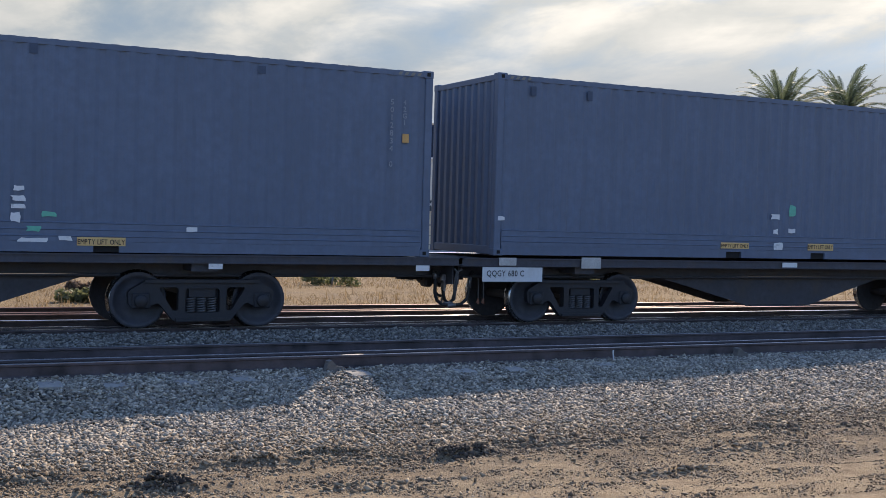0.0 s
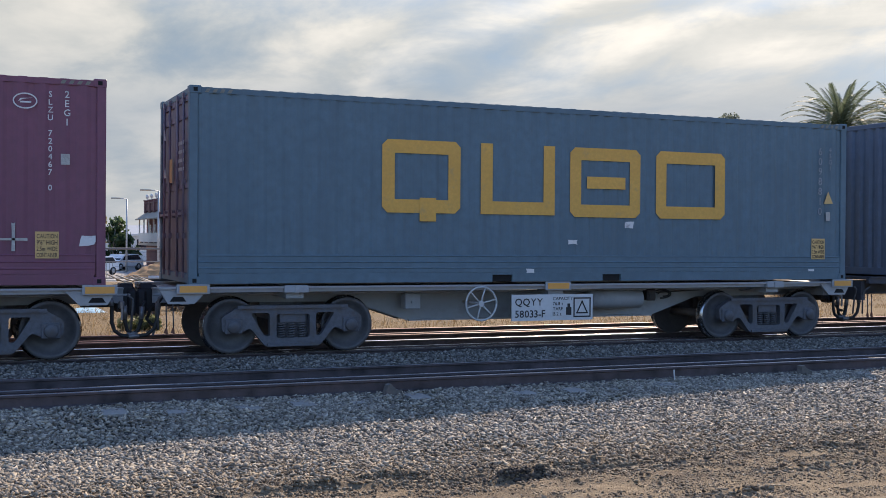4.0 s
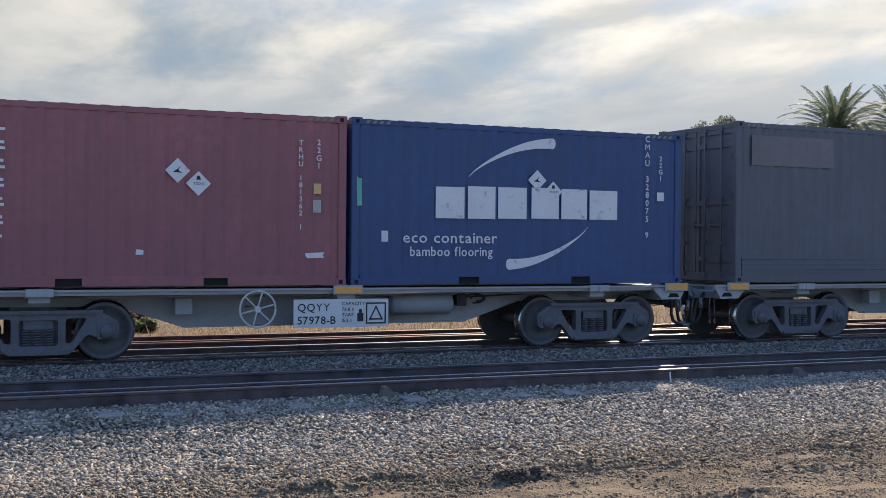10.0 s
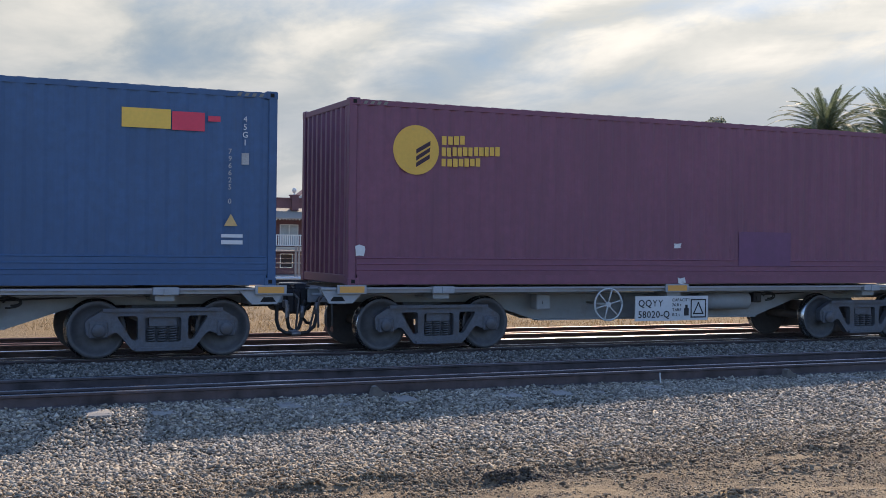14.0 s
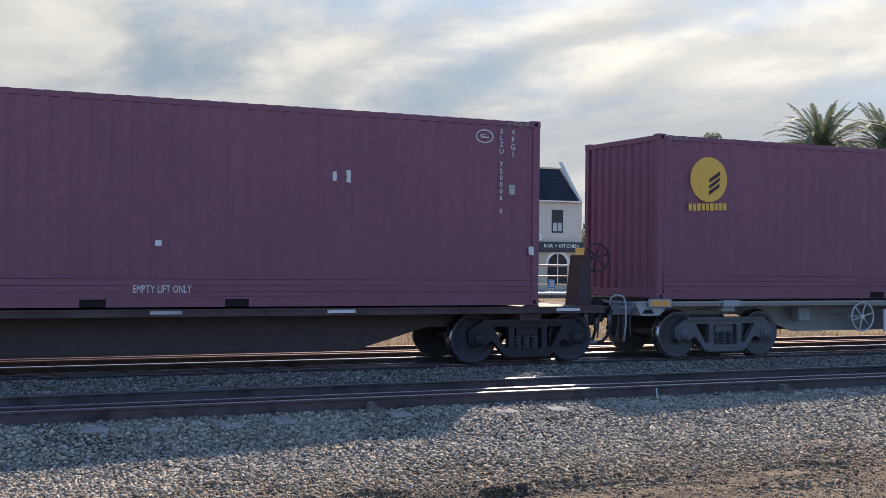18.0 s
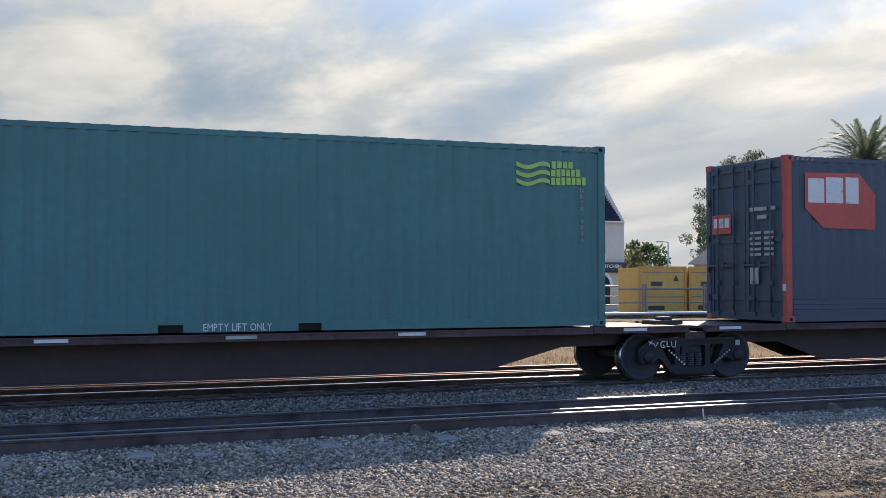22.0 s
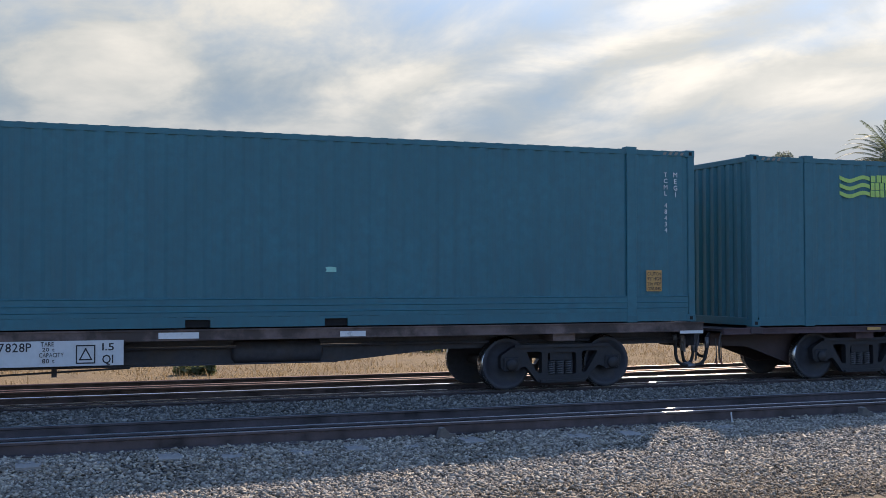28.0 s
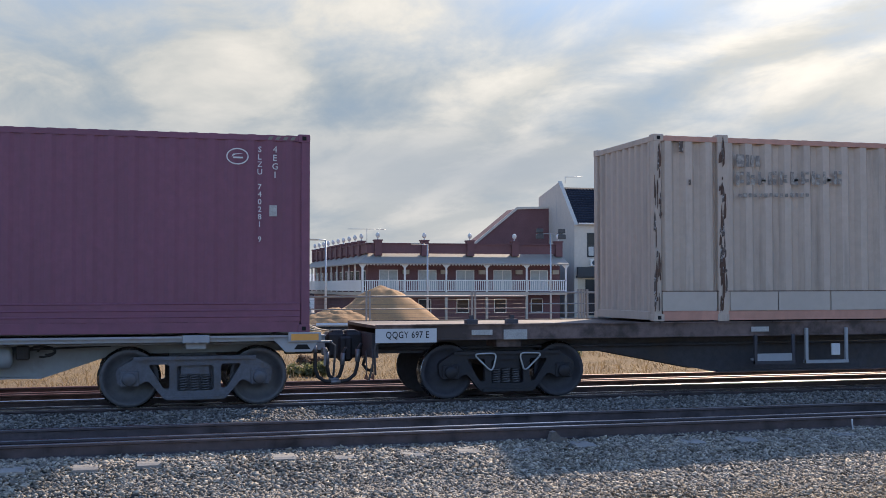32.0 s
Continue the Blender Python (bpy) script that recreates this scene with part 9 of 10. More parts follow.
def hotel():
    """White corner hotel: gabled black-tiled roof, sash windows, a sign band and arched openings below."""
    h = thing("hotel", "white rendered two-storey hotel with black tiled roof and arched ground floor", "hotel", pose(42.4, 105, GZ))
    L, B = 20.4, 10.0
    z = lambda v: v - GZ
    part("wall", boxes((0, L, 0, B, z(2.6), z(7.85))), render_white, h)
    part("wall", boxes((0, L, 0.03, B, 0, z(2.6))), render_cream, h)
    gable = [(-0.05, z(7.6)), (4.2, z(12.1)), (B, z(11.0)), (B, 0), (0.06, 0)]
    part("gable_wall", prism(bmesh.new(), gable, -0.35, 0.0, "x"), render_white, h)
    part("gable_wall", prism(bmesh.new(), [(-0.05, z(7.6)), (4.2, z(11.6)), (B, z(7.6)), (B, 0), (0.06, 0)], L, L + 0.35, "x"), render_white, h)
    for x in (-0.4, L - 0.05):
        part("coping", prism(bmesh.new(), [(-0.15, z(7.62)), (4.2, z(12.16)), (4.2, z(12.26)), (-0.25, z(7.62))], x, x + 0.40, "x"), render_white, h)
    rows = 15
    for r in range(rows):     # courses of tiles stepping up the slope
        a, b = r / rows, (r + 1) / rows
        y0, y1 = -0.3 + 4.5 * a, -0.3 + 4.5 * b + 0.12
        z0, z1 = z(7.72) + 3.9 * a + 0.07, z(7.72) + 3.9 * b + 0.02
        part("roof_course", prism(bmesh.new(), [(y0, z0 - 0.09), (y0, z0), (y1, z1), (y1, z1 - 0.09)], 0.0, L, "x"), black_tile, h)
    tiles = bmesh.new()
    for r in range(rows):
        for c in range(60):
            if 15 < c < 32 or c > 50:
                continue
            x = 0.1 + c * 0.335
            y0 = -0.31 + 4.5 * r / rows
            z0 = z(7.72) + 3.9 * r / rows + 0.07
            prism(tiles, [(x, z0 - 0.02), (x + 0.07, z0 + 0.06), (x + 0.19, z0 + 0.06), (x + 0.26, z0 - 0.02)], y0, y0 + 0.26)
    roof_tiles = part("roof_tiles", tiles, black_tile, h)
    tagged(roof_tiles, kind="stuff")
    part("roof", prism(bmesh.new(), [(4.2, z(11.55)), (B + 0.3, z(7.7)), (B + 0.3, z(7.6)), (4.2, z(11.4))], 0.0, L, "x"), black_tile, h)
    part("gutter", boxes((0, L, -0.45, -0.28, z(7.66), z(7.80))), white_trim, h)
    part("chimney", boxes((11.6, 13.2, 3.6, 4.6, z(10.4), z(12.0)), (11.4, 13.4, 3.5, 4.7, z(12.0), z(12.15))), black_tile, h)
    for x0, x1 in ((0.97, 2.46), (5.08, 6.67), (8.85, 10.43), (12.7, 14.2), (17.15, 18.5)):
        w = window(h, x0, x1, z(4.45), z(6.85), 0.0, window_trim, window_dark, 1, 0.1)
        mid = (x0 + x1) / 2
        for a, b in ((x0 + 0.16, mid - 0.05), (mid + 0.05, x1 - 0.16)):
            part("blind", boxes((a, b, -0.024, -0.0135, z(4.62), z(5.5))), curtain, w)
        part("glazing_bar", boxes((mid - 0.045, mid + 0.045, -0.030, -0.026, z(4.5), z(5.6))), window_trim, w)
    for x in (1.2, 4.2, 14.9):
        ac = part("air_conditioner", boxes((x, x + 0.95, -0.35, 0.0, z(3.6), z(4.25), 0.03)), white_trim, h)
        part("fan_grille", lathe(bmesh.new(), [(0.0, -0.01), (0.24, -0.01), (0.24, 0.0)], (x + 0.4, -0.352, z(3.92)), 16), window_trim, ac)
    s = part("sign_band", boxes((-0.2, L + 0.3, -0.5, -0.3, z(2.58), z(3.50))), sign_dark, h)
    lettering(s, "EST. 1901", 4.65, z(2.90), 0.56, white_trim, -0.506, 3.05)
    part("script_bar", boxes((11.0, 13.2, -0.506, -0.5, z(2.86), z(3.34))), white_trim, s)
    part("crest", boxes((10.2, 10.75, -0.506, -0.5, z(2.75), z(3.36))), render_cream, s)
    lettering(s, "BAR + KITCHEN", 16.0, z(2.92), 0.50, white_trim, -0.506, 4.1)
    part("awning", boxes((-0.2, L + 0.3, -0.3, 0.1, z(2.45), z(2.62))), sign_dark, h)
    dish = part("satellite_dish", lathe(bmesh.new(), [(0.0, 0.12), (0.45, 0.05), (0.75, -0.1)], (12.2, -0.55, z(6.1)), 20), white_trim, h)
    part("dish_arm", rod(bmesh.new(), (12.2, -0.4, z(6.1)), (12.2, 0.0, z(5.2)), 0.05, 6), galvanised, dish)
    for cx, r in ((6.0, 1.32), (13.8, 1.15), (17.9, 1.15)):     # arched openings
        spring = z(1.15)
        bm = bmesh.new()
        n = 14
        for i in range(n):
            a0, a1 = math.pi * i / n, math.pi * (i + 1) / n
            prism(bm, [(cx + r * math.cos(a0), spring + r * math.sin(a0)), (cx + (r + 0.32) * math.cos(a0), spring + (r + 0.32) * math.sin(a0)),
                       (cx + (r + 0.32) * math.cos(a1), spring + (r + 0.32) * math.sin(a1)), (cx + r * math.cos(a1), spring + r * math.sin(a1))], -0.08, 0.04)
        a = part("arch", bm, white_trim, h)
        pts = [(cx - r, 0.4), (cx + r, 0.4)] + [(cx + r * math.cos(math.pi * i / n), spring + r * math.sin(math.pi * i / n)) for i in range(n + 1)]
        part("pane", prism(bmesh.new(), pts, -0.02, 0.028), window_dark, a)
        part("glazing_bar", boxes((cx - 0.05, cx + 0.05, -0.06, -0.022, 0.4, spring + r), (cx - r, cx + r, -0.06, -0.022, spring - 0.05, spring + 0.05)), white_trim, a)
    d = part("doorway", boxes((8.5, 8.8, -0.12, 0.03, 0, z(2.3)), (10.8, 11.1, -0.12, 0.03, 0, z(2.3)), (8.4, 11.2, -0.16, 0.03, z(2.1), z(2.35))), white_trim, h)
    part("door", boxes((8.8, 10.8, -0.03, 0.028, 0, z(2.1))), window_dark, d)
    part("side_opening", boxes((0.8, 3.2, -0.02, 0.028, 0.2, z(2.3))), window_dark, h)
    bm = rod(bmesh.new(), (0.3, 4, z(12.0)), (0.3, 4, z(12.7)), 0.03, 5)
    rod(bm, (0.3, 4, z(12.65)), (2.2, 4, z(12.72)), 0.03, 5)
    rod(bm, (12.4, 4, z(12.0)), (12.4, 4, z(13.0)), 0.03, 5)
    rod(bm, (11.8, 4, z(12.9)), (13.2, 4, z(13.0)), 0.03, 5)
    part("antenna", bm, galvanised, h)
    return h


hotel()


def brick_annexe():
    b = thing("brick_annexe", "dark red-brick gabled annexe between motel and hotel", "building", pose(33.5, 112, GZ))
    z = lambda v: v - GZ
    part("wall", prism(bmesh.new(), [(0, 0), (0, z(5.6)), (2.0, z(7.1)), (5.1, z(9.6)), (8.6, z(9.7)), (8.6, 0)], 0, 3.2), motel_brick, b)
    part("coping", prism(bmesh.new(), [(-0.1, z(5.6)), (5.05, z(9.75)), (8.6, z(9.85)), (8.6, z(9.65)), (5.1, z(9.5)), (0, z(5.4))], -0.15, 0.0), render_white, b)


brick_annexe()


def grey_hall():
    """Rendered commercial building with a blue stepped parapet, and its lower rear block."""
    b = thing("commercial_building", "grey rendered commercial building with a blue arched parapet", "building", pose(-22.05, 85, GZ))
    z = lambda v: v - GZ
    L = 20.95
    part("wall", boxes((0, L, 0, 14, 0, z(8.5))), grey_wall, b)
    arch = [(17.7 + 2.4 * math.cos(math.pi * i / 16), z(7.15) + 0.58 * math.sin(math.pi * i / 16)) for i in range(17)]
    part("parapet", prism(bmesh.new(), [(-0.02, z(8.6)), (L + 0.02, z(8.6)), (L + 0.02, z(7.15))] + arch + [(-0.02, z(7.15))], -0.12, -0.005), blue_trim, b)
    part("cornice", boxes((-0.04, L + 0.04, -0.18, 14.1, z(8.6), z(8.75))), blue_trim, b)
    part("sign_panel", boxes((16.2, 20.4, -0.05, 0.0, z(5.2), z(6.5))), panel_grey, b)
    for x0, x1 in ((11.0, 12.35), (15.85, 17.2), (18.4, 19.75)):
        window(b, x0, x1, z(3.15), z(4.7), 0.0, white_trim, window_dark, 0)
        mid = (x0 + x1) / 2
        head = [(mid + 0.78 * math.cos(math.pi * i / 10), z(4.66) + 0.17 * math.sin(math.pi * i / 10)) for i in range(11)]
        part("window_head", prism(bmesh.new(), head, -0.06, -0.002), white_trim, b)
        for xa in (x0 - 0.1, x1):
            part("architrave", boxes((xa, xa + 0.1, -0.05, -0.002, z(3.1), z(4.66))), white_trim, b)
    part("pilaster", boxes((L - 0.2, L + 0.02, -0.2, 0.0, 0, z(7.3))), grey_wall, b)
    c = thing("rear_block", "plain pale rendered block with a small sign", "building", pose(-1.0, 92, GZ))
    part("wall", boxes((0, 2.1, 0, 8, 0, z(6.05))), grey_wall, c)
    part("vent", lathe(bmesh.new(), [(0.0, 0.0), (0.22, 0.0), (0.22, 0.05)], (1.1, -0.04, z(4.9)), 12), galvanised, c)
    part("balcony", boxes((0.0, 1.0, -0.6, 0.0, z(1.7), z(2.2))), white_trim, c)


grey_hall()


def far_house(label, x, y, w, d, wall_h, roof_h, wall_mat, roof_mat, windows):
    b = thing("house", label, "house", pose(x, y, GZ), "houses behind the yard")
    part("wall", boxes((0, w, 0, d, 0, wall_h)), wall_mat, b)
    part("roof", prism(bmesh.new(), [(-0.5, wall_h - 0.1), (d / 2, wall_h + roof_h), (d + 0.5, wall_h - 0.1), (d + 0.5, wall_h - 0.25), (-0.5, wall_h - 0.25)], -0.5, w + 0.5, "x"), roof_mat, b)
    part("fascia", boxes((-0.5, w + 0.5, -0.56, -0.5, wall_h - 0.28, wall_h - 0.05)), white_trim, b)
    for i in range(windows):
        a = 0.8 + (w - 1.6) * i / windows
        window(b, a, a + (w - 1.6) / windows - 0.6, wall_h - 2.1, wall_h - 0.7, 0.0, white_trim, window_dark, 0)
    return b


far_house("long low house with grey iron roof behind the yard", 78, 105, 20, 9, 5.1, 2.0, grey_wall, grey_roof, 7)
far_house("white-roofed house beyond the car park", -3, 150, 12, 9, 3.6, 1.4, white_trim, grey_roof, 3)
far_house("low white building beyond the street", 16, 160, 16, 9, 3.6, 1.2, white_trim, grey_roof, 4)
far_house("low house behind the gum trees", 112, 130, 24, 10, 4.4, 2.2, grey_wall, grey_roof, 6)


# ---- yard: yellow boxes, sand, fences, lamps, cars ----
def yellow_box(x, w, y=62.0, zb=-0.55, h=3.1):
    b = thing("storage_box", "yellow steel storage box behind the fence", "storage box", pose(x, y, zb), "yellow boxes")
    part("body", boxes((0, w, 0, 2.4, 0.1, h - 0.1)), skip_yellow, b)
    for z in (0.1, h - 0.18):
        part("rail", boxes((-0.02, w + 0.02, -0.05, 0.02, z, z + 0.16)), box_yellow, b)
    for i in (0.0, w - 0.14):
        part("post", boxes((i, i + 0.14, -0.06, 0.02, 0.1, h - 0.02)), box_yellow, b)
    part("panel_edge", boxes((0.25, w - 0.25, -0.03, 0.0, h - 0.42, h - 0.36), (0.25, w - 0.25, -0.03, 0.0, 1.15, 1.2)), fence_post, b)
    part("lettering_bar", boxes((0.9, 1.75, -0.014, -0.006, 1.85, 2.12)), window_trim, b)
    part("lettering_bar", boxes((1.1, 1.7, -0.014, -0.006, 1.66, 1.74)), window_trim, b)
    part("mark", prism(bmesh.new(), [(w - 0.95, 2.15), (w - 0.55, 2.15), (w - 0.75, 2.55)], -0.014, -0.006), window_trim, b)
    part("lettering_bar", boxes((0.7, 1.9, -0.014, -0.006, 0.35, 0.62)), window_trim, b)


for x, w in ((38.3, 3.5), (42.0, 3.1), (45.3, 3.4), (49.0, 4.7), (53.9, 2.0)):
    yellow_box(x, w)
b = thing("yellow_machine", "yellow earth-moving machine with grey boom", "machine", pose(57.2, 63, -0.55))
part("arm", boxes((-0.9, 2.4, 0, 0.5, 2.1, 2.5)), skip_yellow, b)
part("body", boxes((0.6, 3.4, -0.2, 1.8, 0.6, 2.0)), fence_steel, b)
part("boom", tube(bmesh.new(), [(-0.8, 0.2, 0.3), (-0.2, 0.2, 0.9), (0.2, 0.2, 1.7), (0.8, 0.2, 1.9)], 0.12, 7), galvanised, b)
for x in (1.0, 2.8):
    part("wheel", lathe(bmesh.new(), [(0.0, -0.2), (0.45, -0.2), (0.5, -0.1), (0.5, 0.1), (0.45, 0.2)], (x, -0.3, 0.5), 16), rubber, b)

yc = thing("shipping_container", "yellow corrugated shipping container standing behind the fence", "shipping container", pose(-7.6, 60, -0.6))
bm = bmesh.new()
corrugated(bm, 0.1, 5.95, 0.15, 3.3, 0.0, 0.04, "x", 0.3)
part("side_panel", bm, box_yellow, yc)
part("body", boxes((0.05, 6.0, 0.05, 2.4, 0.1, 3.36)), box_yellow, yc)
for x in (0.0, 5.93):
    part("corner_post", boxes((x, x + 0.13, -0.02, 0.12, 0.0, 3.42)), box_yellow, yc)
part("top_rail", boxes((0, 6.06, -0.01, 0.06, 3.3, 3.42)), box_yellow, yc)


def sand_pile(x, y, z0, rx, ry, h, seed, label):
    bm = bmesh.new()
    n, rings = 64, 26
    grid = []
    for j in range(rings + 1):
        k = j / rings
        row = []
        for i in range(n):
            a = 2 * math.pi * i / n
            r = k * (1 + 0.14 * noise.noise((math.cos(a) * 1.3 + seed, math.sin(a) * 1.3, seed)))
            zz = h * (1 - k ** 1.05) * (1 - 0.18 * (1 - k) ** 4) + 0.10 * h * noise.noise((x + r * rx * math.cos(a) * 1.1, r * ry * math.sin(a) * 1.1, seed)) * (1 - k)
            zz += (0.05 if h > 2 else 0.11) * noise.noise((r * rx * math.cos(a) * 3.2, r * ry * math.sin(a) * 3.2, seed + 3))
            row.append(bm.verts.new((r * rx * math.cos(a), r * ry * math.sin(a), zz if j < rings else -0.25)))
        grid.append(row)
    for a, b in zip(grid, grid[1:]):
        for i in range(n):
            bm.faces.new((a[i], a[(i + 1) % n], b[(i + 1) % n], b[i])).smooth = True
    bm.faces.new(grid[0])
    ob = new("sand_pile", to_mesh("sand_pile", bm, sand))
    ob.location = (x, y, z0)
    tagged(ob, label, "sand pile", "sand piles")


sand_pile(13.2, 74, -0.85, 2.9, 2.6, 1.40, 1.0, "low heap of golden builders sand behind the fence")
sand_pile(16.9, 77, -0.9, 4.1, 3.4, 3.10, 2.0, "tall heap of golden builders sand behind the fence")
sand_pile(-1.6, 72, -0.8, 2.7, 2.4, 1.25, 3.0, "heap of gravelly sand beside the yellow container")


def fence(y, z0, x0, x1, posts, h, rails, label, pick=0):
    f = thing("fence", label, "fence", pose(0, y, z0), "fences")
    for x in posts:
        for u in (-0.15, 0.05):
            part("post", boxes((x + u, x + u + 0.10, -0.06, 0.06, -0.3, h + 0.28)), fence_post, f)
    for z in rails:
        part("fence_rail", rod(bmesh.new(), (x0, 0, z), (x1, 0, z), 0.06 if z > 1.6 else 0.035, 7), fence_brown if pick else fence_steel, f)
    if pick:
        n = int((9.0 - x0) / pick)
        for k in range(6):     # welded wire panels
            part("wire", rod(bmesh.new(), (9.0, 0, 0.25 + 0.27 * k), (x1, 0, 0.25 + 0.27 * k), 0.006, 4), picket_dark, f)
        me = to_mesh("picket", boxes((-0.009, 0.009, -0.009, 0.009, 0.12, 1.05)), fence_steel)
        for i in range(n):
            o = new("picket", me)
            o.parent, o.location = f, (x0 + (i + 0.5) * pick, 0, 0)
    return f


fence(68, -0.75, -6.0, 24.0, (-3.8, 0.9, 1.45, 7.4, 14.0, 20.6), 1.85, (1.80, 1.05, 0.12), "grey tubular steel fence along the railway yard", 0.17)
fence(68, -0.75, 24.2, 48.0, (27.6, 28.0, 34.6, 41.2), 1.95, (2.02, 1.32, 0.75, 0.2), "galvanised crowd barrier fence before the hotel")
fence(60.5, -0.6, 36.0, 66.0, (37.8, 42.2, 47.0, 52.0, 57.0, 62.0), 1.75, (1.72, 0.9), "tubular fence before the yellow boxes")
f = fence(59, -0.6, -40.0, -1.3, (-30, -20, -10), 1.72, (1.735, 1.05, 0.12), "grey tubular steel fence before the yellow container")
part("fence_rail", rod(bmesh.new(), (-1.3, 0, 1.735), (-1.75, 9, 1.65), 0.05, 7), fence_steel, f)

path_strip = thing("pavement", "pale concrete footpath along the railway yard", "pavement", pose(0, 0, 0), kind="structure")
part("slab", boxes((-60, 120, 65.2, 67.2, -0.9, -0.66)), pale_path, path_strip)


def street_lamp(x, y, top, arm=0.9, twin=False):
    p = thing("street_lamp", "slim grey street lamp in the car park", "street lamp", pose(x, y, GZ), "street lamps")
    h = top - GZ
    part("pole", rod(bmesh.new(), (0, 0, 0), (0, 0, h), 0.10, 8, 0.06), galvanised, p)
    if twin:
        part("arm", rod(bmesh.new(), (-1.1, 0, h), (1.1, 0, h), 0.05, 6), fence_steel, p)
        for s in (-1, 1):
            part("floodlight", boxes((s * 1.0 - 0.3, s * 1.0 + 0.3, -0.25, 0.15, h - 0.45, h - 0.06, 0.04), (s * 1.0 - 0.28, s * 1.0 + 0.28, -0.2, 0.15, h + 0.06, h + 0.42, 0.04)), window_trim, p)
    else:
        part("arm", rod(bmesh.new(), (0, 0, h), (-arm, 0, h + 0.05), 0.045, 6), galvanised, p)
        part("lamp_head", boxes((-arm - 0.45, -arm + 0.35, -0.16, 0.16, h - 0.02, h + 0.1, 0.03)), motel_cream, p)


for x, y, top in ((14.8, 88, 5.2), (14.9, 105, 5.1), (14.4, 117, 4.85), (14.3, 130, 4.8)):
    street_lamp(x, y, top)
street_lamp(23.4, 90, 5.0)
street_lamp(34.7, 92, 6.1, twin=True)
street_lamp(65.3, 100, 5.5)
street_lamp(92.5, 100, 6.2, twin=True)


def blue_sign(x, y, z0, w, h, foot, label):
    s = thing("sign", label, "sign", pose(x, y, foot), "blue signs")
    part("panel", boxes((0, w, -0.03, 0.03, z0 - foot, z0 - foot + h, 0.01)), sign_blue, s)
    for k in (0.25, 0.75):
        part("post", rod(bmesh.new(), (w * k, 0.06, -0.3), (w * k, 0.06, z0 - foot + h), 0.04, 6), galvanised, s)
    for i in range(3):
        part("lettering_bar", boxes((w * 0.2, w * 0.8, -0.045, -0.034, z0 - foot + h * (0.2 + 0.25 * i), z0 - foot + h * (0.3 + 0.25 * i))), white_trim, s)


blue_sign(53.2, 59, 1.85, 1.2, 1.15, -0.6, "blue railway yard sign on two posts")
blue_sign(1.75, 66.5, -0.25, 0.55, 0.6, -0.8, "small blue notice on the fence")
blue_sign(29.0, 66.5, -0.2, 0.5, 0.55, -0.8, "small blue notice on the barrier")
blue_sign(37.5, 66.5, -0.2, 0.5, 0.55, -0.8, "small blue notice on the barrier")


def car(x, y, rz, label):
    c = thing("car", label, "car", pose(x, y, GZ, 0, 0, rz), "parked cars")
    bm = bmesh.new()
    prism(bm, [(-2.2, 0.35), (-2.25, 0.75), (-1.3, 0.95), (-0.75, 1.5), (1.4, 1.52), (2.1, 0.98), (2.2, 0.4)], -0.85, 0.85)
    bmesh.ops.bevel(bm, geom=bm.edges[:], offset=0.06, segments=2, affect="EDGES")
    part("body", bm, car_white, c)
    for s in (-1, 1):
        y0 = s * 0.845
        part("side_window", prism(bmesh.new(), [(-1.1, 0.98), (-0.68, 1.42), (1.3, 1.44), (1.75, 1.0)], min(y0, y0 + s * 0.02), max(y0, y0 + s * 0.02)), window_dark, c)
        for xw in (-1.35, 1.35):
            w = part("wheel", lathe(bmesh.new(), [(0.0, -0.1), (0.33, -0.1), (0.34, 0.1), (0.0, 0.1)], (xw, s * 0.78, 0.34), 18), rubber, c)
            part("rim", lathe(bmesh.new(), [(0.0, -0.01), (0.2, -0.01), (0.2, 0.01)], (xw, s * 0.9, 0.34), 12), galvanised, w)
    part("windscreen", prism(bmesh.new(), [(-1.28, 0.98), (-1.24, 0.98), (-0.72, 1.46), (-0.77, 1.46)], -0.7, 0.7), window_dark, c)
    for s in (-0.65, 0.65):
        part("headlight", boxes((-2.27, -2.2, s - 0.15, s + 0.15, 0.62, 0.74)), galvanised, c)


car(9.6, 104, 40, "white parked car in the car park")
car(11.3, 98, 42, "white parked hatchback behind the fence")
car(15.5, 112, 45, "white parked car beyond the street lamps")


def grass_tufts():
    rng = np.random.default_rng(5)
    n = 60000
    x, y = rng.uniform(-8, 60, n), 24.4 + rng.random(n) ** 1.2 * 30
    keep = np.array([noise.noise((a * 0.35, b * 0.35, 1)) > -0.25 for a, b in zip(x, y)])
    x, y = x[keep], y[keep]
    z = np.array([ground_z(a, b) for a, b in zip(x, y)])
    h = rng.uniform(0.03, 0.12, len(x)) * (1 + 1.8 * (rng.random(len(x)) > 0.95))
    a = rng.random(len(x)) * 6.28
    dx, dy = np.cos(a) * 0.014, np.sin(a) * 0.014
    lx, ly = rng.normal(0, 0.07, len(x)), rng.normal(0, 0.07, len(x))
    p = np.stack([np.stack([x - dx, y - dy, z - 0.02], 1), np.stack([x + dx, y + dy, z - 0.02], 1),
                  np.stack([x + lx + dx * 0.2, y + ly + dy * 0.2, z + h], 1), np.stack([x + lx - dx * 0.2, y + ly - dy * 0.2, z + h], 1)], 1)
    tagged(new("dry_grass", quads_mesh("dry_grass", p, straw)), "dry straw-coloured grass beside the railway", "grass", kind="stuff")


grass_tufts()


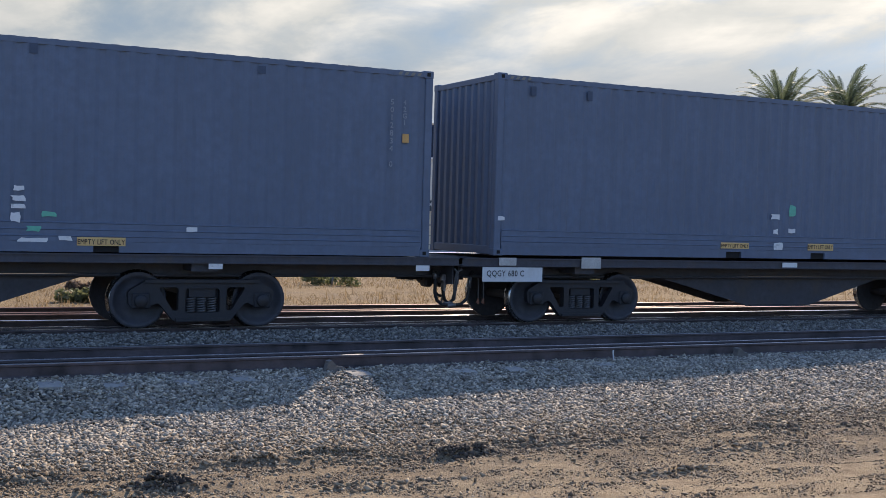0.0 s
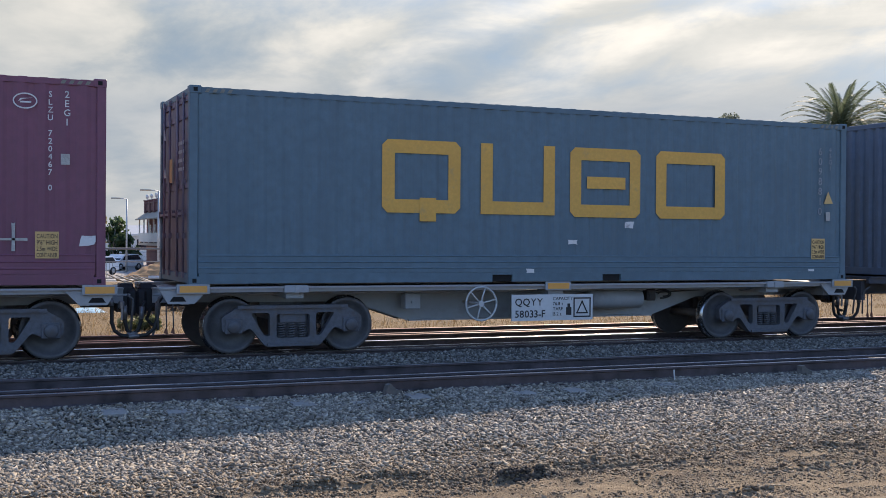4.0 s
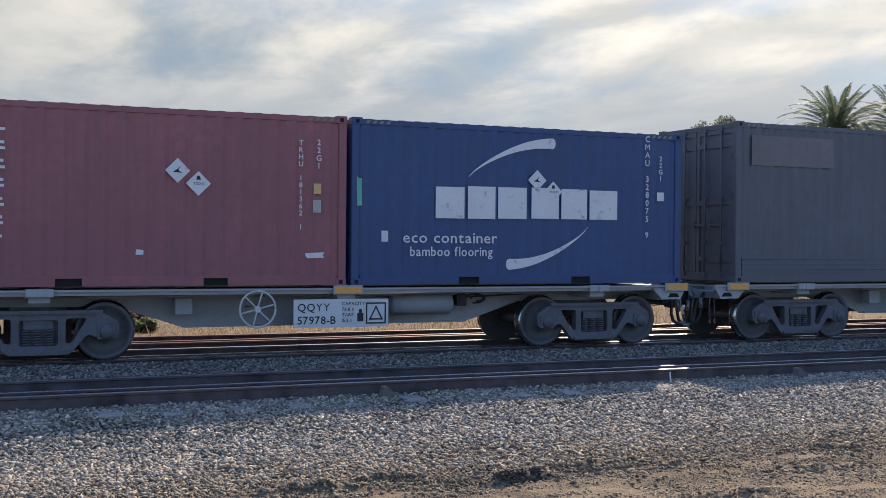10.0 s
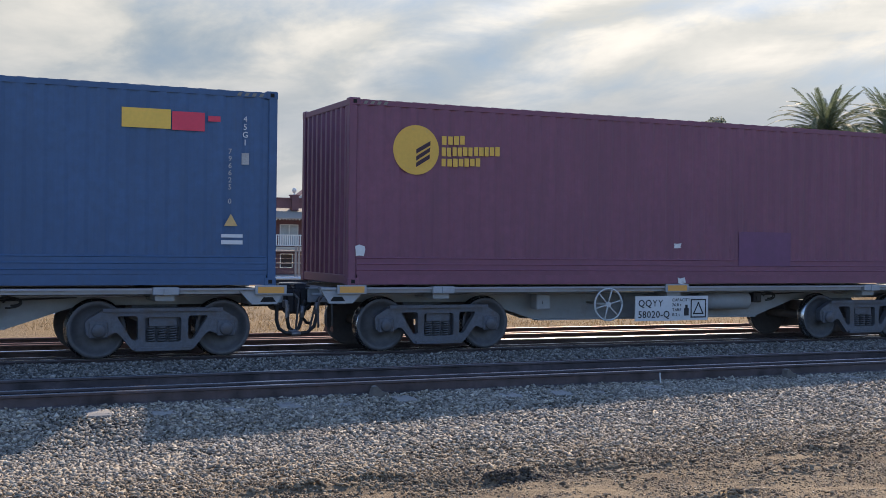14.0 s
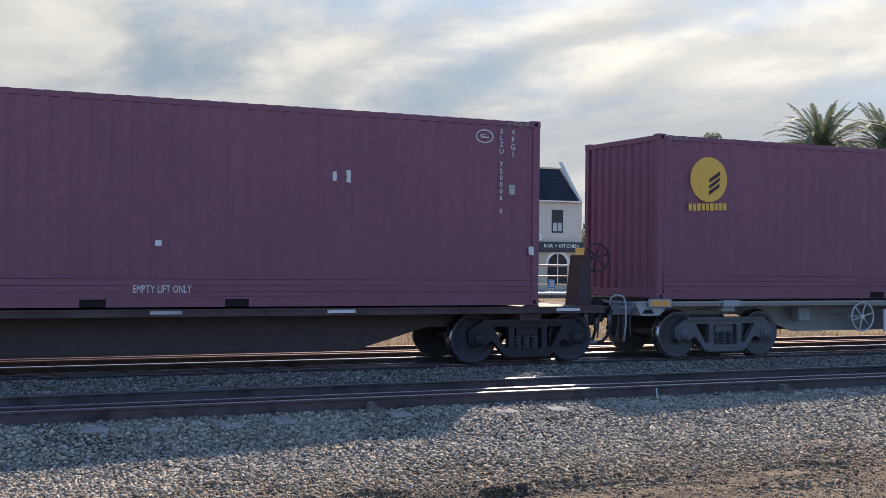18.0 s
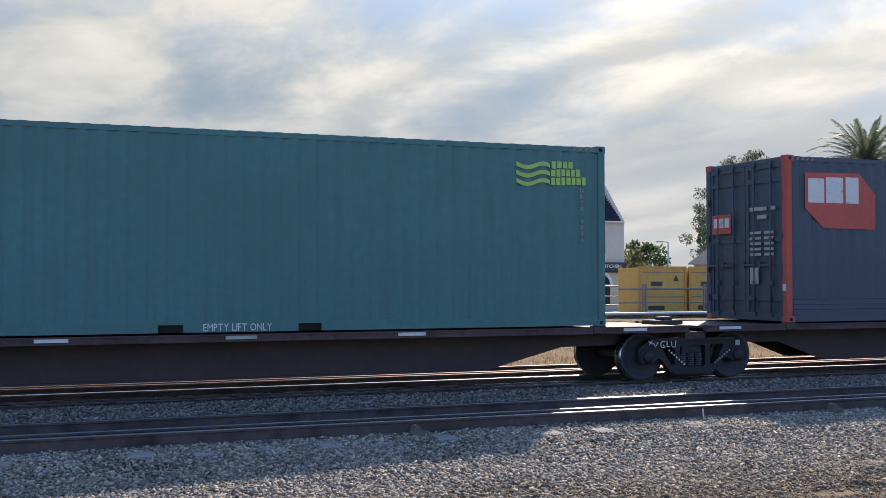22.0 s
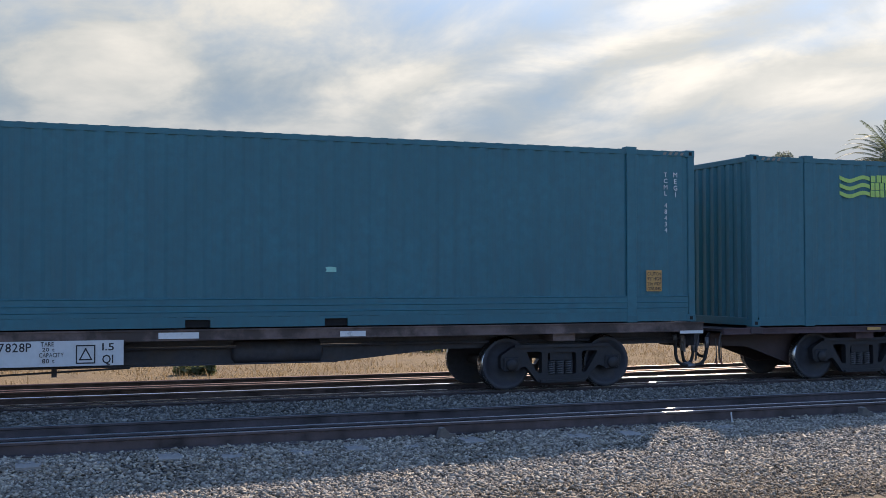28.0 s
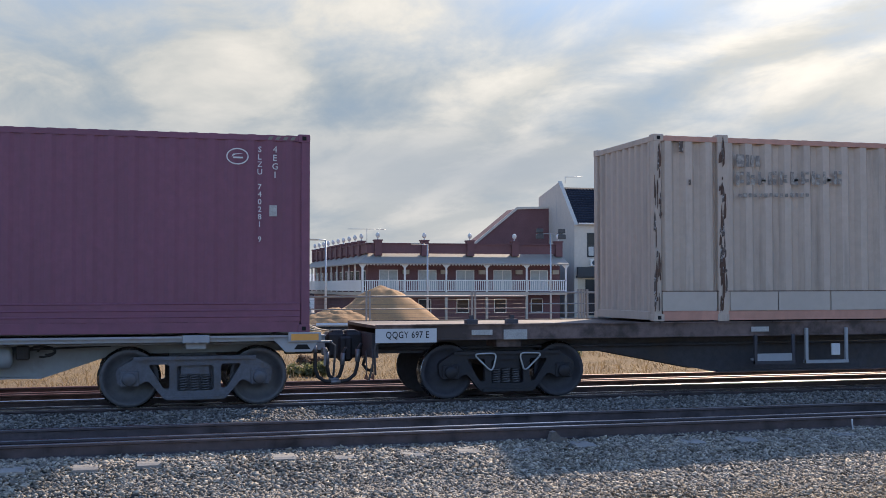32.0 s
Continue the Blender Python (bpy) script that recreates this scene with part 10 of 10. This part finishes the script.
def low_bush(x, y, r, seed):
    b = thing("bush", "low grey-green saltbush in the dry grass", "bush", pose(x, y, ground_z(x, y)), "bushes")
    rng = random.Random(seed)
    spots = [(rng.uniform(-r, r), rng.uniform(-r, r) * 0.6, rng.uniform(0.1, 0.55) * r, r * 0.4) for _ in range(9)]
    o = new("leaves", quads_mesh("leaves", leaf_cloud(spots, 60, 0.09, seed), olive_leaf if seed % 2 else dry_leaf))
    o.parent = b
    part("stem", rod(bmesh.new(), (0, 0, -0.05), (0.05, 0, 0.4 * r), 0.03, 5), bark, b)


for i, (x, y, r) in enumerate(((6.5, 34, 0.6), (12.5, 33, 0.7), (17, 36, 0.5), (22.5, 34, 0.6), (31, 37, 0.7), (3.2, 40, 0.6), (9.5, 45, 0.7), (27, 42, 0.6), (4.8, 31, 0.3), (4.1, 26.9, 0.42))):
    low_bush(x, y, r, i)
barrier = thing("pipe_barrier", "long galvanised pipe barrier on short posts before the yard fence", "barrier", pose(9.6, 60, -0.62))
part("pipe", rod(bmesh.new(), (0, 0, 0.28), (46, 0, 0.28), 0.095, 10), pale_zinc, barrier, "pale galvanised top pipe")
for k in range(3):
    part("lower_rail", rod(bmesh.new(), (0.1, 0.08, 0.02 + 0.06 * k), (46, 0.08, 0.02 + 0.06 * k), 0.018, 6), picket_dark, barrier)
part("kick_board", boxes((0.0, 46.0, 0.12, 0.18, -0.12, 0.2)), dark_board, barrier)
for k in range(16):
    part("post", boxes((3.06 * k, 3.06 * k + 0.1, 0.0, 0.1, -0.3, 0.22)), picket_dark, barrier)


def timber_heap(x, y):
    """Loose pale laths thrown down in a fan."""
    rng = random.Random(3)
    t = thing("timber_heap", "loose heap of pale broken laths on the ground", "timber", pose(x, y, -0.62))
    for k in range(14):
        a, l = rng.uniform(0.2, 0.75), rng.uniform(0.8, 1.5)
        u = rng.uniform(-0.9, 0.9)
        part("lath", rod(bmesh.new(), (u + 0.5 * l * math.cos(a), rng.uniform(-0.3, 0.3), 0.02), (u - 0.5 * l * math.cos(a), rng.uniform(-0.3, 0.3), 0.05 + 0.5 * l * math.sin(a)), 0.035, 4), pale_lath, t)


timber_heap(8.6, 58.5)


def far_hills():
    """Low wooded rise closing the horizon."""
    bm = bmesh.new()
    n = 160
    lo, hi = [], []
    for i in range(n + 1):
        a = radians(-75 + 190 * i / n)
        x, y = 900 * math.sin(a), 900 * math.cos(a)
        z = 4 + 4 * noise.noise((i * 0.13, 0, 1)) + 2.5 * noise.noise((i * 0.9, 0, 2))
        lo.append(bm.verts.new((x, y, -6)))
        hi.append(bm.verts.new((x, y, max(1.5, z))))
    back = [bm.verts.new((v.co.x * 1.1, v.co.y * 1.1, -6)) for v in lo]
    for i in range(n):
        bm.faces.new((lo[i], lo[i + 1], hi[i + 1], hi[i]))
        bm.faces.new((hi[i], hi[i + 1], back[i + 1], back[i]))
    hill = material("far_woods", (0.10, 0.125, 0.115), 0.95, 0.0, 0.2, 0.08)
    tagged(new("backdrop", to_mesh("backdrop", bm, hill)), "low wooded rise on the horizon", "hills", kind="structure")


far_hills()


def tarpaulin():
    """A sheet of pale blue tarpaulin lying in folds on the grass."""
    bm, grid = bmesh.new(), []
    for j in range(13):
        row = []
        for i in range(31):
            x, y = 4.0 * i / 30, 2.4 * j / 12
            z = 0.05 + 0.05 * noise.noise((x * 0.9, y * 2.6, 4)) + 0.03 * noise.noise((x * 3, y * 4, 8))
            row.append(bm.verts.new((x + 0.12 * noise.noise((0, y * 2, 3)), y + 0.2 * noise.noise((x, 0, 6)), z - (0.08 if i in (0, 30) or j in (0, 12) else 0))))
        grid.append(row)
    for a, b in zip(grid, grid[1:]):
        for i in range(30):
            bm.faces.new((a[i], a[i + 1], b[i + 1], b[i])).smooth = True
    ob = new("tarpaulin", to_mesh("tarpaulin", bm, material("pale_blue_sheet", (0.24, 0.42, 0.52), 0.5, 0.0, 0.12, 6, 0.15, 12)))
    ob.location = (0.3, 33.4, -0.44)
    tagged(ob, "pale blue tarpaulin lying on the dry grass", "tarpaulin")


tarpaulin()


# ---- motion ----
def motions():
    for ob, x0 in TRAIN:
        walk(ob, [(t, pose(x0 + SHIFT[t], FACE, 0)) for t in range(33)])
    for ob, dx, x0 in WHEELS:
        inside = [k for k in range(0, 961, 2) if -9 < x0 + shift(k / 30) < 34]
        turn = lambda k: pose(dx, 0, 0.42, 0, math.degrees((shift(k / 30)) / 0.42), 0)
        rows = []
        if inside:
            if inside[0] > 0:
                rows.append((0, turn(inside[0])))
            rows += [(k / 30, turn(k)) for k in inside]
            if inside[-1] < 960:
                rows.append((32, turn(inside[-1])))
        else:
            rows = [(0, turn(0)), (32, turn(0))]
        walk(ob, rows)


motions()
